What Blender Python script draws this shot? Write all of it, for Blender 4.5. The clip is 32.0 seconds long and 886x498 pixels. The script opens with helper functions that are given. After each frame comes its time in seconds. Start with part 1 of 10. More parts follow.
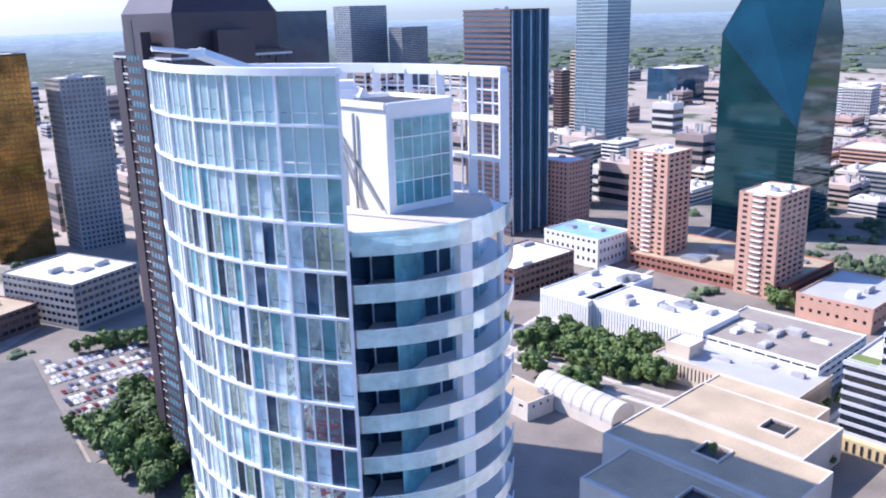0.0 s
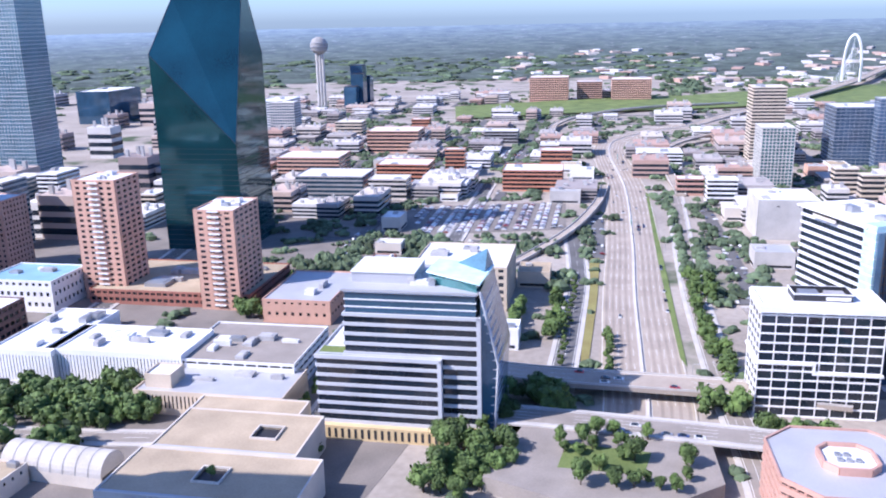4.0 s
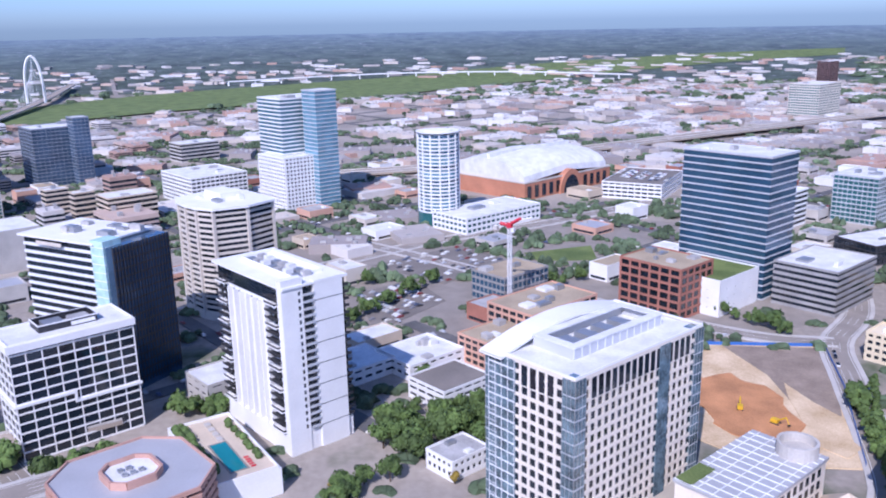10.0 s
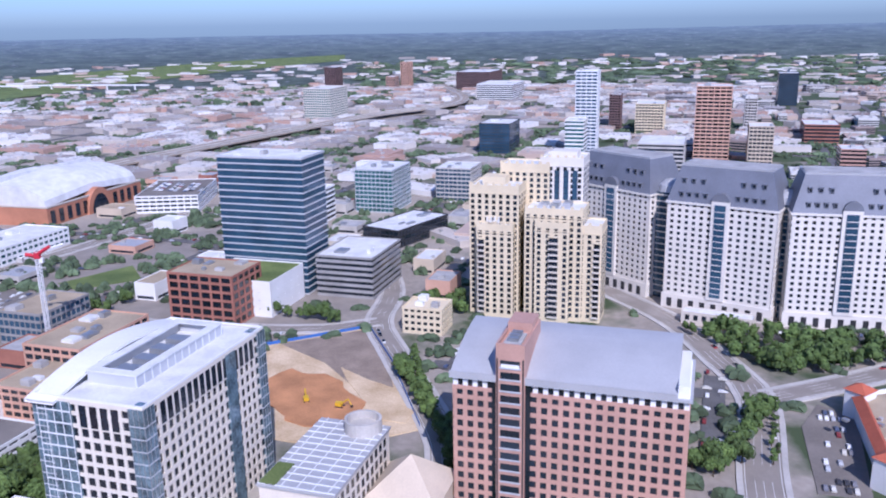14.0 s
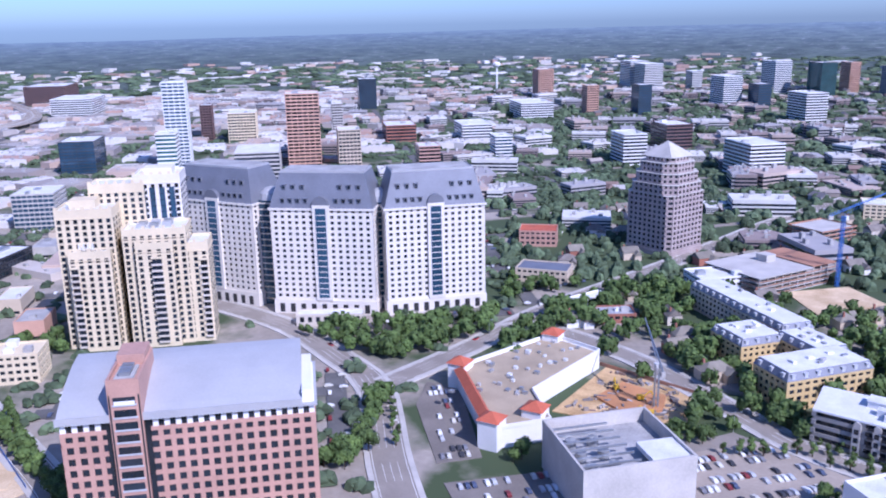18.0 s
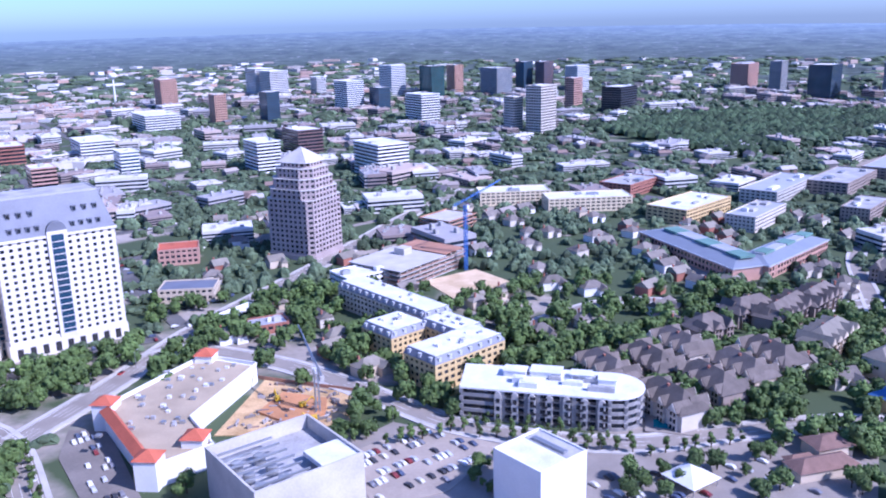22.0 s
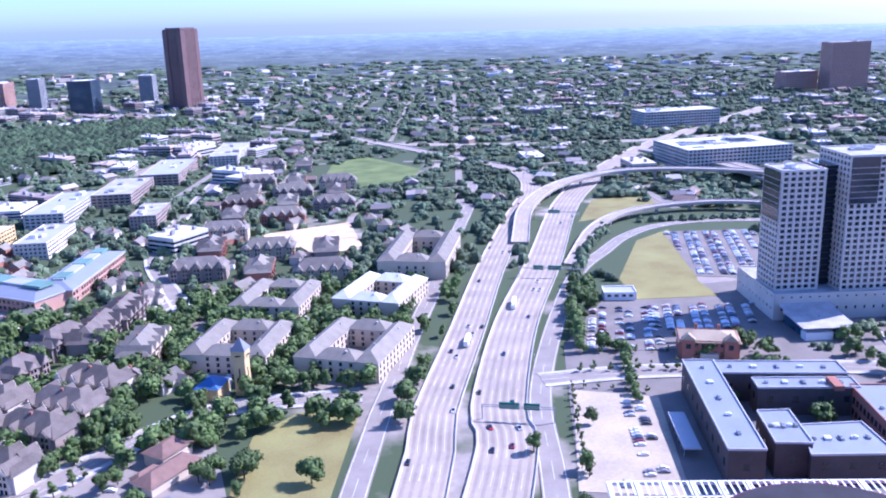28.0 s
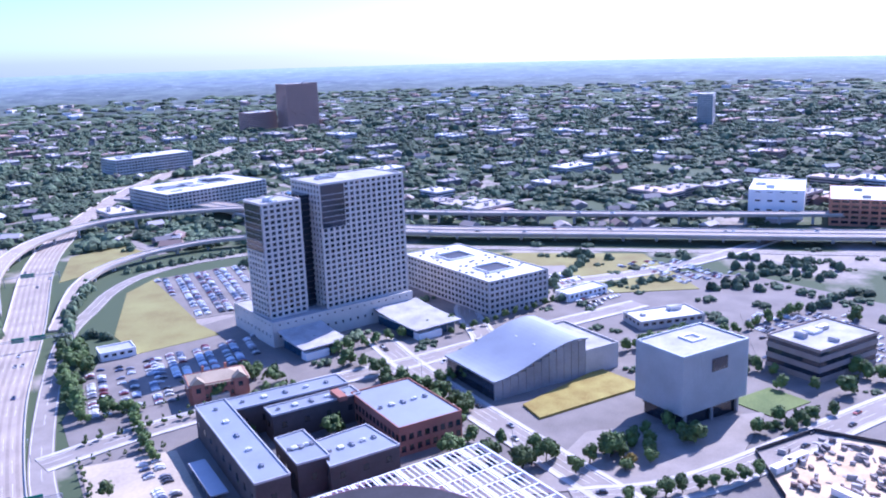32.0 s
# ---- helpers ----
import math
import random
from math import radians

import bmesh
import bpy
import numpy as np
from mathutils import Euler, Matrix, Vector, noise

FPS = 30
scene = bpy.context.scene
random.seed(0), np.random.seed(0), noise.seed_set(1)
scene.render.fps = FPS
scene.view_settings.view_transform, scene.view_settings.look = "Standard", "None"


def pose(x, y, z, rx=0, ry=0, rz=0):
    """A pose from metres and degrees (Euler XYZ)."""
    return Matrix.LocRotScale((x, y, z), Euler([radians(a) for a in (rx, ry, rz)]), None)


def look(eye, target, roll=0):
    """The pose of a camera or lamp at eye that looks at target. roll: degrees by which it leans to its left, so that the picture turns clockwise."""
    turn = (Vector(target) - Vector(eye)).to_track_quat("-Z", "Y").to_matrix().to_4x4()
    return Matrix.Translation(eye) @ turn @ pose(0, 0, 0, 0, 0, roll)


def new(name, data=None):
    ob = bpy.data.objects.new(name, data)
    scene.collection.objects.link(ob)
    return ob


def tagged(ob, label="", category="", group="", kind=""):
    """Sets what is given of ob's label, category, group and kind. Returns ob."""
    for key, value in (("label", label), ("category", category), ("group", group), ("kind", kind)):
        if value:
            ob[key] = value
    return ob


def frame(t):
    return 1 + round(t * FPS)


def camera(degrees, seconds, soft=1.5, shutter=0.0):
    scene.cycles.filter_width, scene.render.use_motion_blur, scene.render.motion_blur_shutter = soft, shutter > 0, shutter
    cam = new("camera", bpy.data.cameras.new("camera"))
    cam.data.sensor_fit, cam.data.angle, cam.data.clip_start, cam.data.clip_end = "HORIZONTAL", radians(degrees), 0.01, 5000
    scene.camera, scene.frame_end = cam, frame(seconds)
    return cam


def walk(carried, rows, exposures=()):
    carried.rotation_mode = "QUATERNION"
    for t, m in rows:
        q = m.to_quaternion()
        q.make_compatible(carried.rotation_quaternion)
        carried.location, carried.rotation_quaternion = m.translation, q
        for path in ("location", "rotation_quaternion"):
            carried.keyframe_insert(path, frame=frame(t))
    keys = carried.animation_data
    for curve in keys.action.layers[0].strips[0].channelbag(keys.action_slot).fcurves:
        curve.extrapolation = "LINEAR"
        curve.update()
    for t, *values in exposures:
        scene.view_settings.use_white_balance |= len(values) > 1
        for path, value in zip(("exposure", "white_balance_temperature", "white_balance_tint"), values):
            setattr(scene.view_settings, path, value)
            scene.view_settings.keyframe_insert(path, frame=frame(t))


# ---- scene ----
cam = camera(55.272, 32.0, soft=2.0)
PATH = [
    (0.0, pose(8.22, 5.84, 172.03, 74.344, 1.440, 175.091)),
    (0.5, pose(7.92, 5.00, 172.05, 74.412, 1.365, 170.586)),
    (1.0, pose(7.67, 4.19, 172.08, 74.480, 1.388, 165.997)),
    (1.5, pose(7.50, 3.41, 172.11, 74.508, 1.286, 161.451)),
    (2.0, pose(7.34, 2.65, 172.11, 74.520, 1.304, 156.847)),
    (2.5, pose(7.13, 1.91, 172.07, 74.571, 1.283, 152.162)),
    (3.0, pose(6.86, 1.24, 172.04, 74.650, 1.236, 147.484)),
    (3.5, pose(6.52, 0.66, 172.03, 74.736, 1.257, 142.868)),
    (5.5, pose(4.82, -1.33, 172.04, 74.902, 1.086, 126.529)),
    (6.0, pose(4.39, -1.78, 172.05, 74.928, 1.099, 122.382)),
    (6.5, pose(3.92, -2.18, 172.08, 74.883, 1.029, 118.137)),
    (7.0, pose(3.42, -2.55, 172.15, 74.875, 1.048, 113.959)),
    (7.5, pose(2.91, -2.89, 172.24, 74.909, 1.053, 109.842)),
    (8.0, pose(2.43, -3.20, 172.32, 74.942, 1.063, 105.674)),
    (8.5, pose(1.98, -3.51, 172.37, 74.967, 1.072, 101.363)),
    (9.0, pose(1.56, -3.84, 172.38, 75.021, 0.991, 96.937)),
    (9.5, pose(1.13, -4.22, 172.37, 75.004, 1.146, 92.373)),
    (10.0, pose(0.67, -4.64, 172.35, 75.029, 1.158, 87.738)),
    (10.5, pose(0.22, -5.07, 172.32, 75.053, 1.105, 83.437)),
    (11.0, pose(-0.16, -5.48, 172.28, 75.005, 1.191, 79.329)),
    (11.5, pose(-0.49, -5.85, 172.23, 74.987, 0.987, 75.044)),
    (12.0, pose(-0.82, -6.17, 172.17, 74.950, 0.898, 70.814)),
    (12.5, pose(-1.16, -6.44, 172.10, 74.953, 0.903, 66.773)),
    (13.0, pose(-1.48, -6.64, 172.04, 74.973, 0.954, 63.246)),
    (13.5, pose(-1.75, -6.76, 172.01, 74.982, 0.937, 59.806)),
    (14.0, pose(-1.96, -6.80, 172.00, 75.015, 0.991, 56.416)),
    (14.5, pose(-2.10, -6.75, 172.02, 75.060, 0.941, 52.811)),
    (16.5, pose(-2.45, -6.22, 172.30, 75.113, 0.807, 39.244)),
    (17.0, pose(-2.50, -5.91, 172.41, 75.095, 0.949, 36.179)),
    (17.5, pose(-2.51, -5.48, 172.54, 75.101, 0.988, 32.921)),
    (18.0, pose(-2.53, -5.00, 172.67, 75.123, 1.002, 29.517)),
    (18.5, pose(-2.57, -4.49, 172.77, 75.168, 1.072, 26.218)),
    (19.0, pose(-2.65, -3.95, 172.86, 75.194, 1.059, 23.046)),
    (19.5, pose(-2.76, -3.36, 172.95, 75.142, 1.107, 20.013)),
    (20.0, pose(-2.88, -2.76, 172.99, 75.135, 1.027, 17.051)),
    (20.5, pose(-3.01, -2.13, 172.97, 75.128, 1.104, 14.100)),
    (21.0, pose(-3.17, -1.43, 172.90, 75.125, 1.143, 11.140)),
    (21.5, pose(-3.35, -0.64, 172.78, 75.132, 1.224, 8.110)),
    (22.0, pose(-3.55, 0.23, 172.64, 75.132, 1.244, 5.009)),
    (22.5, pose(-3.73, 1.14, 172.51, 75.132, 1.297, 1.736)),
    (23.0, pose(-3.86, 2.06, 172.38, 75.139, 1.316, -1.652)),
    (23.5, pose(-3.90, 2.93, 172.28, 75.133, 1.375, -5.061)),
    (24.0, pose(-3.78, 3.71, 172.20, 75.118, 1.375, -8.420)),
    (24.5, pose(-3.50, 4.38, 172.17, 75.115, 1.444, -11.792)),
    (26.5, pose(-1.70, 6.75, 172.12, 74.993, 1.394, -27.245)),
    (27.0, pose(-1.18, 7.41, 172.11, 74.979, 1.485, -32.041)),
    (27.5, pose(-0.58, 8.15, 172.09, 74.955, 1.644, -36.923)),
    (28.0, pose(0.08, 8.96, 172.02, 74.936, 1.728, -41.587)),
    (28.5, pose(0.78, 9.80, 171.91, 74.888, 1.808, -46.146)),
    (29.0, pose(1.48, 10.55, 171.75, 74.837, 1.766, -50.500)),
    (29.5, pose(2.16, 11.14, 171.54, 74.791, 1.818, -54.691)),
    (30.0, pose(2.80, 11.59, 171.29, 74.799, 1.832, -58.858)),
    (30.5, pose(3.42, 11.94, 170.99, 74.900, 1.841, -63.053)),
    (31.0, pose(4.03, 12.21, 170.64, 75.177, 1.914, -67.361)),
    (31.5, pose(4.64, 12.41, 170.26, 75.645, 2.024, -71.746)),
    (32.0, pose(5.28, 12.60, 169.87, 76.715, 2.062, -76.178)),
]
walk(cam, PATH, [(0.0, 0.96, 5750, 20), (4.0, 0.8, 5550, 22), (7.0, 0.5, 5350, 26), (13.0, 0.0, 5300, 25), (19.0, 0.27, 5050, 30), (24.0, 0.72, 4900, 34), (28.0, 1.0, 5020, 34), (32.0, 0.93, 5000, 33)])


# ---- light ----
SUN_AZ, SUN_EL = 112.0, 42.0
world = bpy.data.worlds.new("sky")
scene.world = world
world.use_nodes = True
wn = world.node_tree.nodes
sky = wn.new("ShaderNodeTexSky")
sky.sky_type, sky.sun_disc = "NISHITA", False
sky.sun_elevation, sky.sun_rotation = radians(SUN_EL), radians(SUN_AZ)
sky.air_density, sky.dust_density, sky.ozone_density, sky.altitude = 0.85, 1.0, 9.0, 150
world.node_tree.links.new(sky.outputs[0], wn["Background"].inputs[0])
wn["Background"].inputs[1].default_value = 0.145
sun_data = bpy.data.lights.new("sun", "SUN")
sun_data.energy, sun_data.angle, sun_data.color = 4.4, radians(0.5), (1.0, 0.91, 0.79)
sun = new("sun", sun_data)
sa, se = radians(SUN_AZ), radians(SUN_EL)
sun.matrix_world = look((0, 0, 0), (-math.sin(sa) * math.cos(se), -math.cos(sa) * math.cos(se), -math.sin(se)))


# ---- materials ----
def material(name, base, rough=0.8, metal=0.0, vary=0.12, scale=0.08, grain=1.2, bump=0.0, ior=1.45, island=0.0, tint=None, coat=0.0, each=0.0):
    m = bpy.data.materials.new(name)
    m.use_nodes = True
    nt = m.node_tree
    bsdf = nt.nodes["Principled BSDF"]
    bsdf.inputs["Roughness"].default_value = rough
    bsdf.inputs["Metallic"].default_value = metal
    bsdf.inputs["IOR"].default_value = ior
    bsdf.inputs["Coat Weight"].default_value = coat
    geo = nt.nodes.new("ShaderNodeNewGeometry")
    big = nt.nodes.new("ShaderNodeTexNoise")
    big.inputs["Scale"].default_value, big.inputs["Detail"].default_value = scale, 4
    fine = nt.nodes.new("ShaderNodeTexNoise")
    fine.inputs["Scale"].default_value, fine.inputs["Detail"].default_value = grain, 3
    nt.links.new(geo.outputs["Position"], big.inputs["Vector"])
    nt.links.new(geo.outputs["Position"], fine.inputs["Vector"])
    add = nt.nodes.new("ShaderNodeMath")
    add.operation = "MULTIPLY_ADD"
    nt.links.new(fine.outputs["Fac"], add.inputs[0])
    add.inputs[1].default_value = 0.5
    nt.links.new(big.outputs["Fac"], add.inputs[2])
    ramp = nt.nodes.new("ShaderNodeMapRange")
    nt.links.new(add.outputs[0], ramp.inputs["Value"])
    ramp.inputs["From Min"].default_value, ramp.inputs["From Max"].default_value = 0.5, 1.0
    mix = nt.nodes.new("ShaderNodeMix")
    mix.data_type = "RGBA"
    lo = tuple(c * (1 - vary * 1.6) for c in base)
    hi = tuple(min(1, c * (1 + vary)) for c in (tint or base))
    mix.inputs[6].default_value, mix.inputs[7].default_value = (*lo, 1), (*hi, 1)
    nt.links.new(ramp.outputs[0], mix.inputs[0])
    out = mix.outputs[2]
    if island or each:
        hsv = nt.nodes.new("ShaderNodeHueSaturation")
        rng = nt.nodes.new("ShaderNodeMapRange")
        if each:
            info = nt.nodes.new("ShaderNodeObjectInfo")
            nt.links.new(info.outputs["Random"], rng.inputs["Value"])
        else:
            nt.links.new(geo.outputs["Random Per Island"], rng.inputs["Value"])
        k = island or each
        rng.inputs["To Min"].default_value, rng.inputs["To Max"].default_value = 1 - k, 1 + k
        nt.links.new(rng.outputs[0], hsv.inputs["Value"])
        nt.links.new(out, hsv.inputs["Color"])
        out = hsv.outputs[0]
    nt.links.new(out, bsdf.inputs["Base Color"])
    if bump:
        bn = nt.nodes.new("ShaderNodeBump")
        bn.inputs["Strength"].default_value, bn.inputs["Distance"].default_value = bump, 0.3
        nt.links.new(fine.outputs["Fac"], bn.inputs["Height"])
        nt.links.new(bn.outputs[0], bsdf.inputs["Normal"])
    return m


def palette(name, colors, rough=0.85):
    """A material whose loose pieces take one of several colours each."""
    m = material(name, (0.5, 0.5, 0.5), rough)
    nt = m.node_tree
    bsdf = nt.nodes["Principled BSDF"]
    geo = nt.nodes.new("ShaderNodeNewGeometry")
    cr = nt.nodes.new("ShaderNodeValToRGB")
    cr.color_ramp.interpolation = "CONSTANT"
    n = len(colors)
    while len(cr.color_ramp.elements) < n:
        cr.color_ramp.elements.new(0.5)
    for i, c in enumerate(colors):
        cr.color_ramp.elements[i].position = i / n
        cr.color_ramp.elements[i].color = (*c, 1)
    nt.links.new(geo.outputs["Random Per Island"], cr.inputs[0])
    mul = nt.nodes.new("ShaderNodeMix")
    mul.data_type, mul.blend_type = "RGBA", "MULTIPLY"
    mul.inputs[0].default_value = 0.5
    old = bsdf.inputs["Base Color"].links[0].from_socket
    bright = nt.nodes.new("ShaderNodeHueSaturation")
    bright.inputs["Value"].default_value = 2.0
    nt.links.new(old, bright.inputs["Color"])
    nt.links.new(cr.outputs[0], mul.inputs[6])
    nt.links.new(bright.outputs[0], mul.inputs[7])
    nt.links.new(mul.outputs[2], bsdf.inputs["Base Color"])
    return m


WHITE = material("white_paint", (0.80, 0.79, 0.77), 0.7, vary=0.05)
ROOFW = material("white_roof_membrane", (0.70, 0.70, 0.69), 0.8, vary=0.12, scale=0.12)
ROOFG = material("grey_roof_gravel", (0.42, 0.41, 0.40), 0.9, vary=0.2, scale=0.1)
ROOFT = material("tan_roof_gravel", (0.43, 0.345, 0.235), 0.9, vary=0.14, scale=0.06)
METALR = material("pale_metal_roof", (0.47, 0.47, 0.48), 0.55, 0.2, vary=0.06)
SLATE = material("slate_blue_roof", (0.20, 0.21, 0.245), 0.55, 0.2, vary=0.1)
CONC = material("pale_concrete", (0.52, 0.49, 0.45), 0.85, vary=0.12)
CONCD = material("grey_concrete", (0.32, 0.31, 0.30), 0.85, vary=0.14)
CREAM = material("cream_limestone", (0.72, 0.61, 0.42), 0.8, vary=0.07)
BEIGE = material("beige_stone", (0.60, 0.50, 0.38), 0.8, vary=0.08)
LIME = material("pale_limestone", (0.62, 0.56, 0.48), 0.8, vary=0.07)
PINK = material("pink_granite", (0.52, 0.31, 0.24), 0.6, vary=0.1)
TANB = material("tan_brick", (0.60, 0.36, 0.26), 0.85, vary=0.08)
BRICK = material("red_brick", (0.36, 0.155, 0.11), 0.9, vary=0.14)
ORANGEB = material("orange_brick", (0.50, 0.22, 0.13), 0.9, vary=0.12)
BROWN = material("brown_granite", (0.16, 0.095, 0.085), 0.55, vary=0.1)
BLACKR = material("black_membrane_roof", (0.03, 0.028, 0.034), 0.85, vary=0.25, scale=0.1)
WINE = material("wine_red_metal", (0.11, 0.02, 0.035), 0.45, vary=0.1)
CHAR = material("charcoal_brick", (0.085, 0.07, 0.068), 0.75, vary=0.16, scale=0.12)
SANDC = material("sandy_concrete", (0.46, 0.39, 0.29), 0.92, vary=0.14, scale=0.05, grain=0.6)
DARKG = material("dark_granite", (0.055, 0.042, 0.052), 0.45, vary=0.15)
YELB = material("yellow_stucco", (0.62, 0.46, 0.22), 0.85, vary=0.08)
TILE = material("red_clay_tile", (0.50, 0.13, 0.07), 0.85, vary=0.15)
GLASSD = material("dark_glass", (0.018, 0.026, 0.038), 0.08, vary=0.3, scale=0.05, ior=1.6, each=0.35)
GLASSB = material("blue_glass", (0.045, 0.105, 0.17), 0.07, 0.25, vary=0.2, scale=0.05, ior=1.7, each=0.25)
GLASST = material("teal_mirror_glass", (0.015, 0.085, 0.10), 0.06, 0.5, vary=0.25, scale=0.03, ior=1.8)
GLASSM = material("mid_blue_glass", (0.13, 0.26, 0.33), 0.1, 0.2, vary=0.2, scale=0.1, ior=1.7, each=0.3)
GLASSL = material("pale_mirror_glass", (0.62, 0.88, 0.86), 0.15, 0.1, vary=0.15, scale=0.2, ior=1.7, each=0.22)
GLASSG = material("green_glass", (0.05, 0.17, 0.18), 0.08, 0.3, vary=0.2, ior=1.7, each=0.25)
GOLDG = material("gold_mirror_glass", (0.34, 0.19, 0.05), 0.1, 0.8, vary=0.5, scale=0.06)
SCREENG = material("pale_screen_glass", (0.58, 0.82, 0.86), 0.18, 0.15, vary=0.1, scale=0.2, ior=1.6, each=0.12)
MIRRORG = material("wavy_mirror_glass", (0.52, 0.72, 0.76), 0.05, 0.85, vary=0.25, scale=0.3, grain=0.9, bump=0.25, each=0.2)
NAVYG = material("navy_glass", (0.03, 0.07, 0.12), 0.05, 0.3, vary=0.3, scale=0.3, ior=1.7, each=0.5)
TEALG = material("teal_glass", (0.16, 0.42, 0.47), 0.08, 0.2, vary=0.25, scale=0.4, ior=1.7, each=0.3)
BLINDG = material("glass_over_drawn_blinds", (0.58, 0.72, 0.75), 0.12, 0.0, vary=0.25, scale=0.5, ior=1.6, each=0.25)
RAILG = material("frosted_rail_glass", (0.62, 0.86, 0.89), 0.15, 0.1, vary=0.12, scale=0.6, ior=1.6)
for glazing in (RAILG, SCREENG):
    glazing.node_tree.nodes["Principled BSDF"].inputs["Transmission Weight"].default_value = 0.45
GOLDST = material("golden_limestone", (0.66, 0.50, 0.27), 0.8, vary=0.08)
STEEL = material("grey_steel", (0.40, 0.41, 0.42), 0.45, 0.6, vary=0.08)
FRAMEW = material("white_metal_frame", (0.76, 0.77, 0.78), 0.4, 0.0, vary=0.04)
DARKM = material("dark_metal", (0.05, 0.05, 0.055), 0.5, 0.3, vary=0.1)
ASPH = material("asphalt", (0.14, 0.135, 0.13), 0.92, vary=0.22, scale=0.06, bump=0.1)
HWY = material("highway_concrete", (0.385, 0.325, 0.262), 0.9, vary=0.12, scale=0.05, grain=0.6)
LOT = material("worn_parking_asphalt", (0.215, 0.19, 0.165), 0.92, vary=0.16, scale=0.05)
PAVE = material("concrete_pavement", (0.29, 0.255, 0.218), 0.9, vary=0.12, scale=0.08)
DIRT = material("tan_dirt", (0.62, 0.43, 0.23), 0.95, vary=0.16, scale=0.07, tint=(0.66, 0.52, 0.34), bump=0.3)
EARTH = material("grey_brown_earth", (0.30, 0.235, 0.18), 0.95, vary=0.2, scale=0.08, bump=0.3)
GOLDL = material("golden_planting", (0.40, 0.28, 0.06), 0.95, vary=0.25, scale=0.1, tint=(0.30, 0.26, 0.07))
TUBE = material("grey_green_metal_tube", (0.44, 0.48, 0.49), 0.45, 0.3, vary=0.08)
GLASSC = material("corner_glass", (0.19, 0.27, 0.31), 0.08, 0.3, vary=0.5, scale=0.15, ior=1.7)
IVORY = material("ivory_precast", (0.74, 0.67, 0.57), 0.75, vary=0.06)
PALEST = material("white_limestone", (0.74, 0.69, 0.62), 0.75, vary=0.06)
PITD = material("ochre_pit_earth", (0.52, 0.32, 0.13), 0.95, vary=0.22, scale=0.09, bump=0.3, tint=(0.60, 0.42, 0.22))
CLAY = material("orange_clay", (0.52, 0.25, 0.11), 0.95, vary=0.2, scale=0.08, bump=0.3)
GRASS = material("green_lawn", (0.115, 0.17, 0.045), 0.95, vary=0.2, scale=0.04, tint=(0.16, 0.2, 0.06))
DRYG = material("dry_grass", (0.30, 0.24, 0.08), 0.95, vary=0.2, scale=0.04, tint=(0.24, 0.23, 0.08))
LINE = material("white_road_paint", (0.75, 0.74, 0.70), 0.8, vary=0.1)
SIGNG = material("green_sign", (0.0, 0.22, 0.13), 0.5, vary=0.05)
BARK = material("bark", (0.09, 0.065, 0.045), 0.95, vary=0.2)
LEAF = material("oak_leaves", (0.06, 0.112, 0.026), 0.75, vary=0.35, scale=0.25, grain=2.0, each=0.3, tint=(0.095, 0.145, 0.036))
LEAFY = material("yellow_leaves", (0.28, 0.20, 0.03), 0.8, vary=0.25, scale=0.3)
WOODS = material("wood_canopy", (0.065, 0.10, 0.05), 0.9, vary=0.35, scale=0.02, grain=0.15, island=0.35, tint=(0.10, 0.14, 0.075))
WATER = material("pool_water", (0.02, 0.22, 0.25), 0.05, vary=0.1)
DEEPW = material("deep_wood_canopy", (0.038, 0.068, 0.03), 0.9, vary=0.35, scale=0.02, grain=0.15, island=0.3, tint=(0.055, 0.09, 0.04))
PALEB = material("pale_blue_roof", (0.24, 0.42, 0.55), 0.6, vary=0.1)
SLATEG = material("slate_blue_glass", (0.075, 0.13, 0.21), 0.14, 0.2, vary=0.25, scale=0.05, ior=1.6, each=0.2)
WORN = material("tyre_worn_concrete", (0.315, 0.262, 0.212), 0.9, vary=0.15, scale=0.05, grain=0.6)
SHOULDER = material("tan_road_shoulder", (0.42, 0.355, 0.265), 0.9, vary=0.15, scale=0.05)
BLUER = material("blue_roof", (0.06, 0.14, 0.30), 0.5, vary=0.1)
GREENR = material("green_copper_roof", (0.15, 0.27, 0.23), 0.7, vary=0.1)
SHING = material("grey_shingle_roof", (0.205, 0.18, 0.155), 0.9, vary=0.18, scale=0.2, each=0.2)
SHINGT = material("tan_shingle_roof", (0.245, 0.22, 0.18), 0.9, vary=0.12, scale=0.2, each=0.12)
BROWNR = material("brown_tile_roof", (0.22, 0.135, 0.105), 0.9, vary=0.15, scale=0.2)
BANDM = material("grey_white_panel", (0.52, 0.53, 0.55), 0.45, vary=0.06)
WAVYM = material("blue_grey_roof_metal", (0.30, 0.325, 0.36), 0.5, 0.3, vary=0.06)
MAUVE = material("mauve_granite", (0.40, 0.33, 0.31), 0.7, vary=0.1)
TAUPE = material("taupe_stone", (0.33, 0.265, 0.225), 0.85, vary=0.14)
SHINGB = material("brown_grey_shingle", (0.155, 0.13, 0.11), 0.9, vary=0.18, scale=0.2, each=0.2)
RUST = material("formwork_plywood", (0.42, 0.22, 0.14), 0.9, vary=0.15)
REDP = material("red_paint", (0.55, 0.03, 0.05), 0.5, vary=0.05)
BLUEP = material("blue_paint", (0.05, 0.15, 0.45), 0.5, vary=0.05)
YELP = material("yellow_paint", (0.65, 0.40, 0.02), 0.5, vary=0.05)
CARS = palette("car_paints", [(0.75, 0.75, 0.75), (0.05, 0.05, 0.055), (0.45, 0.46, 0.48), (0.72, 0.72, 0.7), (0.2, 0.2, 0.22), (0.2, 0.04, 0.04), (0.08, 0.1, 0.16), (0.6, 0.58, 0.52)], 0.3)
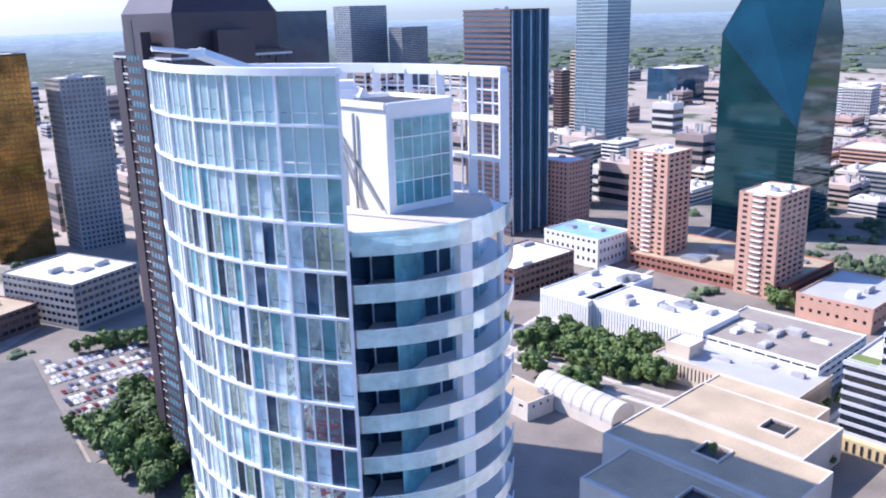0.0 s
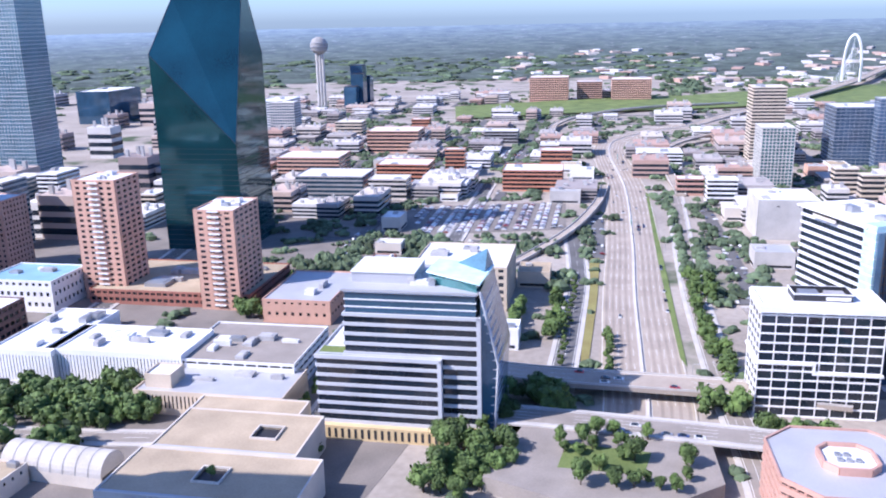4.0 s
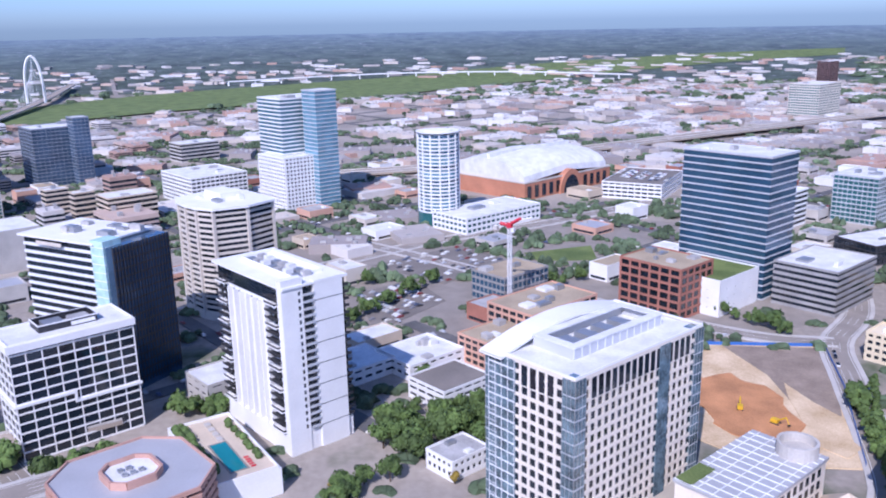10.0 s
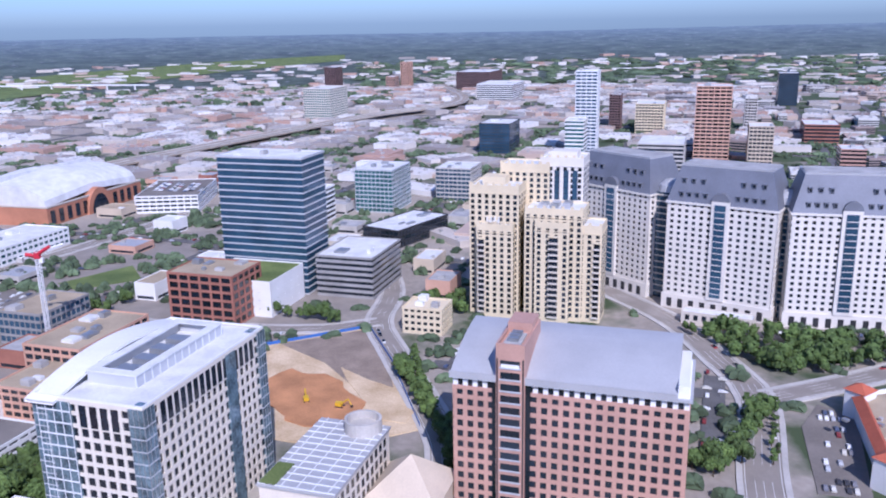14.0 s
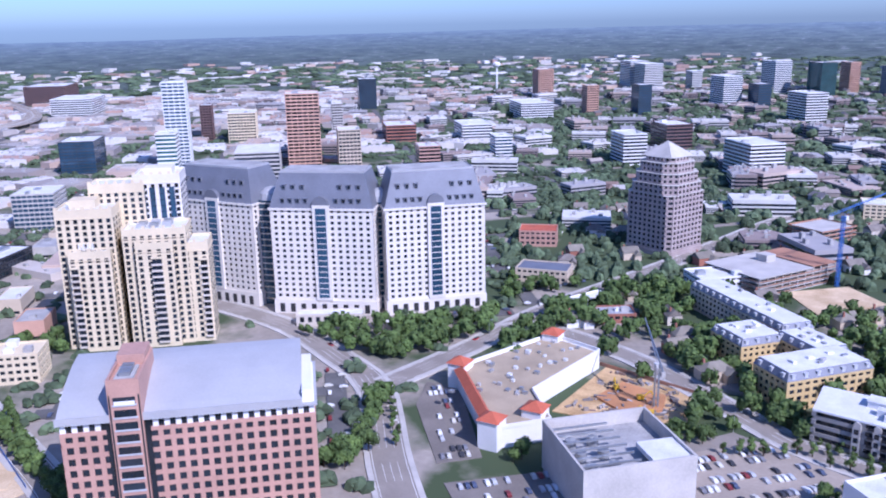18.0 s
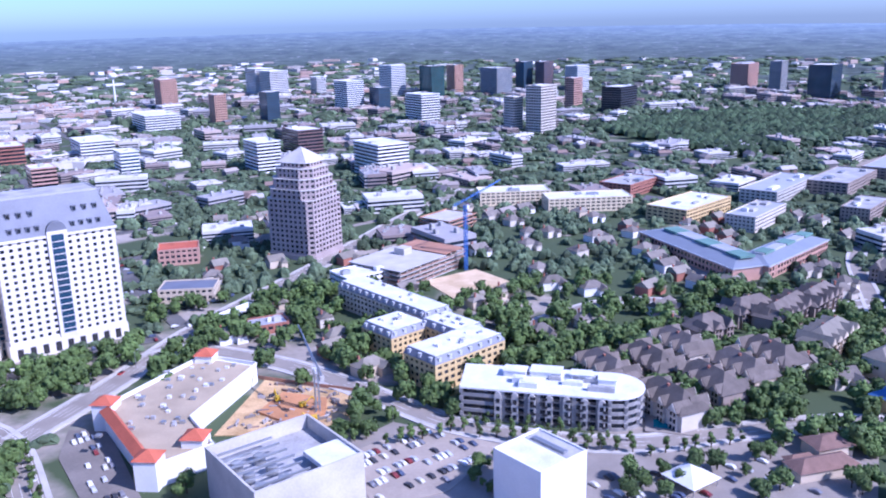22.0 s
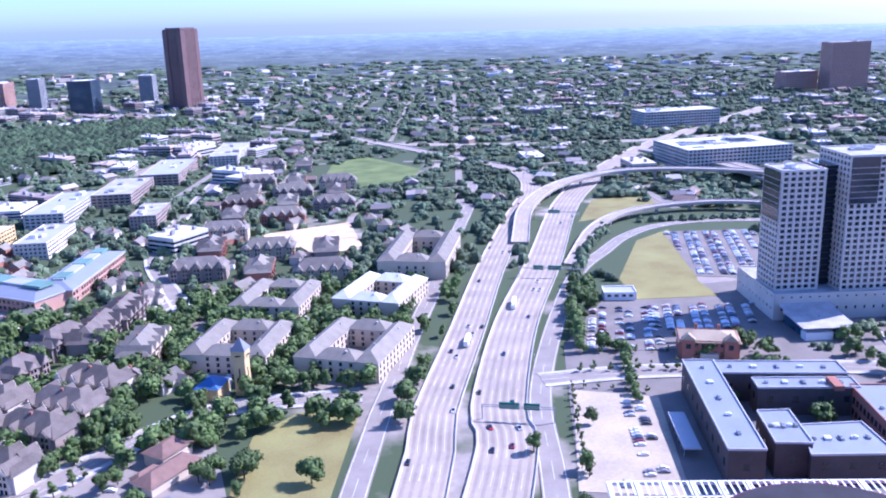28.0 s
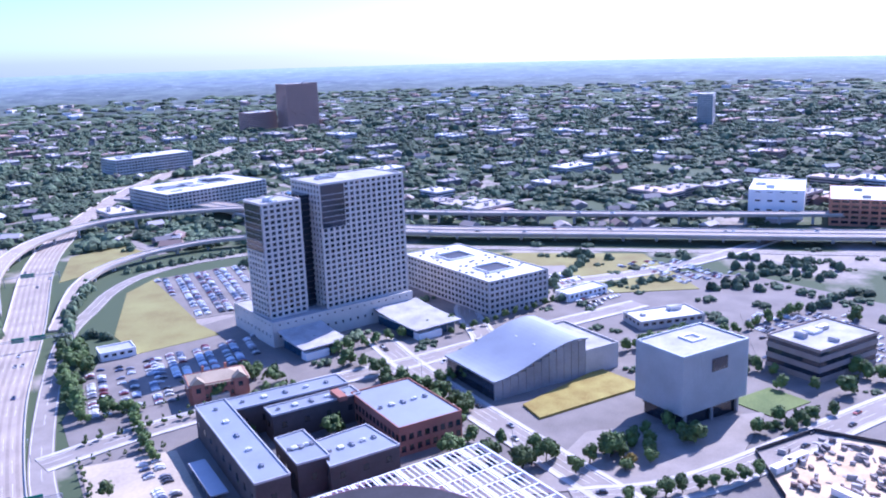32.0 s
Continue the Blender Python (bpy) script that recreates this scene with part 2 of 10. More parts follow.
ROOFS = palette("low_rise_roofs", [(0.62, 0.58, 0.54), (0.70, 0.68, 0.66), (0.42, 0.38, 0.35), (0.52, 0.40, 0.33), (0.56, 0.50, 0.44), (0.34, 0.30, 0.28), (0.66, 0.62, 0.58), (0.45, 0.30, 0.24)])
HOUSES = palette("house_roofs", [(0.20, 0.18, 0.17), (0.30, 0.26, 0.23), (0.16, 0.15, 0.155), (0.36, 0.32, 0.29), (0.24, 0.17, 0.14), (0.45, 0.42, 0.40)])
BLOCKS = palette("far_blocks", [(0.60, 0.57, 0.53), (0.50, 0.40, 0.34), (0.38, 0.36, 0.36), (0.66, 0.64, 0.6), (0.30, 0.24, 0.22)])


# ---- shapes: (vertices, faces) ----
def box(x0, y0, z0, x1, y1, z1):
    v = [(x0, y0, z0), (x1, y0, z0), (x1, y1, z0), (x0, y1, z0), (x0, y0, z1), (x1, y0, z1), (x1, y1, z1), (x0, y1, z1)]
    return v, [(0, 3, 2, 1), (4, 5, 6, 7), (0, 1, 5, 4), (1, 2, 6, 5), (2, 3, 7, 6), (3, 0, 4, 7)]


def cbox(cx, cy, z0, sx, sy, h):
    return box(cx - sx / 2, cy - sy / 2, z0, cx + sx / 2, cy + sy / 2, z0 + h)


def join(*shapes):
    v, f = [], []
    for sv, sf in shapes:
        n = len(v)
        v += sv
        f += [tuple(i + n for i in q) for q in sf]
    return v, f


def moved(shape, x=0, y=0, z=0, rz=0, s=1.0):
    c, n = math.cos(radians(rz)), math.sin(radians(rz))
    return [(x + s * (c * a - n * b), y + s * (n * a + c * b), z + s * k) for a, b, k in shape[0]], shape[1]


def ring(w, d, z0, z1, t):
    return join(box(-w / 2, -d / 2, z0, w / 2, -d / 2 + t, z1), box(-w / 2, d / 2 - t, z0, w / 2, d / 2, z1),
                box(-w / 2, -d / 2 + t, z0, -w / 2 + t, d / 2 - t, z1), box(w / 2 - t, -d / 2 + t, z0, w / 2, d / 2 - t, z1))


def prism(pts, z0, z1):
    n = len(pts)
    v = [(x, y, z0) for x, y in pts] + [(x, y, z1) for x, y in pts]
    return v, [tuple(range(n - 1, -1, -1)), tuple(range(n, 2 * n))] + [(i, (i + 1) % n, n + (i + 1) % n, n + i) for i in range(n)]


def frustum(w0, d0, z0, w1, d1, z1):
    v = [(sx * w0 / 2, sy * d0 / 2, z0) for sx, sy in ((-1, -1), (1, -1), (1, 1), (-1, 1))]
    v += [(sx * w1 / 2, sy * d1 / 2, z1) for sx, sy in ((-1, -1), (1, -1), (1, 1), (-1, 1))]
    return v, [(0, 3, 2, 1), (4, 5, 6, 7), (0, 1, 5, 4), (1, 2, 6, 5), (2, 3, 7, 6), (3, 0, 4, 7)]


def lathe(profile, n=16, x=0, y=0):
    v, f = [], []
    for r, z in profile:
        v += [(x + r * math.cos(2 * math.pi * i / n), y + r * math.sin(2 * math.pi * i / n), z) for i in range(n)]
    for k in range(len(profile) - 1):
        f += [(k * n + i, k * n + (i + 1) % n, (k + 1) * n + (i + 1) % n, (k + 1) * n + i) for i in range(n)]
    f += [tuple(range(n - 1, -1, -1)), tuple(range((len(profile) - 1) * n, len(profile) * n))]
    return v, f


def beam(a, b, t):
    """A square bar from a to b."""
    a, b = Vector(a), Vector(b)
    z = (b - a).normalized()
    x = z.orthogonal().normalized() * t / 2
    y = z.cross(x).normalized() * t / 2
    v = [tuple(p + sx * x + sy * y) for p in (a, b) for sx, sy in ((-1, -1), (1, -1), (1, 1), (-1, 1))]
    return v, [(0, 3, 2, 1), (4, 5, 6, 7), (0, 1, 5, 4), (1, 2, 6, 5), (2, 3, 7, 6), (3, 0, 4, 7)]


def gable(w, d, z0, z1, over=0.4):
    """A gabled roof, ridge along x."""
    a, b = w / 2 + over, d / 2 + over
    v = [(-a, -b, z0), (a, -b, z0), (a, b, z0), (-a, b, z0), (-a, 0, z1), (a, 0, z1)]
    return v, [(0, 3, 2, 1), (0, 1, 5, 4), (2, 3, 4, 5), (1, 2, 5), (3, 0, 4)]


def hip(w, d, z0, z1, over=0.5):
    a, b = w / 2 + over, d / 2 + over
    r = max(a - b, 0.1)
    v = [(-a, -b, z0), (a, -b, z0), (a, b, z0), (-a, b, z0), (-r, 0, z1), (r, 0, z1)]
    return v, [(0, 3, 2, 1), (0, 1, 5, 4), (2, 3, 4, 5), (1, 2, 5), (3, 0, 4)]


def mesh(name, shape, mat):
    me = bpy.data.meshes.new(name)
    me.from_pydata(shape[0], [], shape[1])
    me.materials.append(mat)
    return me


def many(name, shape, places, mat):
    """One mesh with the shape at each (x, y, z, rz, scale)."""
    v = np.array(shape[0])
    nv, faces, out = len(v), [], []
    for i, (x, y, z, rz, s) in enumerate(places):
        s = s if isinstance(s, tuple) else (s, s, s)
        c, n = math.cos(radians(rz)), math.sin(radians(rz))
        p = v * s
        out.append(np.stack([x + c * p[:, 0] - n * p[:, 1], y + n * p[:, 0] + c * p[:, 1], z + p[:, 2]], 1))
        faces += [tuple(k + i * nv for k in q) for q in shape[1]]
    me = bpy.data.meshes.new(name)
    me.from_pydata(np.concatenate(out).tolist(), [], faces)
    me.materials.append(mat)
    return me


def thing(name, label, category, x=0, y=0, z=0, rot=0, group="", kind=""):
    ob = new(name)
    ob.matrix_world = pose(x, y, z, 0, 0, rot)
    return tagged(ob, label, category, group, kind)


def part(name, shape, mat, parent, label="", at=(0, 0, 0), rz=0, kind=""):
    """One mesh object under a thing or a part; shape may also be a ready mesh."""
    me = shape if isinstance(shape, bpy.types.Mesh) else mesh(name, shape, mat)
    ob = new(name, me)
    ob.parent = parent
    ob.matrix_local = pose(*at, 0, 0, rz)
    return tagged(ob, label, kind=kind)


SOLID = []  # places where no tree or house may stand: (x, y, radius)


def clear(x, y, r):
    return all((x - a) ** 2 + (y - b) ** 2 > (r + c) ** 2 for a, b, c in SOLID)


def keep(x, y, w, d, rot):
    c, n = math.cos(radians(rot)), math.sin(radians(rot))
    m = min(w, d) / 2
    k = max(1, round(max(w, d) / max(m, 4)))
    for i in range(k):
        u = ((i + 0.5) / k - 0.5) * (max(w, d) - 2 * m * 0.3)
        a, b = (u, 0) if w >= d else (0, u)
        SOLID.append((x + c * a - n * b, y + n * a + c * b, m * 1.1))


def faces_camera(x, y, rot, w, d, rz):
    a = radians(rot + rz - 90)
    off = (d if rz % 180 == 0 else w) / 2
    px, py = x + off * math.cos(a), y + off * math.sin(a)
    return px * math.cos(a) + py * math.sin(a) < 0


def facade(ob, x, y, rot, w, d, z0, z1, nf, bw, bd, pier, span, wall, glass, depth=0.4, panes="each", top_mat=None, piers=True):
    """Storeys of spandrels and piers before the glazing; near buildings have each window, pier and spandrel on its own."""
    fh = (z1 - z0) / nf
    far = panes == "band" and math.hypot(x, y) > 610
    # behind separate panes the core is plain dark, imitating unlit rooms
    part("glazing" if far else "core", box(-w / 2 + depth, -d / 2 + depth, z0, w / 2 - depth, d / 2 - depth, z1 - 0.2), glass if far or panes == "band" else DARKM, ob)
    shape = ring(w, d, 0, fh * span, depth)
    if far:
        part("storey_banding", many("storey_banding", shape, [(0, 0, z0 + i * fh, 0, 1.0) for i in range(nf)], wall), wall, ob, kind="stuff")
    else:
        band = mesh("spandrel", shape, wall)
        for i in range(nf):
            part("spandrel", band, wall, ob, at=(0, 0, z0 + i * fh))
    part("cornice", ring(w + 0.1, d + 0.1, z1 - fh * 0.12, z1 + 0.9, depth + 0.05), top_mat or wall, ob)
    upright = box(-pier / 2, 0.01, 0, pier / 2, depth, z1 - z0)
    pm = mesh("pier", upright, wall)
    hidden, posts, left = [], [], 36
    for rz in (0, 90, 180, 270):
        n, length, off = (bw, w, d / 2) if rz % 180 == 0 else (bd, d, w / 2)
        step = (length - pier) / n
        c, s = math.cos(radians(rz)), math.sin(radians(rz))
        near = faces_camera(x, y, rot, w, d, rz)
        if piers:
            for i in range(n + 1):
                u = -length / 2 + pier / 2 + i * step
                if near and panes == "each":
                    part("pier", pm, wall, ob, at=(c * u + s * off, s * u - c * off, z0), rz=rz)
                else:
                    posts.append((c * u + s * off, s * u - c * off, z0, rz, 1.0))
        if panes != "each":
            continue
        wp, hp = step - pier * 1.02, fh * (1 - span)
        pane = join(box(-wp / 2, 0, 0, wp / 2, 0.05, hp), box(-wp / 2, -0.06, hp * 0.48, wp / 2, 0, hp * 0.48 + 0.07))
        me = mesh("window", pane, glass)
        for k in range(nf - 1, -1, -1):
            z = z0 + k * fh + fh * span
            for i in range(n):
                u = -length / 2 + pier / 2 + (i + 0.5) * step
                q = (c * u + s * (off - depth * 0.8), s * u - c * (off - depth * 0.8), z)
                if near and left > 0:
                    left -= 1
                    part("window", me, glass, ob, at=q, rz=rz)
                else:
                    hidden.append((*q, rz, (1.0, 1.0, 1.0)))
        if hidden:
            part("further_glazing", many("further_glazing", pane, hidden, glass), glass, ob, kind="stuff")
            hidden = []
    if posts:
        part("pier_work", many("pier_work", upright, posts, wall), wall, ob, kind="stuff")


def units(ob, w, d, z, seed, n=5, mat=None, hmax=3.0):
    r = random.Random(seed)
    for i in range(n):
        sx, sy, sh = r.uniform(2, w * 0.16 + 2), r.uniform(2, d * 0.16 + 2), r.uniform(1.0, hmax)
        bx, by = r.uniform(-w * 0.36, w * 0.36), r.uniform(-d * 0.36, d * 0.36)
        part("roof_unit", join(cbox(bx, by, z, sx, sy, sh), cbox(bx, by, z + sh, sx * 0.7, sy * 0.7, 0.3)), mat or r.choice([ROOFW, ROOFG, STEEL]), ob)


def block(name, label, x, y, rot, w, d, h, nf, bw, bd, wall, glass=None, pier=0.6, span=0.42, roof=None, depth=0.4, panes="each", n_units=5, category="building", z0=0.0, piers=True, group=""):
    ob = thing(name, label, category, x, y, 0, rot, group)
    if z0:
        part("base_storey", box(-w / 2, -d / 2, 0, w / 2, d / 2, z0), wall, ob)
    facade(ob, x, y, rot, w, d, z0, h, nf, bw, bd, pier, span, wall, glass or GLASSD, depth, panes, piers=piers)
    part("roof", box(-w / 2 + depth, -d / 2 + depth, h - 0.2, w / 2 - depth, d / 2 - depth, h + 0.1), roof or ROOFW, ob)
    if n_units:
        units(ob, w, d, h + 0.1, int(abs(x) + abs(y)), n_units)
    keep(x, y, w, d, rot)
    return ob


# ---- ground ----
# height of the land on the skyline, by bearing from north
SKYLINE = ((-180, 130), (-150, 136), (-120, 128), (-85, 120), (-50, 114), (-25, 136), (-5, 147), (15, 138), (30, 118), (55, 106), (85, 80), (105, 58), (140, 90), (180, 130))


def ground_height(x, y):
    """Flat round the centre, rising far off as the land does towards the skyline."""
    t = min(max((math.hypot(x, y) - 2300) / 2600, 0), 1)
    if t == 0:
        return 0.0
    rim = float(np.interp(math.degrees(math.atan2(x, y)), [q[0] for q in SKYLINE], [q[1] for q in SKYLINE]))
    return rim * t * t * (1.6 - 0.6 * t)


RINGS = [0, 60, 150, 300, 500, 800, 1200, 1700, 2300] + [2300 + 100 * k for k in range(1, 27)]
NSEG = 96
gv, gf = [(0, 0, 0)], []
for r in RINGS[1:]:
    ringed = [(r * math.cos(2 * math.pi * i / NSEG), r * math.sin(2 * math.pi * i / NSEG)) for i in range(NSEG)]
    gv += [(a, b, ground_height(a, b)) for a, b in ringed]
gf += [(0, 1 + i, 1 + (i + 1) % NSEG) for i in range(NSEG)]
for k in range(len(RINGS) - 2):
    a, b = 1 + k * NSEG, 1 + (k + 1) * NSEG
    gf += [(a + i, b + i, b + (i + 1) % NSEG, a + (i + 1) % NSEG) for i in range(NSEG)]


def ground_material():
    m = material("city_ground", (0.36, 0.315, 0.265), 0.95, vary=0.2, scale=0.012, grain=0.25)
    nt = m.node_tree
    bsdf = nt.nodes["Principled BSDF"]
    old = bsdf.inputs["Base Color"].links[0].from_socket
    geo = nt.nodes.new("ShaderNodeNewGeometry")
    n1 = nt.nodes.new("ShaderNodeTexNoise")
    n1.inputs["Scale"].default_value, n1.inputs["Detail"].default_value = 0.011, 6
    nt.links.new(geo.outputs["Position"], n1.inputs["Vector"])
    # greener towards the north-east, paved towards the west
    dot = nt.nodes.new("ShaderNodeVectorMath")
    dot.operation = "DOT_PRODUCT"
    nt.links.new(geo.outputs["Position"], dot.inputs[0])
    dot.inputs[1].default_value = (0.00016, 0.00022, 0)
    side = nt.nodes.new("ShaderNodeClamp")
    nt.links.new(dot.outputs["Value"], side.inputs[0])
    side.inputs[1].default_value, side.inputs[2].default_value = -0.1, 0.16
    # woods far off
    ln = nt.nodes.new("ShaderNodeVectorMath")
    ln.operation = "LENGTH"
    nt.links.new(geo.outputs["Position"], ln.inputs[0])
    far = nt.nodes.new("ShaderNodeMapRange")
    nt.links.new(ln.outputs["Value"], far.inputs["Value"])
    far.inputs["From Min"].default_value, far.inputs["From Max"].default_value = 1800, 4000
    far.inputs["To Min"].default_value, far.inputs["To Max"].default_value = 0.0, 0.20
    s1 = nt.nodes.new("ShaderNodeMath")
    s1.operation = "ADD"
    nt.links.new(n1.outputs["Fac"], s1.inputs[0])
    nt.links.new(side.outputs[0], s1.inputs[1])
    s2 = nt.nodes.new("ShaderNodeMath")
    s2.operation = "ADD"
    nt.links.new(s1.outputs[0], s2.inputs[0])
    nt.links.new(far.outputs[0], s2.inputs[1])
    cut = nt.nodes.new("ShaderNodeMapRange")
    nt.links.new(s2.outputs[0], cut.inputs["Value"])
    cut.inputs["From Min"].default_value, cut.inputs["From Max"].default_value = 0.50, 0.58
    green = nt.nodes.new("ShaderNodeMix")
    green.data_type = "RGBA"
    green.inputs[7].default_value = (0.062, 0.088, 0.038, 1)
    nt.links.new(old, green.inputs[6])
    nt.links.new(cut.outputs[0], green.inputs[0])
    nt.links.new(green.outputs[2], bsdf.inputs["Base Color"])
    return m


GROUND = ground_material()
tagged(new("ground", mesh("ground", (gv, gf), GROUND)), "flat city ground of paving and grass rising to a far skyline", "ground", kind="structure")


def distance_material():
    """Far land of woods and pale roofs, its haze painted on as emission."""
    m = material("painted_haze_land", (0.05, 0.07, 0.055), 1.0, vary=0.35, scale=0.012, grain=0.08, tint=(0.085, 0.11, 0.085))
    nt = m.node_tree
    bsdf = nt.nodes["Principled BSDF"]
    old = bsdf.inputs["Base Color"].links[0].from_socket
    geo = nt.nodes.new("ShaderNodeNewGeometry")
    ln = nt.nodes.new("ShaderNodeVectorMath")
    ln.operation = "LENGTH"
    nt.links.new(geo.outputs["Position"], ln.inputs[0])
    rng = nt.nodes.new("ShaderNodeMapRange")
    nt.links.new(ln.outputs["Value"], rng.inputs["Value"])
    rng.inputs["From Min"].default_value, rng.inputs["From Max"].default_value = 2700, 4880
    spots = nt.nodes.new("ShaderNodeTexNoise")
    spots.inputs["Scale"].default_value, spots.inputs["Detail"].default_value = 0.03, 7
    nt.links.new(geo.outputs["Position"], spots.inputs["Vector"])
    cut = nt.nodes.new("ShaderNodeMapRange")
    nt.links.new(spots.outputs["Fac"], cut.inputs["Value"])
    cut.inputs["From Min"].default_value, cut.inputs["From Max"].default_value = 0.60, 0.74
    cut.inputs["To Max"].default_value = 0.5
    pale = nt.nodes.new("ShaderNodeMix")
    pale.data_type = "RGBA"
    pale.inputs[7].default_value = (0.40, 0.40, 0.44, 1)
    nt.links.new(cut.outputs[0], pale.inputs[0])
    nt.links.new(old, pale.inputs[6])
    nt.links.new(pale.outputs[2], bsdf.inputs["Base Color"])
    # haze painted as blue emission, more with distance and towards the sun
    haze_fade = nt.nodes.new("ShaderNodeMath")
    haze_fade.operation = "POWER"
    nt.links.new(rng.outputs[0], haze_fade.inputs[0])
    haze_fade.inputs[1].default_value = 1.9
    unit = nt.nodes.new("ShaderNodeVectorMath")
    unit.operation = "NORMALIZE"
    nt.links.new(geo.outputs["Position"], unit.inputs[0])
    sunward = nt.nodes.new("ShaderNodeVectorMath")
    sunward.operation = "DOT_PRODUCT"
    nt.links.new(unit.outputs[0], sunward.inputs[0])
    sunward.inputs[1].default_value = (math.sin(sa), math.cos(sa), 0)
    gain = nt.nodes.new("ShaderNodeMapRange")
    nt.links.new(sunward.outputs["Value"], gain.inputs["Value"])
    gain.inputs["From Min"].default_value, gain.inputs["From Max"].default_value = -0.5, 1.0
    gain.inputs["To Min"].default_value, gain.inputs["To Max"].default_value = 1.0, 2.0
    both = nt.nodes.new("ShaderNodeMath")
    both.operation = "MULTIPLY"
    nt.links.new(haze_fade.outputs[0], both.inputs[0])
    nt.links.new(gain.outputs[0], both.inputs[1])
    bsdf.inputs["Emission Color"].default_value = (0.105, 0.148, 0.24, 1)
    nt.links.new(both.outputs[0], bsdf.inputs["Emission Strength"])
    return m


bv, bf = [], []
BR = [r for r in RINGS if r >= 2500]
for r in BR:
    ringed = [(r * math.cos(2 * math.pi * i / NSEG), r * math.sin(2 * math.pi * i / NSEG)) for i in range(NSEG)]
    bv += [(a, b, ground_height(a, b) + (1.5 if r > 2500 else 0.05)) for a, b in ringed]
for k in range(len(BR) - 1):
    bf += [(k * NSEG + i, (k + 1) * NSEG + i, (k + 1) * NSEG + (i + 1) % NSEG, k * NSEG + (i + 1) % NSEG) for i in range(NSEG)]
tagged(new("backdrop", mesh("backdrop", (bv, bf), distance_material())), "far woods and roofs with blue haze painted on as glow", "backdrop", kind="structure")


LAYERS = [0]


def patch(name, label, pts, mat, z=0.06, category="ground", block_trees=True):
    """A flat piece of ground cover with a thin edge; each lies a little higher than the last."""
    LAYERS[0] += 1
    z += 0.006 * LAYERS[0]
    tagged(new(name, mesh(name, prism(pts if area(pts) > 0 else pts[::-1], -0.3, z), mat)), label, category, kind="structure")
    if block_trees:
        cx, cy = sum(p[0] for p in pts) / len(pts), sum(p[1] for p in pts) / len(pts)
        rr = math.sqrt(abs(area(pts)) / math.pi)
        SOLID.append((cx, cy, rr * 0.95))
        for p in pts:
            SOLID.append(((p[0] + cx) / 2, (p[1] + cy) / 2, rr * 0.5))


def area(pts):
    return sum(a[0] * b[1] - b[0] * a[1] for a, b in zip(pts, pts[1:] + pts[:1])) / 2


def strip(line, width, z0, z1, off=0.0):
    """A ribbon along a line of (x, y) or (x, y, z)."""
    p = [Vector((q[0], q[1], q[2] if len(q) > 2 else 0)) for q in line]
    v, f = [], []
    for i, q in enumerate(p):
        d = (p[min(i + 1, len(p) - 1)] - p[max(i - 1, 0)]).to_2d().normalized()
        n = Vector((-d.y, d.x, 0))
        for k in (off - width / 2, off + width / 2):
            for z in (z0, z1):
                w = q + n * k
                v.append((w.x, w.y, w.z + z))
    for i in range(len(p) - 1):
        a, b = 4 * i, 4 * i + 4
        f += [(a + 1, a + 3, b + 3, b + 1), (a, a + 1, b + 1, b), (a + 3, a + 2, b + 2, b + 3), (a, b, b + 2, a + 2)]
    n = 4 * (len(p) - 1)
    f += [(0, 2, 3, 1), (n, n + 1, n + 3, n + 2)]
    return v, f


def smooth(line, step=12.0):
    """Catmull-Rom through the points."""
    p = [Vector((q[0], q[1], q[2] if len(q) > 2 else 0)) for q in line]
    p = [2 * p[0] - p[1]] + p + [2 * p[-1] - p[-2]]
    out = []
    for i in range(1, len(p) - 2):
        n = max(1, int((p[i + 1] - p[i]).length / step))
        for k in range(n):
            t = k / n
            a, b, c, d = p[i - 1:i + 3]
            out.append(tuple(0.5 * (2 * b + (c - a) * t + (2 * a - 5 * b + 4 * c - d) * t * t + (3 * b - 3 * c + d - a) * t ** 3)))
    return out + [tuple(p[-2])]


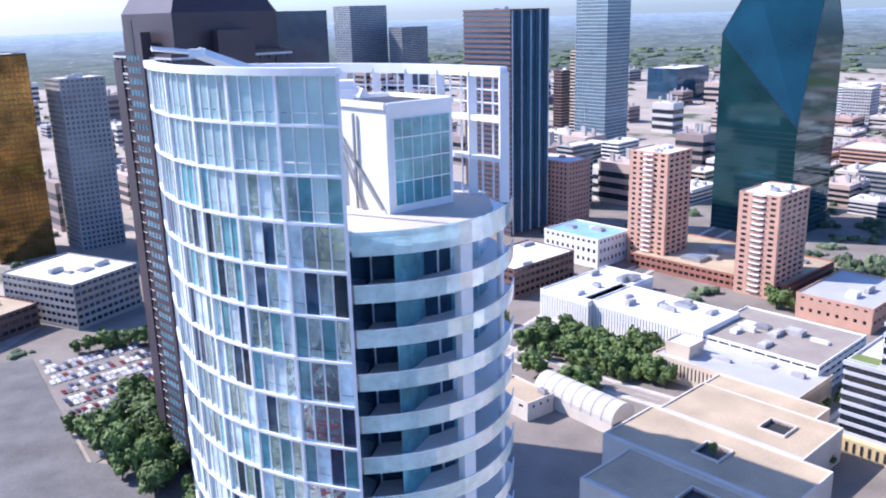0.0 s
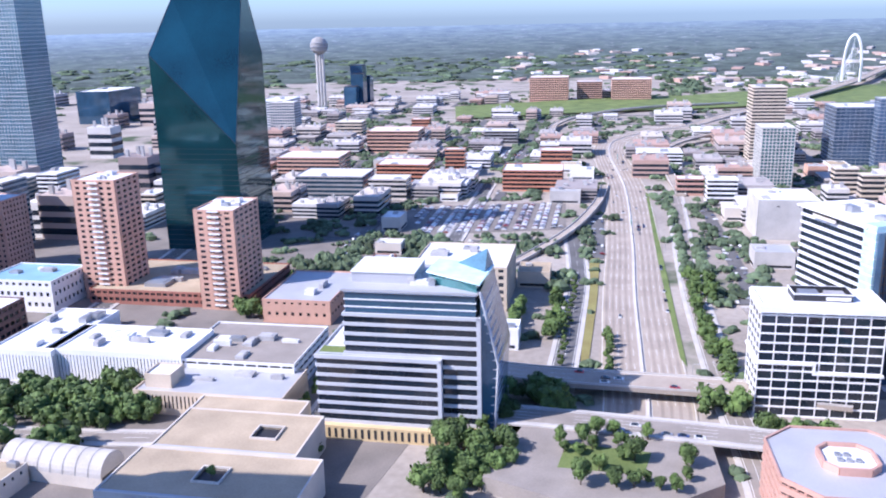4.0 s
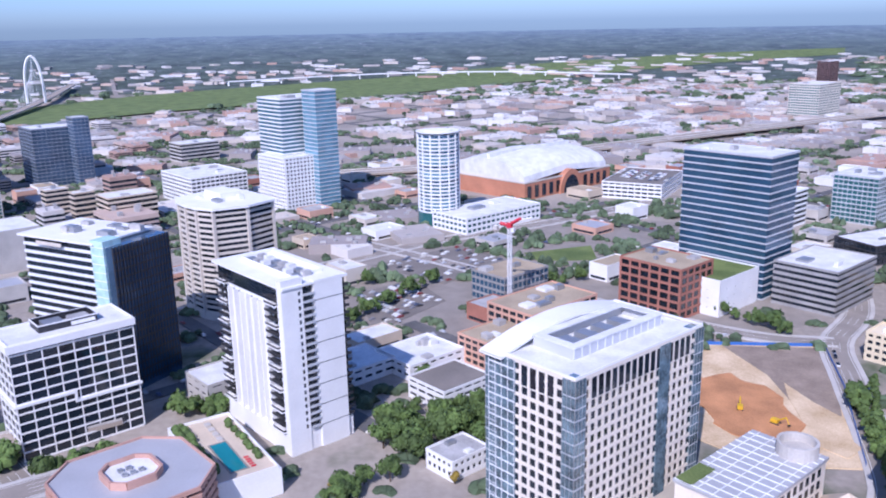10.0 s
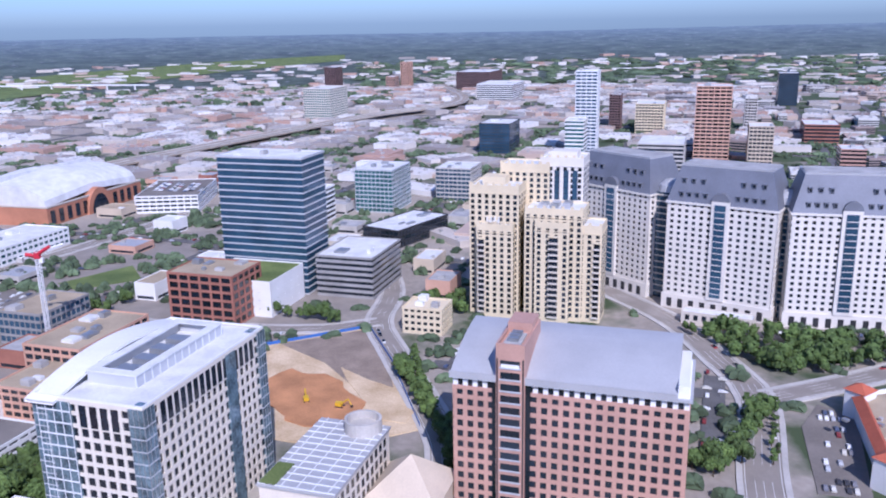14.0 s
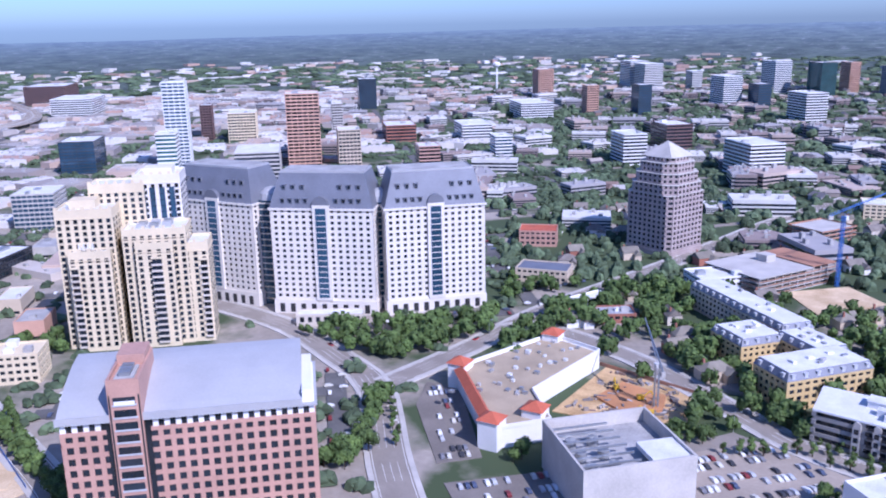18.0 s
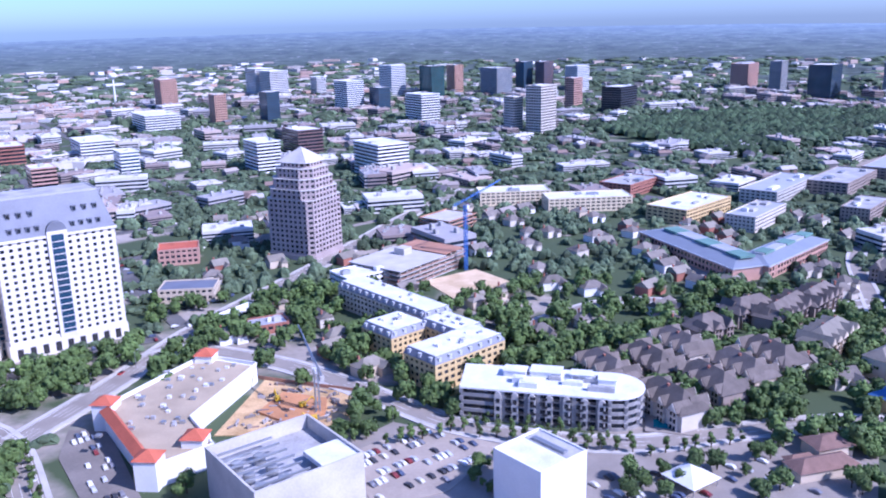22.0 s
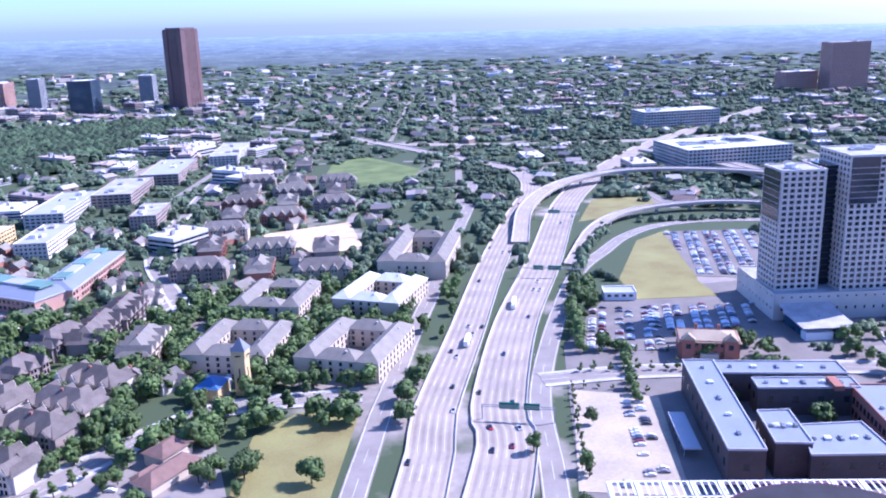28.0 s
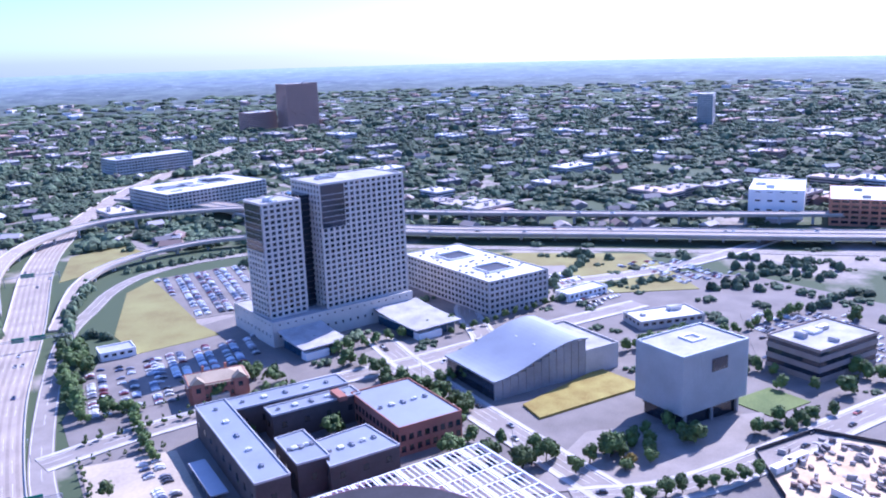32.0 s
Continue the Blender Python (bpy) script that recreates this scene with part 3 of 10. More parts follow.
def road(name, label, line, width, mat, lanes=2, z=0.12, median=False, wall=False, curve=True, deck=0.0):
    LAYERS[0] += 1
    z += 0.25 + 0.006 * LAYERS[0]
    ln = smooth(line) if curve else [tuple(Vector((q[0], q[1], q[2] if len(q) > 2 else 0))) for q in line]
    ob = tagged(new(name, mesh(name, strip(ln, width, -0.4 - deck, z), mat)), label, "road", kind="structure")
    for q in ln:
        SOLID.append((q[0], q[1], width * 0.55))
    if name == "street":
        for sgn in (-1, 1):
            part("sidewalk", strip(ln, 2.4, -0.4, z + 0.12, sgn * (width / 2 + 1.2)), CONC, ob)
    if lanes > 1:
        dashes = []
        for k in range(1, lanes):
            off = -width / 2 + 1.2 + k * (width - 2.4) / lanes
            if median and abs(off) < 1.5:
                continue
            acc = 0
            for a, b in zip(ln, ln[1:]):
                if int(acc / 12) % 2 == 0:
                    dashes.append(strip([a, b], 0.15, z, z + 0.02, off))
                acc += (Vector(b) - Vector(a)).length
        dashes.append(strip(ln, 0.25, z, z + 0.02, -width / 2 + 0.8))
        dashes.append(strip(ln, 0.25, z, z + 0.02, width / 2 - 0.8))
        part("lane_marking", join(*dashes), LINE, ob)
    if mat is HWY and lanes > 3:
        tracks = [strip(ln, 1.5, z - 0.05, z + 0.006, -width / 2 + 1.2 + (k + 0.5) * (width - 2.4) / lanes) for k in range(lanes) if not (median and abs(-width / 2 + 1.2 + (k + 0.5) * (width - 2.4) / lanes) < 2)]
        part("wheel_track", join(*tracks), WORN, ob, kind="stuff")
        for sgn in (-1, 1):
            part("shoulder", strip(ln, 1.6, z - 0.05, z + 0.008, sgn * (width / 2 - 1.25)), SHOULDER, ob)
    if median:
        part("median_barrier", strip(ln, 0.6, z, z + 0.9, 0), CONC, ob)
        part("median_stripe", strip(ln, 3.0, z, z + 0.012, 0), DRYG if median == "grass" else CONC, ob)
    if wall:
        part("parapet", strip(ln, 0.4, z, z + 0.95, -width / 2 + 0.2), CONC, ob)
        part("parapet", strip(ln, 0.4, z, z + 0.95, width / 2 - 0.2), CONC, ob)
    return ob


# ---- roads ----
road("freeway_west", "concrete urban freeway with dashed lanes and a median wall", [(-150, -120), (-272, -189), (-332, -235), (-419, -303), (-533, -389), (-698, -520), (-897, -695), (-1020, -752), (-1230, -752), (-1450, -768)], 42, HWY, 10, median=True)
road("freeway_east_outer", "outbound concrete freeway lanes", [(60, 150), (130, 190), (202, 252), (226, 277), (310, 345), (408, 425), (530, 518), (640, 600), (700, 668), (722, 730), (735, 830), (755, 1005), (770, 1200), (745, 1600), (730, 2000), (1000, 2700), (1380, 3600, 50)], 21, HWY, 5, median=False, wall=True)
road("freeway_east_inner", "inbound concrete freeway lanes with a median wall", [(85, 125), (150, 172), (228, 233), (252, 262), (338, 333), (450, 411), (600, 520), (716, 585), (840, 640), (980, 690), (1200, 740), (1500, 800)], 26, HWY, 6, wall=True)
road("frontage_road_east", "pale concrete frontage road beside the freeway", [(150, 130), (222, 202), (276, 258), (356, 318), (440, 372), (500, 395), (545, 410), (592, 412), (640, 388), (682, 335), (706, 262), (709, 180), (712, 40), (715, -160)], 11, PAVE, 2)
road("frontage_road_west", "pinkish concrete frontage road beside the apartments", [(118, 206), (158, 246), (185, 272), (208, 294), (237, 320), (277, 357), (341, 412), (455, 514), (570, 615), (640, 690)], 11, PAVE, 2)
road("slip_road", "curved elevated slip road on the freeway's side", [(452, 388, 1), (540, 437, 4), (600, 447, 6), (661, 425, 7), (700, 375, 8), (735, 260, 8)], 10, HWY, 2, wall=True, deck=1.0)
road("flyover", "tall concrete flyover ramp crossing the freeway", [(470, 455, 2), (560, 530, 6), (655, 570, 9), (745, 557, 11), (805, 480, 12), (825, 380, 12), (815, 250, 11), (822, 20, 10), (835, -190, 10), (860, -400, 9)], 14, HWY, 3, wall=True, deck=1.4)
road("elevated_freeway", "elevated concrete freeway on piers", [(900, 640, 8), (860, 500, 8), (790, 380, 8), (745, 240, 8), (748, 38, 8), (752, -165, 8), (770, -420, 8)], 30, HWY, 8, median=True, wall=True, deck=1.6)
road("crosstown_expressway", "far expressway running along the horizon of houses", [(640, 1290), (700, 1120), (800, 930), (960, 760), (1150, 640), (1400, 560)], 24, HWY, 5)
road("interstate_west", "far elevated interstate through warehouses", [(-985, -100, 4), (-1025, 61, 5), (-1140, 262, 6), (-1262, 490, 7), (-1400, 760, 8), (-1520, 1040, 8), (-1998, 1308, 4), (-2700, 1580, 18), (-3296, 1837, 40)], 34, HWY, 8, median=True, wall=True, deck=1.5)
road("bridge_road", "bridge approach road rising over the river", [(-1180, -752), (-1336, -775, 3), (-1562, -790, 8), (-1993, -858, 14), (-2541, -988, 20)], 22, HWY, 4, wall=True, deck=1.5)
road("levee_road", "pale road leading away beside the bridge", [(-1950, -640), (-2350, -800, 4), (-2800, -960, 18)], 12, PAVE, 1)
road("interchange_ramp", "concrete interchange ramp", [(-700, -455, 2), (-880, -600, 6), (-1000, -640, 8), (-1150, -640, 8), (-1330, -690, 6)], 10, HWY, 2, wall=True, deck=1.2)
road("interchange_ramp", "concrete interchange ramp", [(-897, -725), (-960, -850, 5), (-1100, -930, 7), (-1300, -940, 7), (-1500, -860, 5)], 10, HWY, 2, wall=True, deck=1.2)
road("exit_ramp", "exit ramp curving off the freeway", [(-696, -544, 1), (-637, -503, 3), (-589, -473, 5), (-538, -446, 5), (-494, -428, 4), (-443, -414, 2), (-400, -405, 0)], 7.5, HWY, 2, wall=True, deck=1.0)
road("overpass", "concrete street overpass across the freeway", [(-252, -300, 6), (-271, -259, 6.5), (-322, -187, 6.5), (-352, -140, 6)], 17, HWY, 3, wall=True, deck=1.2)
road("street", "city street across the freeway at the deck park", [(-200, -276, 6), (-235, -232, 6.5), (-288, -152, 6.5), (-320, -105, 5)], 14, PAVE, 4, deck=0.8)
road("street", "asphalt frontage street", [(-190, -180), (-240, -217), (-344, -293), (-429, -358), (-520, -440)], 11, ASPH, 2)
road("street", "asphalt frontage street with a cycle lane", [(-240, -112), (-280, -143), (-354, -205), (-488, -309), (-697, -460)], 12, PAVE, 3)
road("street", "wide street with a planted median", [(-130, 200), (-177, 253), (-224, 312), (-264, 336), (-317, 361), (-375, 372), (-450, 380)], 15, PAVE, 4)
road("street", "tree-lined avenue", [(-222, 318), (-208, 380), (-196, 456), (-174, 530), (-146, 625), (-110, 760), (-60, 900)], 13, PAVE, 4)
road("street", "curving avenue past flats", [(-205, 400), (-193, 429), (-135, 412), (-90, 385), (-54, 358), (-23, 339), (40, 328), (98, 344), (156, 352), (215, 318)], 12, PAVE, 3)
road("street", "street beside the building site", [(-235, 140), (-272, 170), (-368, 203), (-421, 222), (-470, 260), (-560, 300)], 13, PAVE, 3)
road("street", "street by the plaza", [(-421, 222), (-440, 175), (-520, 90), (-600, 20), (-680, -60)], 11, PAVE, 2)
road("street", "boulevard through the victory district", [(-440, -240), (-560, -120), (-660, 0), (-720, 110), (-820, 260)], 14, PAVE, 4)
road("street", "downtown street", [(-60, -200), (-150, -275), (-300, -390), (-420, -480), (-620, -640)], 12, ASPH, 3)
road("street", "downtown street", [(60, -230), (-20, -360), (-110, -470), (-240, -600), (-420, -780)], 12, ASPH, 3)
road("street", "downtown cross street", [(-40, -420), (-90, -360), (-150, -300)], 10, PAVE, 2)
road("street", "arts district street", [(288, 268), (322, 246), (352, 221), (395, 182), (435, 139), (471, 107), (560, 20)], 12, PAVE, 2)
road("street", "arts district street", [(470, 175), (414, 130), (338, 57), (305, 24), (270, -10)], 13, PAVE, 3)
road("street", "paved street by the theatre", [(300, 40), (322, -8), (410, -95), (480, -170)], 13, PAVE, 3)
road("street", "street toward the expressway", [(471, 107), (560, 130), (640, 20), (700, -40), (780, -100)], 12, PAVE, 3)
road("street", "neighbourhood street", [(156, 352), (190, 420), (215, 520), (250, 640), (330, 760), (480, 960)], 9, PAVE, 1)
road("street", "neighbourhood street", [(-20, 450), (60, 520), (150, 500), (215, 520)], 8, PAVE, 1)

# ---- ground covers ----
patch("dry_field", "dry yellow grass lot with scattered oaks", [(156, 317), (183, 323), (206, 306), (190, 290), (150, 250), (124, 279)], DRYG, block_trees=False)
patch("freeway_meadow", "mown greenish yellow lawn beside the slip road", [(449, 343), (540, 395), (587, 398), (520, 330), (481, 303), (462, 276), (421, 309)], DRYG)
patch("ramp_meadow", "dry grass between ramps", [(560, 470), (640, 520), (690, 500), (660, 452), (600, 458)], DRYG)
patch("parking_lot", "asphalt car park full of parked cars", [(578, 397), (635, 345), (516, 275), (489, 309)], LOT)
patch("parking_lot", "worn asphalt car park", [(387, 319), (466, 253), (402, 213), (328, 280)], LOT)
patch("parking_lot", "bleached concrete car park", [(290, 250), (312, 217), (249, 159), (222, 190)], SANDC)
patch("parking_lot", "large asphalt car park", [(-486, -614), (-605, -520), (-523, -449), (-422, -526)], LOT)
patch("parking_lot", "busy asphalt car park downtown", [(190, -425), (136, -445), (92, -362), (127, -310)], LOT)
patch("parking_lot", "asphalt car park", [(-533, -45), (-566, -6), (-514, 14), (-462, -29)], LOT)
patch("parking_lot", "gravel car park", [(547, -42), (560, -110), (470, -130), (446, -44)], LOT)
patch("parking_lot", "roof-level car park", [(-77, 313), (-47, 342), (-12, 326), (-30, 288), (-56, 274)], HWY)
patch("parking_lot", "shop car park", [(-205, 330), (-188, 333), (-146, 275), (-160, 262), (-196, 305)], LOT)
patch("parking_lot", "asphalt car park", [(-150, 250), (-112, 282), (-92, 258), (-125, 225)], LOT)
patch("arts_paving", "worn grey paving of the arts district", [(330, 290), (420, 330), (560, 250), (660, 120), (640, -60), (540, -180), (400, -160), (300, -30), (230, 60), (180, 150)], LOT, z=-0.2, block_trees=False)
patch("victory_paving", "pale paving round the plazas", [(-440, -60), (-700, -200), (-800, 60), (-700, 240), (-470, 260), (-400, 120)], PAVE, z=-0.2, block_trees=False)
patch("downtown_paving", "pale downtown paving", [(-60, -180), (60, -260), (220, -420), (160, -700), (-320, -900), (-560, -760), (-420, -480), (-280, -300)], LOT, z=-0.2, block_trees=False)
patch("uptown_paving", "pale paving and car parks by the site", [(-140, 230), (-60, 235), (60, 250), (112, 250), (150, 345), (95, 340), (40, 322), (-25, 332), (-60, 345), (-80, 320)], PAVE, z=-0.2, block_trees=False)
patch("plaza", "grey paved plaza", [(-601, -37), (-655, 35), (-608, 61), (-550, 15)], LOT)
patch("lawn", "green lawn in a small park", [(-624, 79), (-640, 134), (-598, 130), (-600, 86)], GRASS)
patch("park_lawn", "bright green park lawn with paths", [(525, 817), (600, 905), (665, 925), (650, 790), (600, 745), (527, 752)], GRASS)
patch("deck_park", "paved deck park planted with trees", [(-190, -205), (-238, -226), (-278, -164), (-250, -140), (-205, -150)], PAVE, z=6.2, block_trees=False)
patch("park_lawn", "small lawn in the deck park", [(-215, -190), (-232, -200), (-250, -172), (-234, -164)], GRASS, z=6.3, block_trees=False)
patch("freeway_verge", "grass verge along the freeway", [(-352, -226), (-346, -218), (-480, -322), (-690, -486), (-694, -492), (-486, -332)], GRASS, z=0.1, block_trees=False)
patch("freeway_verge", "dry grass bank along the freeway", [(-300, -245), (-306, -254), (-400, -328), (-560, -448), (-556, -438), (-400, -318)], DRYG, z=0.1, block_trees=False)
patch("dry_lot", "bare ochre lot by the car park", [(-420, -440), (-440, -425), (-400, -392), (-380, -402)], DRYG)
# shade on this asphalt is imitated by a dark patch over paler ground
patch("shade_toned_yard", "asphalt yard and service road, laid dark to imitate shade", [(232, -420), (194, -428), (130, -312), (64, -292), (40, -240), (140, -225), (262, -330)], ASPH, block_trees=False)
patch("building_site", "excavated tan building site", [(-425, 150), (-416, 212), (-365, 196), (-290, 168), (-296, 130), (-320, 112)], DIRT)
patch("graded_earth", "grey-brown graded earth in the building site", [(-422, 160), (-414, 210), (-366, 195), (-335, 182), (-345, 166), (-382, 168)], EARTH)
patch("sand_spread", "pale trampled sand in the building site", [(-372, 172), (-350, 176), (-332, 182), (-318, 174), (-306, 176), (-298, 166), (-310, 158), (-322, 160), (-338, 164), (-356, 167)], DIRT, z=0.3)
patch("clay_heap", "orange clay in the building site", [(-348 + 36 * math.cos(k * math.pi / 12) + 3 * math.sin(k * 2.1), 143 + 20 * math.sin(k * math.pi / 12) + 2.5 * math.cos(k * 1.7)) for k in range(24)], CLAY, z=0.5)
patch("building_site", "sandy excavation pit of a building site", [(-132, 388), (-84, 374), (-78, 346), (-100, 330), (-137, 328)], PITD)
patch("clay_mound", "heaped orange clay", [(-118, 372), (-95, 366), (-92, 350), (-108, 340), (-124, 350)], CLAY, z=1.2)
patch("building_site", "dirt building site with stored material", [(315, -38), (352, -31), (376, -58), (368, -84), (345, -110), (300, -80)], DIRT)
patch("building_site", "dirt yard beside unfinished flats", [(-70, 560), (-35, 590), (-10, 560), (-45, 520)], DIRT)
patch("sand_yard", "bare sandy lot", [(346, 641), (425, 622), (377, 535), (332, 565)], DIRT)
MEADOW = [(-138, 1480, 1700), (-123, 1620, 1900), (-107, 1880, 2400), (-92, 2080, 2720), (-81, 2550, 3200), (-70, 3150, 3560), (-63, 3450, 3720)]
mv, mf = [], []
for k in range(61):
    bearing = -138 + 75 * k / 60
    r0, r1 = (float(np.interp(bearing, [q[0] for q in MEADOW], [q[c] for q in MEADOW])) for c in (1, 2))
    for i in range(9):
        r = r0 + (r1 - r0) * i / 8
        a, b = r * math.sin(radians(bearing)), r * math.cos(radians(bearing))
        mv.append((a, b, ground_height(a, b) + 3.2))
        if i % 2 and r < 2600:
            SOLID.append((a, b, (r1 - r0) / 7))
mf = [(k * 9 + i, (k + 1) * 9 + i, (k + 1) * 9 + i + 1, k * 9 + i + 1) for k in range(60) for i in range(8)]
tagged(new("levee_meadow", mesh("levee_meadow", (mv, mf), GRASS)), "long green river meadow between levees", "ground", kind="structure")
patch("gold_lawn", "planted golden roof lawn beside the hall", [(384, 72), (437, 39), (417, 15), (370, 62)], GOLDL, z=0.8)
patch("square", "paved square before the hall", [(380, 140), (440, 175), (475, 150), (420, 105)], PAVE, block_trees=False)
patch("theatre_yard", "paved theatre forecourt", [(300, 60), (360, 40), (395, -40), (330, -20)], PAVE, block_trees=False)
patch("lawn", "small green theatre lawn", [(405, -25), (425, -45), (410, -62), (390, -42)], GRASS)
patch("dry_lot", "dry empty lots before the freeway", [(560, 120), (690, 190), (700, 20), (600, -20)], DRYG, block_trees=False)
patch("dirt_lot", "bare pale lot", [(545, 110), (640, 150), (655, 80), (570, 50)], PAVE)

# ---- downtown, south-west ----
block("hotel_tower", "tan brick hotel tower with a column of white balconies", -186, -551, -142, 29, 30, 78, 22, 4, 5, TANB, GLASSD, 2.6, 0.5, panes="band", group="twin hotel towers")
block("hotel_tower", "tan brick hotel tower with a column of white balconies", -233, -479, -142, 38, 26, 63, 18, 5, 4, TANB, GLASSD, 2.6, 0.5, panes="band", group="twin hotel towers")
block("hotel_podium", "low red brick hotel podium with a planted deck", -225, -520, -142, 70, 110, 9, 2, 20, 26, BRICK, GLASSD, 1.2, 0.5, roof=ROOFT, panes="band", n_units=7)
block("brick_hall", "pink brick hall with a pale blue roof", -262, -431, -142, 60, 42, 14, 2, 10, 8, TANB, GLASSD, 3, 0.7, roof=METALR, panes="band", n_units=2)
block("federal_building", "white ribbed office block with a pale roof", -140, -412, -142, 36, 74, 17, 1, 18, 40, WHITE, GLASSD, 1.3, 0.1, roof=ROOFW, n_units=8, panes="band")
block("federal_building_wing", "white ribbed wing of the office block", -118, -455, -142, 62, 34, 17, 1, 30, 18, WHITE, GLASSD, 1.3, 0.1, roof=ROOFW, n_units=5, panes="band")
block("stone_office", "beige stone office with narrow slit windows and blue roof strips", -156, -345, -142, 33, 72, 11, 1, 16, 36, BEIGE, GLASSD, 1.2, 0.3, roof=METALR, n_units=3)
block("parking_garage", "white concrete parking garage with roof vents", -186, -368, -142, 52, 62, 15, 4, 8, 10, WHITE, GLASSD, 0.8, 0.55, roof=PAVE, n_units=9, panes="band")
block("vent_tower", "square beige vent tower", -136, -362, -142, 13, 13, 17, 1, 2, 2, BEIGE, GLASSD, 4, 0.9, n_units=0)
block("office_block", "beige concrete office behind the tower", -345, -380, -142, 55, 58, 27, 6, 10, 11, BEIGE, GLASSD, 2.0, 0.45, n_units=6, panes="band")
block("arts_hall", "white hall with a blue and white roof", -140, -567, -142, 37, 48, 20, 3, 8, 10, WHITE, GLASSD, 2.4, 0.6, roof=PALEB, n_units=3, panes="band")
block("pink_office", "pink brick office slab with white edges", -142, -672, -142, 28, 44, 54, 14, 7, 10, PINK, GLASSD, 2.2, 0.5, n_units=3, panes="band")
block("dark_office", "dark stone office with a pale flat roof", -84, -516, -142, 58, 40, 19, 4, 12, 8, BROWN, GLASSD, 1.2, 0.5, roof=ROOFW, n_units=3, panes="band")
brown = block("brown_tower", "brown banded granite tower with a dark blue glass side", -98, -665, -142, 44, 50, 172, 44, 14, 16, BROWN, GLASSB, 0.5, 0.5, roof=ROOFG, n_units=2, panes="band", piers=False)
block("glass_tower", "very tall pale blue glass tower", -262, -985, -142, 44, 44, 215, 54, 12, 12, BANDM, GLASSM, 0.25, 0.14, depth=0.2, n_units=0, panes="band")
block("grey_tower", "grey concrete office tower with square windows", 232, -668, -142, 34, 32, 131, 34, 9, 8, CONCD, GLASSB, 1.4, 0.42, n_units=3, panes="band")
block("gold_tower", "bronze-gold mirror glass tower", 285, -650, -142, 40, 44, 150, 38, 12, 13, DARKM, GOLDG, 0.2, 0.1, depth=0.15, n_units=0, panes="band")
block("terrace_office", "stepped dark office with a pale roof", 196, -505, -122, 48, 62, 27, 6, 11, 14, CONCD, GLASSD, 1.0, 0.5, roof=ROOFW, n_units=5, panes="band")
block("low_office", "low dark office with a tan roof", 240, -470, -122, 50, 44, 14, 3, 10, 9, BROWN, GLASSD, 1.0, 0.5, roof=ROOFT, n_units=3, panes="band")
for fx, fy, fw, fh, fm, fg in [(26, -2101, 110, 190, CONCD, GLASSB), (-85, -2050, 80, 140, CONCD, GLASSB), (159, -1731, 122, 180, DARKG, GLASSB), (-252, -1142, 25, 92, BROWN, GLASSD), (-250, -1055, 17, 121, BEIGE, GLASSD), (-244, -841, 36, 40, WHITE, GLASSD), (-171, -735, 30, 55, CONC, GLASSB), (-309, -777, 30, 19, BEIGE, GLASSD), (-713, -1219, 74, 52, WHITE, GLASSB), (-586, -1620, 110, 58, GLASSB, GLASSB), (-215, -860, 40, 36, CONC, GLASSB)]:
    block("office_tower", "distant downtown office building with window rows", fx, fy, -142, fw, fw * 0.6, fh, max(4, int(fh / 4)), 8, 6, fm, fg, 0.6, 0.4, panes="band", n_units=1, piers=False)

part("curtain_glass", box(-21, -25.5, 2, 21, -25.05, 171), GLASSB, brown)
for i in range(9):
    part("fin", box(-21 + i * 5.15, -26.1, 2, -20.3 + i * 5.15, -25.5, 172), BANDM if i % 2 == 0 else DARKM, brown)


for hx, hy, hw, hd, hz in ((-186, -551, 29, 30, 22), (-233, -479, 38, 26, 18)):
    bc = thing("balcony_stack", "column of white concrete hotel balconies", "balconies", hx, hy, 0, -142, "hotel balconies")
    slab = mesh("balcony", join(box(-hw / 2 - 1.3, -3.5, 0, -hw / 2 + 0.2, 3.5, 0.3), box(-hw / 2 - 1.3, -3.5, 0.3, -hw / 2 - 1.15, 3.5, 1.2)), WHITE)
    for i in range(hz):
        part("balcony", slab, WHITE, bc, at=(0, 0, 3 + i * 3.5))


def gem_tower():
    """Faceted mirror-glass prism tower."""
    x, y, rot = -303, -628, -142
    ob = thing("prism_tower", "faceted teal mirror-glass skyscraper with sloped faces", "skyscraper", x, y, 0, rot)
    w, d, h = 64, 64, 222
    a, b = w / 2, d / 2
    v = [(-a, -b, 0), (a, -b, 0), (a, b, 0), (-a, b, 0), (-a, -b, 84), (a, -b, 148), (a, b, 176), (-a, b, 151), (-a * 0.55, b * 0.5, 192), (a * 0.1, -b, 206), (a * 0.3, b * 0.3, h), (0, 0, h)]
    f = [(0, 1, 5, 4), (1, 2, 6, 5), (2, 3, 7, 6), (3, 0, 4, 7), (4, 5, 9), (4, 9, 8), (4, 8, 7), (5, 6, 9), (6, 10, 9), (6, 7, 10), (7, 8, 10), (8, 9, 11), (8, 11, 10), (9, 10, 11)]
    part("glass_body", (v, f), GLASST, ob)
    for z in range(4, 82, 4):
        part("floor_line", ring(w + 0.16, d + 0.16, z, z + 0.35, 0.2), DARKM, ob)
    edges = [(4, 9), (4, 7), (8, 9), (5, 9), (7, 8)]
    for i, j in edges:
        part("edge_trim", beam(v[i], v[j], 0.35), DARKM, ob)
    keep(x, y, w, d, rot)


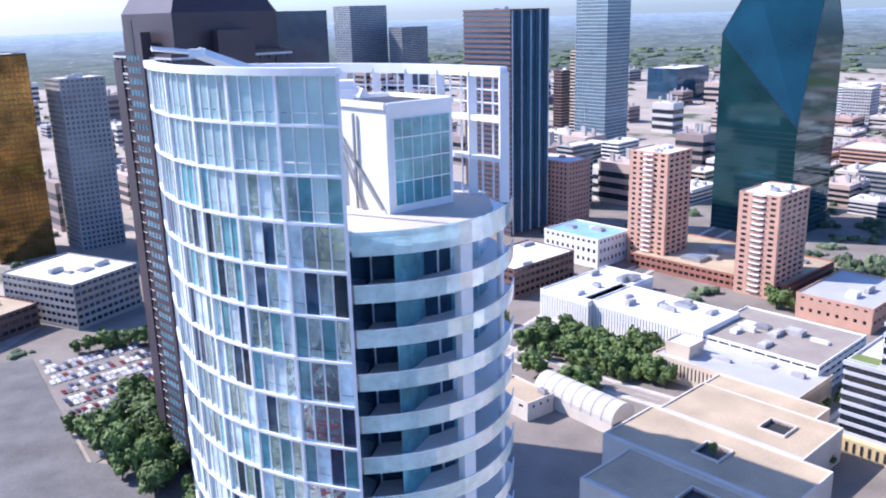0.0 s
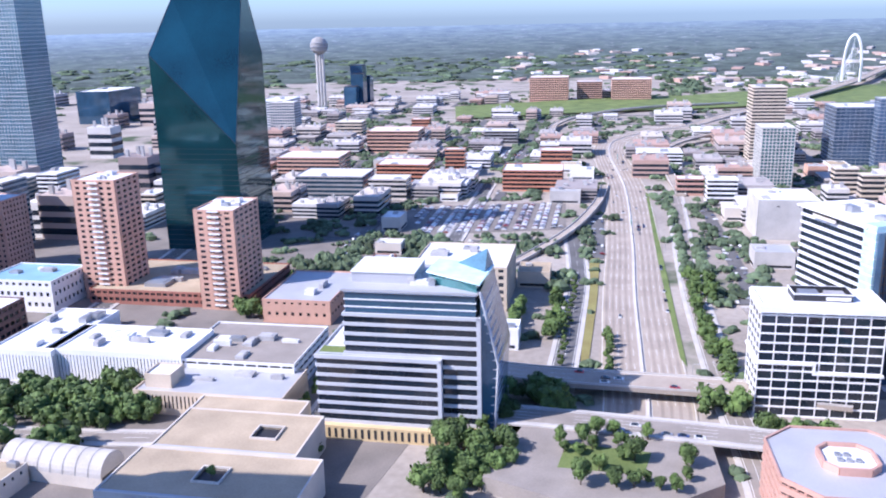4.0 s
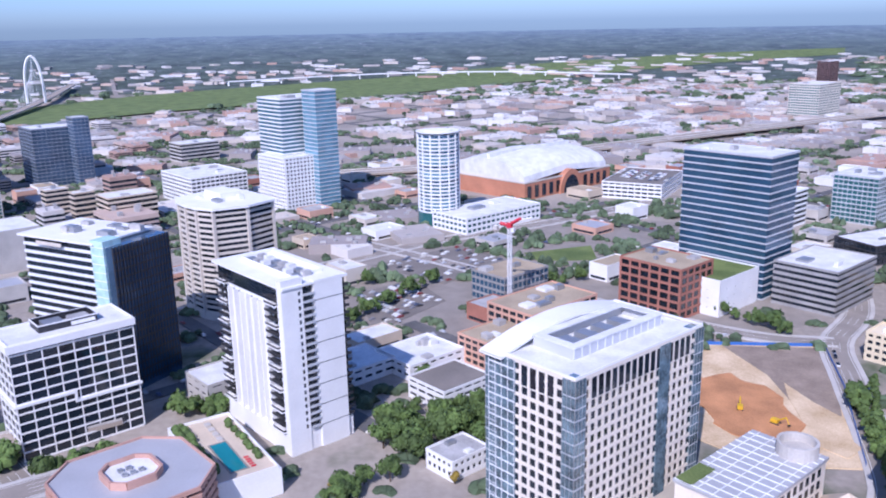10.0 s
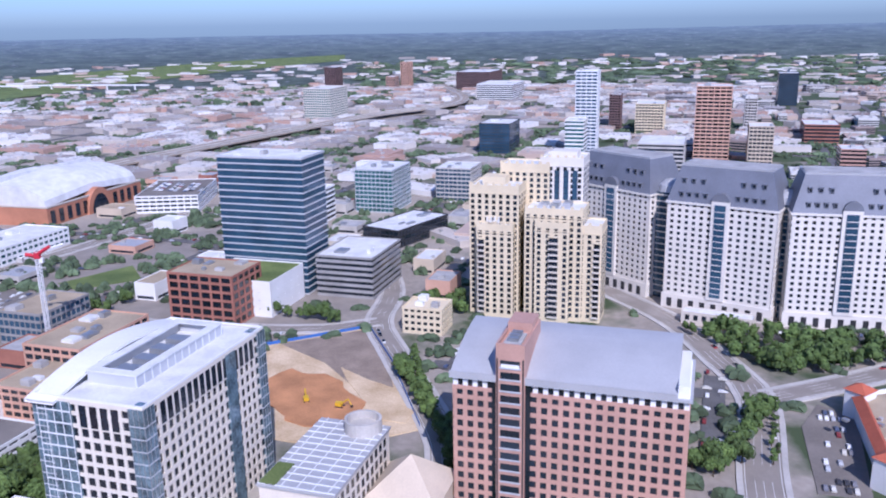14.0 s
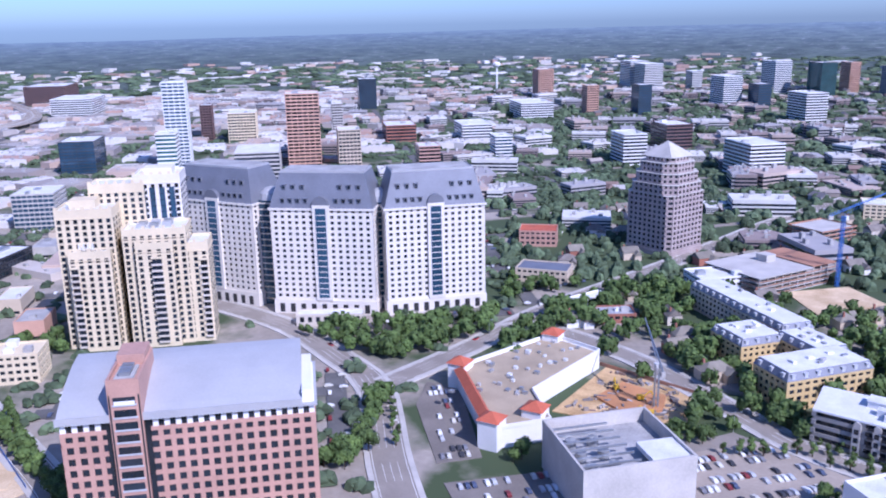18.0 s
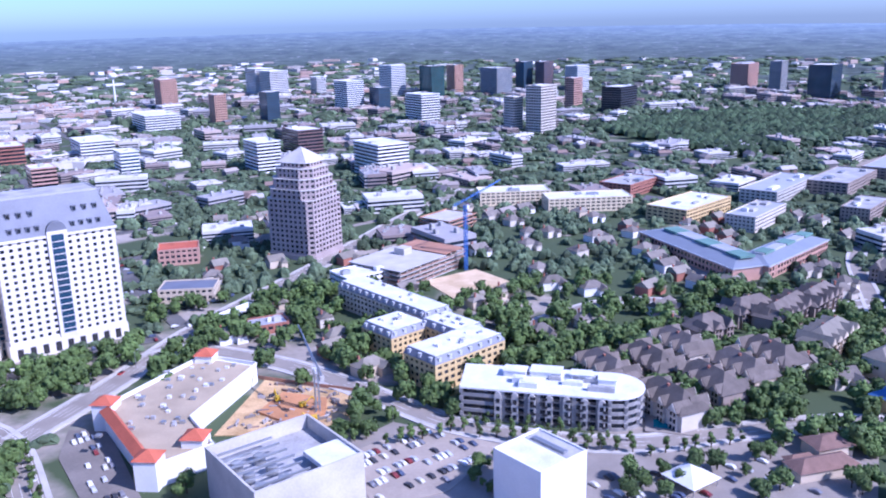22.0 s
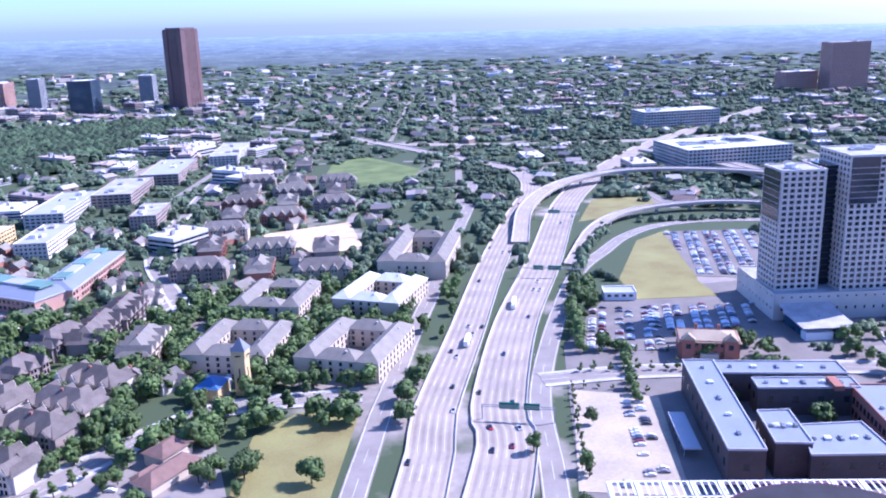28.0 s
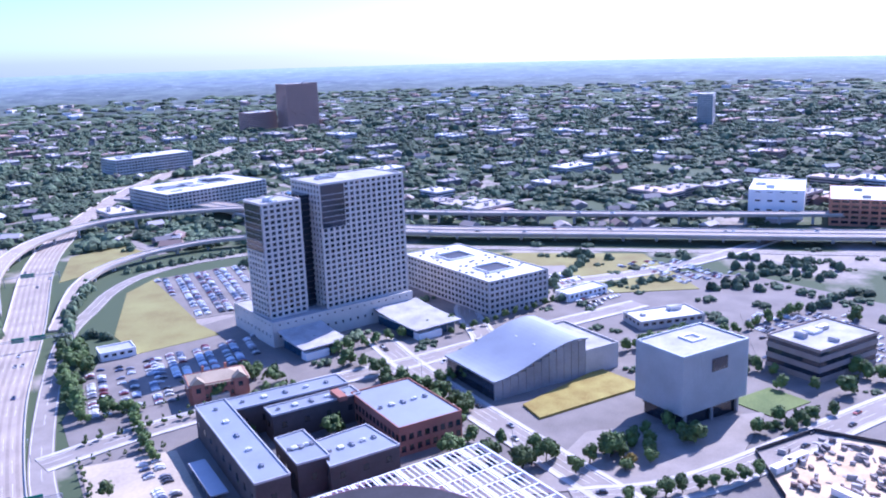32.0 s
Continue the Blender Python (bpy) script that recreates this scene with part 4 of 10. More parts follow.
def crow_tower():
    """Dark granite tower with notched corners and a stepped crown."""
    x, y, rot, w, d = 69, -317, -142, 46, 46
    ob = thing("granite_tower", "dark polished granite tower with notched corners and stepped crown", "skyscraper", x, y, 0, rot)
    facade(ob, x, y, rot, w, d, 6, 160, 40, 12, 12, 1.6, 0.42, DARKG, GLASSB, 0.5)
    part("plinth", box(-w / 2 - 1, -d / 2 - 1, 0, w / 2 + 1, d / 2 + 1, 6), DARKG, ob)
    for sx in (-1, 1):
        for sy in (-1, 1):
            part("corner_pier", cbox(sx * (w / 2 - 3), sy * (d / 2 - 3), 6, 7, 7, 152), DARKG, ob)
    for rz in (0, 90, 180, 270):
        part("bay", moved(join(cbox(0, -d / 2 - 0.8, 10, 14, 3.6, 158), frustum(14, 3.6, 168, 10, 3, 176)), rz=0), DARKG, ob, rz=rz)
    part("crown", join(cbox(0, 0, 160, 40, 40, 14), moved(frustum(40, 40, 0, 30, 30, 10), 0, 0, 174), cbox(0, 0, 184, 26, 26, 8), moved(frustum(26, 26, 0, 4, 4, 24), 0, 0, 192)), DARKG, ob)
    ledge = mesh("sill_course", ring(w + 0.35, d + 0.35, 0, 0.28, 0.4), CONC)
    for i in range(39):
        part("sill_course", ledge, CONC, ob, at=(0, 0, 9.4 + i * 3.85))
    slot = mesh("bay_window", join(*[box(-5.2 + i * 2.7, -d / 2 - 2.7, 0, -3.4 + i * 2.7, -d / 2 - 2.5, 2.1) for i in range(4)]), GLASSM)
    for rz in (180, 270):
        for i in range(38):
            part("bay_window", slot, NAVYG, ob, at=(0, 0, 12 + i * 3.95), rz=rz)
        part("gable_slot", box(-1.2, -d / 2 - 2.75, 160, 1.2, -d / 2 - 2.5, 172), DARKM, ob, rz=rz)
    for z in (150, 153, 159):
        part("crown_band", ring(w + 0.8, d + 0.8, z, z + 0.7, 0.7), BANDM, ob)
    keep(x, y, w, d, rot)


def art_museum():
    """Low tan-roofed museum with skylight wells."""
    ob = thing("art_museum", "low limestone museum with tan gravel roofs and light wells", "museum", -132, -268, 0, -142)
    for cx, cy, w, d, h, wells in [(14, 14, 34, 60, 14, ((0, -12),)), (-20, 10, 33, 74, 14, ((0, 0), )), (-52, 4, 30, 60, 13, ((2, -6),)), (40, 22, 20, 50, 11, ())]:
        wing = part("wing", box(cx - w / 2, cy - d / 2, 0, cx + w / 2, cy + d / 2, h - 1), LIME, ob)
        part("parapet", moved(ring(w, d, h - 1, h + 0.5, 0.7), cx, cy), LIME, wing)
        if wells:
            wx, wy = wells[0]
            q = 5
            roof = join(box(cx - w / 2 + 0.7, cy - d / 2 + 0.7, h - 1, cx + w / 2 - 0.7, cy + wy - q, h), box(cx - w / 2 + 0.7, cy + wy + q, h - 1, cx + w / 2 - 0.7, cy + d / 2 - 0.7, h),
                        box(cx - w / 2 + 0.7, cy + wy - q, h - 1, cx + wx - q, cy + wy + q, h), box(cx + wx + q, cy + wy - q, h - 1, cx + w / 2 - 0.7, cy + wy + q, h))
            part("roof", roof, ROOFT, wing)
            part("light_well", moved(ring(2 * q + 1, 2 * q + 1, h - 0.9, h + 0.9, 0.5), cx + wx, cy + wy), LIME, wing)
            part("well_floor", cbox(cx + wx, cy + wy, h - 0.98, 2 * q, 2 * q, 0.2), DARKM, wing)
        else:
            part("roof", box(cx - w / 2 + 0.7, cy - d / 2 + 0.7, h - 1, cx + w / 2 - 0.7, cy + d / 2 - 0.7, h), ROOFT, wing)
        part("gutter_strip", box(cx - w / 2 + 1.2, cy - d / 2 + 1.0, h, cx - w / 2 + 2.4, cy + d / 2 - 1, h + 0.12), METALR, wing)
    keep(-132, -268, 100, 76, -142)
    vault = thing("barrel_vault", "grey barrel-vaulted limestone gallery roof", "museum", -78, -329, 0, 123.5)
    n, r, ln = 14, 7.5, 46
    v = [(sx * ln / 2, -r * math.cos(math.pi * i / n), 5 + r * math.sin(math.pi * i / n)) for sx in (-1, 1) for i in range(n + 1)]
    f = [(i, i + 1, n + 2 + i, n + 1 + i) for i in range(n)] + [tuple(range(n, -1, -1)), tuple(range(n + 1, 2 * n + 2))]
    part("vault_roof", (v, f), CONC, vault)
    part("side_wall", box(-ln / 2, -r, 0, ln / 2, -r + 0.8, 5), LIME, vault)
    part("side_wall", box(-ln / 2, r - 0.8, 0, ln / 2, r, 5), LIME, vault)
    for i in range(1, 8):
        part("vault_rib", moved(([(sx * 0.25, -(r + 0.12) * math.cos(math.pi * k / n), 5 + (r + 0.12) * math.sin(math.pi * k / n)) for sx in (-1, 1) for k in range(n + 1)], [(k, k + 1, n + 2 + k, n + 1 + k) for k in range(n)]), -ln / 2 + i * ln / 8), CONCD, vault)
    keep(-78, -329, 46, 16, 123.5)
    block("gallery_wing", "low pale gallery wing beside the vault", -52, -338, 123.5, 26, 16, 8, 1, 4, 3, LIME, GLASSD, 3, 0.7, roof=ROOFT, n_units=1)


def hunt_tower():
    """Stepped office with pale ribbons and a slanted glass side."""
    x, y, rot = -214, -268, -142
    ob = thing("ribbon_office", "white-banded glass office tower stepping back with a slanted glass side", "office tower", x, y, 0, rot)
    keep(x, y, 50, 64, rot)
    w, d = 40, 58
    part("stone_base", box(-w / 2 - 6, -d / 2 - 0.5, 0, w / 2, d / 2 + 12, 6.5), GOLDST, ob)
    for k in range(13):
        part("base_slot", box(-w / 2 + 0.2 + 2.9 * k - 6, -d / 2 - 0.62, 1.2, -w / 2 + 1.0 + 2.9 * k - 6, -d / 2 - 0.48, 5.4), DARKM, ob)
    for k in range(22):
        part("base_slot", box(-w / 2 - 6.12, -d / 2 + 3 + 2.9 * k, 1.2, -w / 2 - 5.98, -d / 2 + 4.1 + 2.9 * k, 5.4), DARKM, ob)
    part("entrance_recess", box(-w / 2 - 6.2, -d / 2 - 0.7, 0.2, -w / 2 - 2, -d / 2 + 9, 4.6), DARKM, ob)
    part("entrance_canopy", box(-w / 2 - 9, -d / 2 - 1.5, 4.7, -w / 2 - 2, -d / 2 + 10, 5.4), GOLDST, ob)
    ribbon(ob, -20, -29, 20, 29, 6.5, 54, 11, 0.34, BANDM, 4.8)
    ribbon(ob, -23, -12, -20, 41, 6.5, 36, 7, 0.34, BANDM, 4.8)
    ribbon(ob, -20, 29, 14, 41, 6.5, 36, 7, 0.34, BANDM, 4.8)
    # broad white frames that close the ribbons at the corner
    part("end_frame", box(-20.5, -29.3, 6.5, -19.2, -27.6, 55.2), BANDM, ob)
    part("end_frame", box(-20.5, -29.3, 54.0, -19.2, 29, 55.4), BANDM, ob)
    part("end_frame", box(-23.5, -13.2, 6.5, -19.8, -11.6, 37.2), BANDM, ob)
    part("end_frame", box(-23.5, -13.2, 35.8, -22.2, 41.2, 37.4), BANDM, ob)
    part("terrace_planting", box(-22.6, 29.5, 36.2, -12, 40.5, 37.0), GRASS, ob)
    for k in range(3):
        z = 55 + k * 3.2
        part("upper_glass", box(-18.5, -27, z, 19, 28, z + 3.2), GLASSB, ob)
        part("upper_band", moved(ring(38.2, 55.7, z + 2.5, z + 3.0, 0.4), 0.25, 0.5), FRAMEW, ob)
    part("roof_slab", box(-19.6, -28.2, 64.6, 20, 29.2, 65.6), METALR, ob)
    part("plant_screen", box(-10, 0, 65.6, 12, 27, 70), METALR, ob)
    part("plant_cap", box(-10.4, -0.4, 70, 12.4, 27.4, 70.5), ROOFW, ob)
    # glass lantern with a folded pale roof at the corner
    part("lantern_glass", prism([(-18.8, -27.6), (6, -30), (8, -8), (-8, -6)], 64.8, 69), GLASSG, ob)
    part("lantern_roof", ([(-20, -29, 69), (7, -31.5, 69.4), (9, -7, 71), (-9, -5, 70.5), (-20, -29, 69.7), (7, -31.5, 70.1), (9, -7, 71.7), (-9, -5, 71.2)], [(0, 3, 2, 1), (4, 5, 6, 7), (0, 1, 5, 4), (1, 2, 6, 5), (2, 3, 7, 6), (3, 0, 4, 7)]), GLASSL, ob)
    part("lantern_fin", ([(-4, -29, 70), (8, -31, 70.2), (5, -16, 71), (4, -29, 78)], [(0, 1, 3), (1, 2, 3), (2, 0, 3), (0, 2, 1)]), GLASSM, ob)
    # slanted glass side: widest at a third of its height, with slim bands
    part("slanted_glass", ([(-19, -29, 66), (19, -29, 68), (19, -37, 34), (-17, -36, 34), (-17, -34, 0), (19, -35, 0), (-19, -29, 0), (19, -29, 0)], [(0, 3, 2, 1), (3, 4, 5, 2), (0, 6, 4, 3), (1, 2, 5, 7), (0, 1, 7, 6), (4, 6, 7, 5)]), GLASSB, ob)
    for z in range(4, 64, 4):
        yy = -34.2 - 2.0 * z / 34 if z <= 34 else -36.2 + 7.2 * (z - 34) / 32
        x0 = -17.2 - (1.8 * (z - 34) / 32 if z > 34 else 0)
        part("slant_band", box(x0, yy - 0.35, z, 19.3, yy + 0.3, z + 0.45), BANDM, ob)
        part("slant_band", box(x0 - 0.25, yy, z, x0 + 0.3, -29, z + 0.45), BANDM, ob)
    part("slant_edge", beam((-19, -29, 66), (-17, -36, 34), 0.9), BANDM, ob)
    part("slant_edge", beam((-17, -36, 34), (-17, -34, 0), 0.9), BANDM, ob)
    units(ob, 30, 40, 65.6, 7, 6)


def ribbon(ob, x0, y0, x1, y1, z0, z1, nf, k=0.36, white=None, bay=3.2):
    """Storeys as white bands over recessed dark glass."""
    white = white or FRAMEW
    fh = (z1 - z0) / nf
    glass = mesh("window_band", box(x0 + 0.5, y0 + 0.5, 0, x1 - 0.5, y1 - 0.5, fh), GLASSD)
    cx, cy = (x0 + x1) / 2, (y0 + y1) / 2
    band = mesh("spandrel", join(box(x0, y0, 0, x1, y0 + 0.7, fh * k), box(x0, y1 - 0.7, 0, x1, y1, fh * k), box(x0, y0 + 0.7, 0, x0 + 0.7, y1 - 0.7, fh * k), box(x1 - 0.7, y0 + 0.7, 0, x1, y1 - 0.7, fh * k)), white)
    post = [box(x0 + 0.42, y0 + 0.6 + i * bay, 0, x0 + 0.5, y0 + 0.72 + i * bay, fh) for i in range(int((y1 - y0 - 1) / bay))]
    posts = mesh("mullion_screen", join(*post), DARKM) if post else None
    for i in range(nf):
        part("window_band", glass, GLASSD, ob, at=(0, 0, z0 + i * fh))
        part("spandrel", band, white, ob, at=(0, 0, z0 + i * fh))
        if posts:
            part("mullion_screen", posts, DARKM, ob, at=(0, 0, z0 + i * fh), kind="stuff")
    part("roof", box(x0 + 0.7, y0 + 0.7, z1, x1 - 0.7, y1 - 0.7, z1 + 0.2), ROOFW, ob)
    part("parapet", moved(ring(x1 - x0, y1 - y0, z1, z1 + 1.1, 0.6), cx, cy), white, ob)


gem_tower()
crow_tower()
art_museum()
hunt_tower()


# ---- the near glass tower ----
def arc_points(a, b, bulge, n):
    """Points on a bowed line from a to b, bowed to the left of its way by bulge."""
    a, b = Vector(a), Vector(b)
    d = b - a
    nrm = Vector((-d.y, d.x)).normalized()
    return [tuple(a + d * t + nrm * bulge * 4 * t * (1 - t)) for t in (i / n for i in range(n + 1))]


def glass_condo():
    x, y = 14, -84
    ob = thing("glass_condo_tower", "curved pale mirror-glass apartment tower with rounded balconies", "skyscraper", x, y, 0, 0)
    L = lambda q: (q[0] - x, q[1] - y)
    TOP, FH, NF = 167.6, 4.05, 38
    curve = [L(q) for q in arc_points((30.5, -84), (10.8, -61.5), -4.0, 24)]
    end = [L(q) for q in arc_points((9.5, -66.0), (-3.2, -75.0), -3.2, 10)]
    back = [L(q) for q in [(-3.5, -82), (2, -98), (12, -106), (24, -106), (31, -97)]]
    # the core stands back from the balconies' edge
    core = [L(q) for q in arc_points((9.0, -67.0), (-2.6, -75.6), -2.6, 10)]
    part("glass_core", prism((curve + [L((9.8, -65.6))] + core + back)[::-1], 0, 152.9), NAVYG, ob)
    part("roof_deck", prism((curve + end + back)[::-1], 153, 153.4), CONC, ob)
    # curved curtain wall: a pane for each bay and storey, four narrow bays between broad mullions
    for k in range(-1, NF):
        z = TOP - (k + 1) * FH
        if z < 14:
            break
        part("floor_trim", strip([(*q, 0) for q in curve], 0.7 if k >= 0 else 1.1, z - 0.12, z + (0.12 if k >= 0 else 0.5)), FRAMEW, ob)
    rp = random.Random(6)
    pairs = list(zip(curve, curve[1:]))
    for j, (a, b) in enumerate(pairs):
        ln = math.hypot(b[0] - a[0], b[1] - a[1])
        ang = math.degrees(math.atan2(b[1] - a[1], b[0] - a[0]))
        sheet = join(box(0.04, -0.05, 0.12, ln - 0.04, 0.05, FH * 0.24), box(0.04, -0.05, FH * 0.24 + 0.06, ln - 0.04, 0.05, FH - 0.12))
        kinds = [mesh("glass_pane", sheet, g) for g in (SCREENG, MIRRORG, NAVYG, TEALG, BLINDG)]
        broad = j % 4 == 0
        part("mullion", box(-0.15 if broad else -0.05, -0.32 if broad else -0.14, 14, 0.15 if broad else 0.05, 0.14, TOP), FRAMEW, ob, at=(*a, 0), rz=ang)
        rest = []
        for k in range(NF):
            z = TOP - (k + 1) * FH
            # glass tone picked per pane, imitating patchy reflections beside drawn blinds
            pick = 0 if k < 2 else rp.choice([0, 0, 1, 1, 4, 3]) if k == 2 else rp.choice([1, 1, 1, 1, 1, 2, 2, 3, 3, 4, 4, 4])
            if k < 12:
                part("glass_pane", kinds[pick], None, ob, at=(*a, z), rz=ang)
            elif z > 14:
                rest.append((*a, z, ang, 1.0))
        part("lower_panes", many("lower_panes", sheet, rest, MIRRORG if j % 3 else TEALG), None, ob, kind="stuff")
    part("mullion", cbox(*curve[-1], 14, 0.3, 0.3, TOP - 14), FRAMEW, ob)
    ret = [curve[-1], L((9.6, -65.9))]
    part("return_glass", strip([(*q, 0) for q in ret], 0.2, 14, 152.6), NAVYG, ob)
    # rounded balcony end
    outer = [L(q) for q in arc_points((10.5, -62.4), (-5.2, -75.0), -4.2, 14)]
    inner = [(q[0] * 0.96 + 0.04 * L((6, -76))[0], q[1] * 0.96 + 0.04 * L((6, -76))[1]) for q in outer]
    side = [L((-3.5, -80)), L((6, -76))]
    for k in range(0, 34):
        z = 148.6 - k * FH
        if z < 10:
            break
        slab = part("balcony_slab", prism((outer + side)[::-1], z, z + 0.35), FRAMEW, ob)
        part("glass_rail", strip([(*q, 0) for q in outer], 0.06, z - 0.25, z + 1.35), RAILG, slab)
        if k >= 12:
            continue
        part("hand_rail", strip([(*q, 0) for q in outer], 0.12, z + 1.35, z + 1.42), FRAMEW, slab)
        part("balcony_door", strip([(*q, 0) for q in core[:5]], 0.12, z + 0.35, z + FH - 0.1), NAVYG, slab)
        part("wall_pier", strip([(*q, 0) for q in inner[6:8]], 0.9, z + 0.35, z + FH), WHITE, slab)
        part("balcony_door", strip([(*q, 0) for q in core[5:]], 0.12, z + 0.35, z + FH - 0.1), TEALG if k % 3 else BLINDG, slab)
        for q in core[::2]:
            part("door_frame", cbox(q[0], q[1], z + 0.35, 0.2, 0.2, FH - 0.5), FRAMEW, slab)
        part("screen_wall", strip([(*inner[2], 0), (*core[3], 0)], 0.1, z + 0.35, z + FH), TEALG, slab)
        part("column", lathe([(0.32, z + 0.35), (0.32, z + FH)], 8, *inner[11]), FRAMEW, slab)
    z = 152.7
    deck = part("terrace_slab", prism((outer + side)[::-1], z, z + 0.5), FRAMEW, ob)
    part("glass_rail", strip([(*q, 0) for q in outer], 0.06, z - 0.2, z + 1.9), RAILG, deck)
    # penthouse box
    near, right, back_c, left_c = (-7.0, 10.5), (-13.6, 6.0), (-7.6, -1.5), (-1.0, 3.0)
    part("penthouse", prism([near, right, back_c, left_c], 153.2, 163.4), WHITE, ob)
    rim = [near, right, back_c, left_c]
    for a, b in zip(rim, rim[1:] + rim[:1]):
        part("penthouse_parapet", strip([(*a, 0), (*b, 0)], 0.5, 163.4, 164.0), WHITE, ob)
    part("penthouse_plant", prism([(-7.4, 7.5), (-11, 5.2), (-7.6, 1.2), (-4, 3.4)], 163.4, 163.8), DARKM, ob)
    at = lambda t: (near[0] + (right[0] - near[0]) * t, near[1] + (right[1] - near[1]) * t)
    g0, g1 = at(0.08), at(0.95)
    part("penthouse_window", strip([(*g0, 0), (*g1, 0)], 0.3, 154.2, 162.4), TEALG, ob)
    for i in range(7):
        q = at(0.08 + 0.87 * i / 6)
        part("window_bar", cbox(q[0], q[1], 154.2, 0.14 if 0 < i < 6 else 0.4, 0.36, 8.2), FRAMEW, ob)
    for zz in (156.4, 158.5, 160.6):
        part("window_bar", strip([(*g0, 0), (*g1, 0)], 0.36, zz, zz + 0.1), FRAMEW, ob)
    part("brace", beam((-0.9, 3.4, 163.0), (-6.4, 10.0, 153.8), 0.3), STEEL, ob)
    part("brace", beam((-1.1, 3.6, 163.0), (-4.6, 7.9, 153.4), 0.22), STEEL, ob)
    part("brace_post", beam((-3.9, 7.0, 153.4), (-3.9, 7.0, 162.8), 0.22), STEEL, ob)
    part("penthouse_side", prism([(left_c[0] - 1.0, left_c[1] + 1.2), left_c, (2.5, 0.5), (1.0, 4.0)], 153.2, 161), WHITE, ob)
    # white crown screen: three tiers of posts and beams with slim window bars
    rim = [L(q) for q in arc_points((24, -98), (-4.8, -78.0), 3.5, 8)]
    for j, q in enumerate(rim):
        part("crown_post", cbox(q[0], q[1], 153.2, 0.9, 0.9, 13.0), FRAMEW, ob)
    for zz, hh in ((157.2, 0.5), (161.2, 0.6), (165.7, 1.0)):
        part("crown_beam", strip([(*q, 0) for q in rim], 1.0, zz, zz + hh), FRAMEW, ob)
    for a, b in zip(rim, rim[1:]):
        for t in (0.33, 0.67):
            part("crown_bar", cbox(a[0] + (b[0] - a[0]) * t, a[1] + (b[1] - a[1]) * t, 161.7, 0.18, 0.18, 4.2), FRAMEW, ob)
            part("crown_bar", cbox(a[0] + (b[0] - a[0]) * t, a[1] + (b[1] - a[1]) * t, 153.4, 0.18, 0.18, 8.0), FRAMEW, ob)
        for zz in (163.0, 164.3):
            part("crown_bar", strip([(*a, 0), (*b, 0)], 0.14, zz, zz + 0.14), FRAMEW, ob)
    # window-cleaning crane on the roof
    part("crane_boom", beam((2, -4, 164.5), (12, -2, 168.6), 0.9), WHITE, ob)
    part("crane_boom", beam((2, -4, 164.5), (-5, 2, 164.0), 1.1), WHITE, ob)
    part("crane_head", join(cbox(12, -2, 168.2, 1.6, 1.2, 0.8), beam((12, -2, 168.6), (16, 0.5, 169.2), 0.35)), WHITE, ob)
    part("crane_body", join(cbox(-3, 0.5, 161.5, 3.2, 3.0, 3.2), cbox(-3, 0.5, 164.7, 2.0, 2.0, 0.8)), WHITE, ob)
    part("crane_mast", cbox(2, -4, 153.4, 1.4, 1.4, 11), WHITE, ob)
    for i in range(6):
        part("roof_unit", cbox(-6 + i * 3.2, -4 - (i % 3) * 3, 153.4, 2.2, 2.4, 2 + (i % 2)), ROOFW, ob)
    for i in range(8):
        part("roof_lattice", beam((14 - i * 2.0, 1 + i * 1.2, 161), (12.5 - i * 2.0, 3 + i * 1.2, 167.4), 0.2), FRAMEW, ob)
    part("lattice_rail", beam((12.5, 3, 167.3), (-1.5, 11.4, 167.3), 0.2), FRAMEW, ob)
    keep(x, y, 44, 44, 0)


glass_condo()

# ---- west ----
grid = block("grid_office", "white concrete grid office with dark recessed glass", -346, -156, 129, 51, 25, 51, 12, 8, 4, WHITE, GLASSD, 0.45, 0.17, roof=ROOFW, depth=0.5, n_units=0)
part("ledge", box(-2.0, -13.3, 20.4, 26.2, -12.5, 21.6), WHITE, grid)
part("ledge", box(-25.9, -13.3, 24.6, -2.0, -12.5, 25.8), WHITE, grid)
part("upright", box(-2.5, -13.3, 20.4, -1.5, -12.5, 25.8), WHITE, grid)
part("ledge", box(-26.3, -12.5, 24.6, -25.5, 12.5, 25.8), WHITE, grid)
part("cornice", box(-26.2, -13.2, 48.2, 26.2, -12.5, 51.4), WHITE, grid)
part("cornice", box(-26.3, -12.5, 48.2, -25.5, 12.5, 51.4), WHITE, grid)


def advance_roof():
    ob = thing("roof_plant", "dark steel roof plant enclosure with a sign bar", "roof plant", -348, -156, 51.15, 129)
    part("screen", ring(24, 12, 0, 3.2, 0.4), DARKM, ob)
    part("screen_rail", ring(24.6, 12.6, 2.8, 3.3, 0.4), WHITE, ob)
    part("cooler", cbox(-5, 0, 0, 8, 7, 2.6), STEEL, ob)
    part("cooler", cbox(6, 0, 0, 8, 7, 2.2), ROOFG, ob)
    part("sign_bar", box(1, -6.8, 0.6, 11, -6.5, 2.2), WHITE, ob)


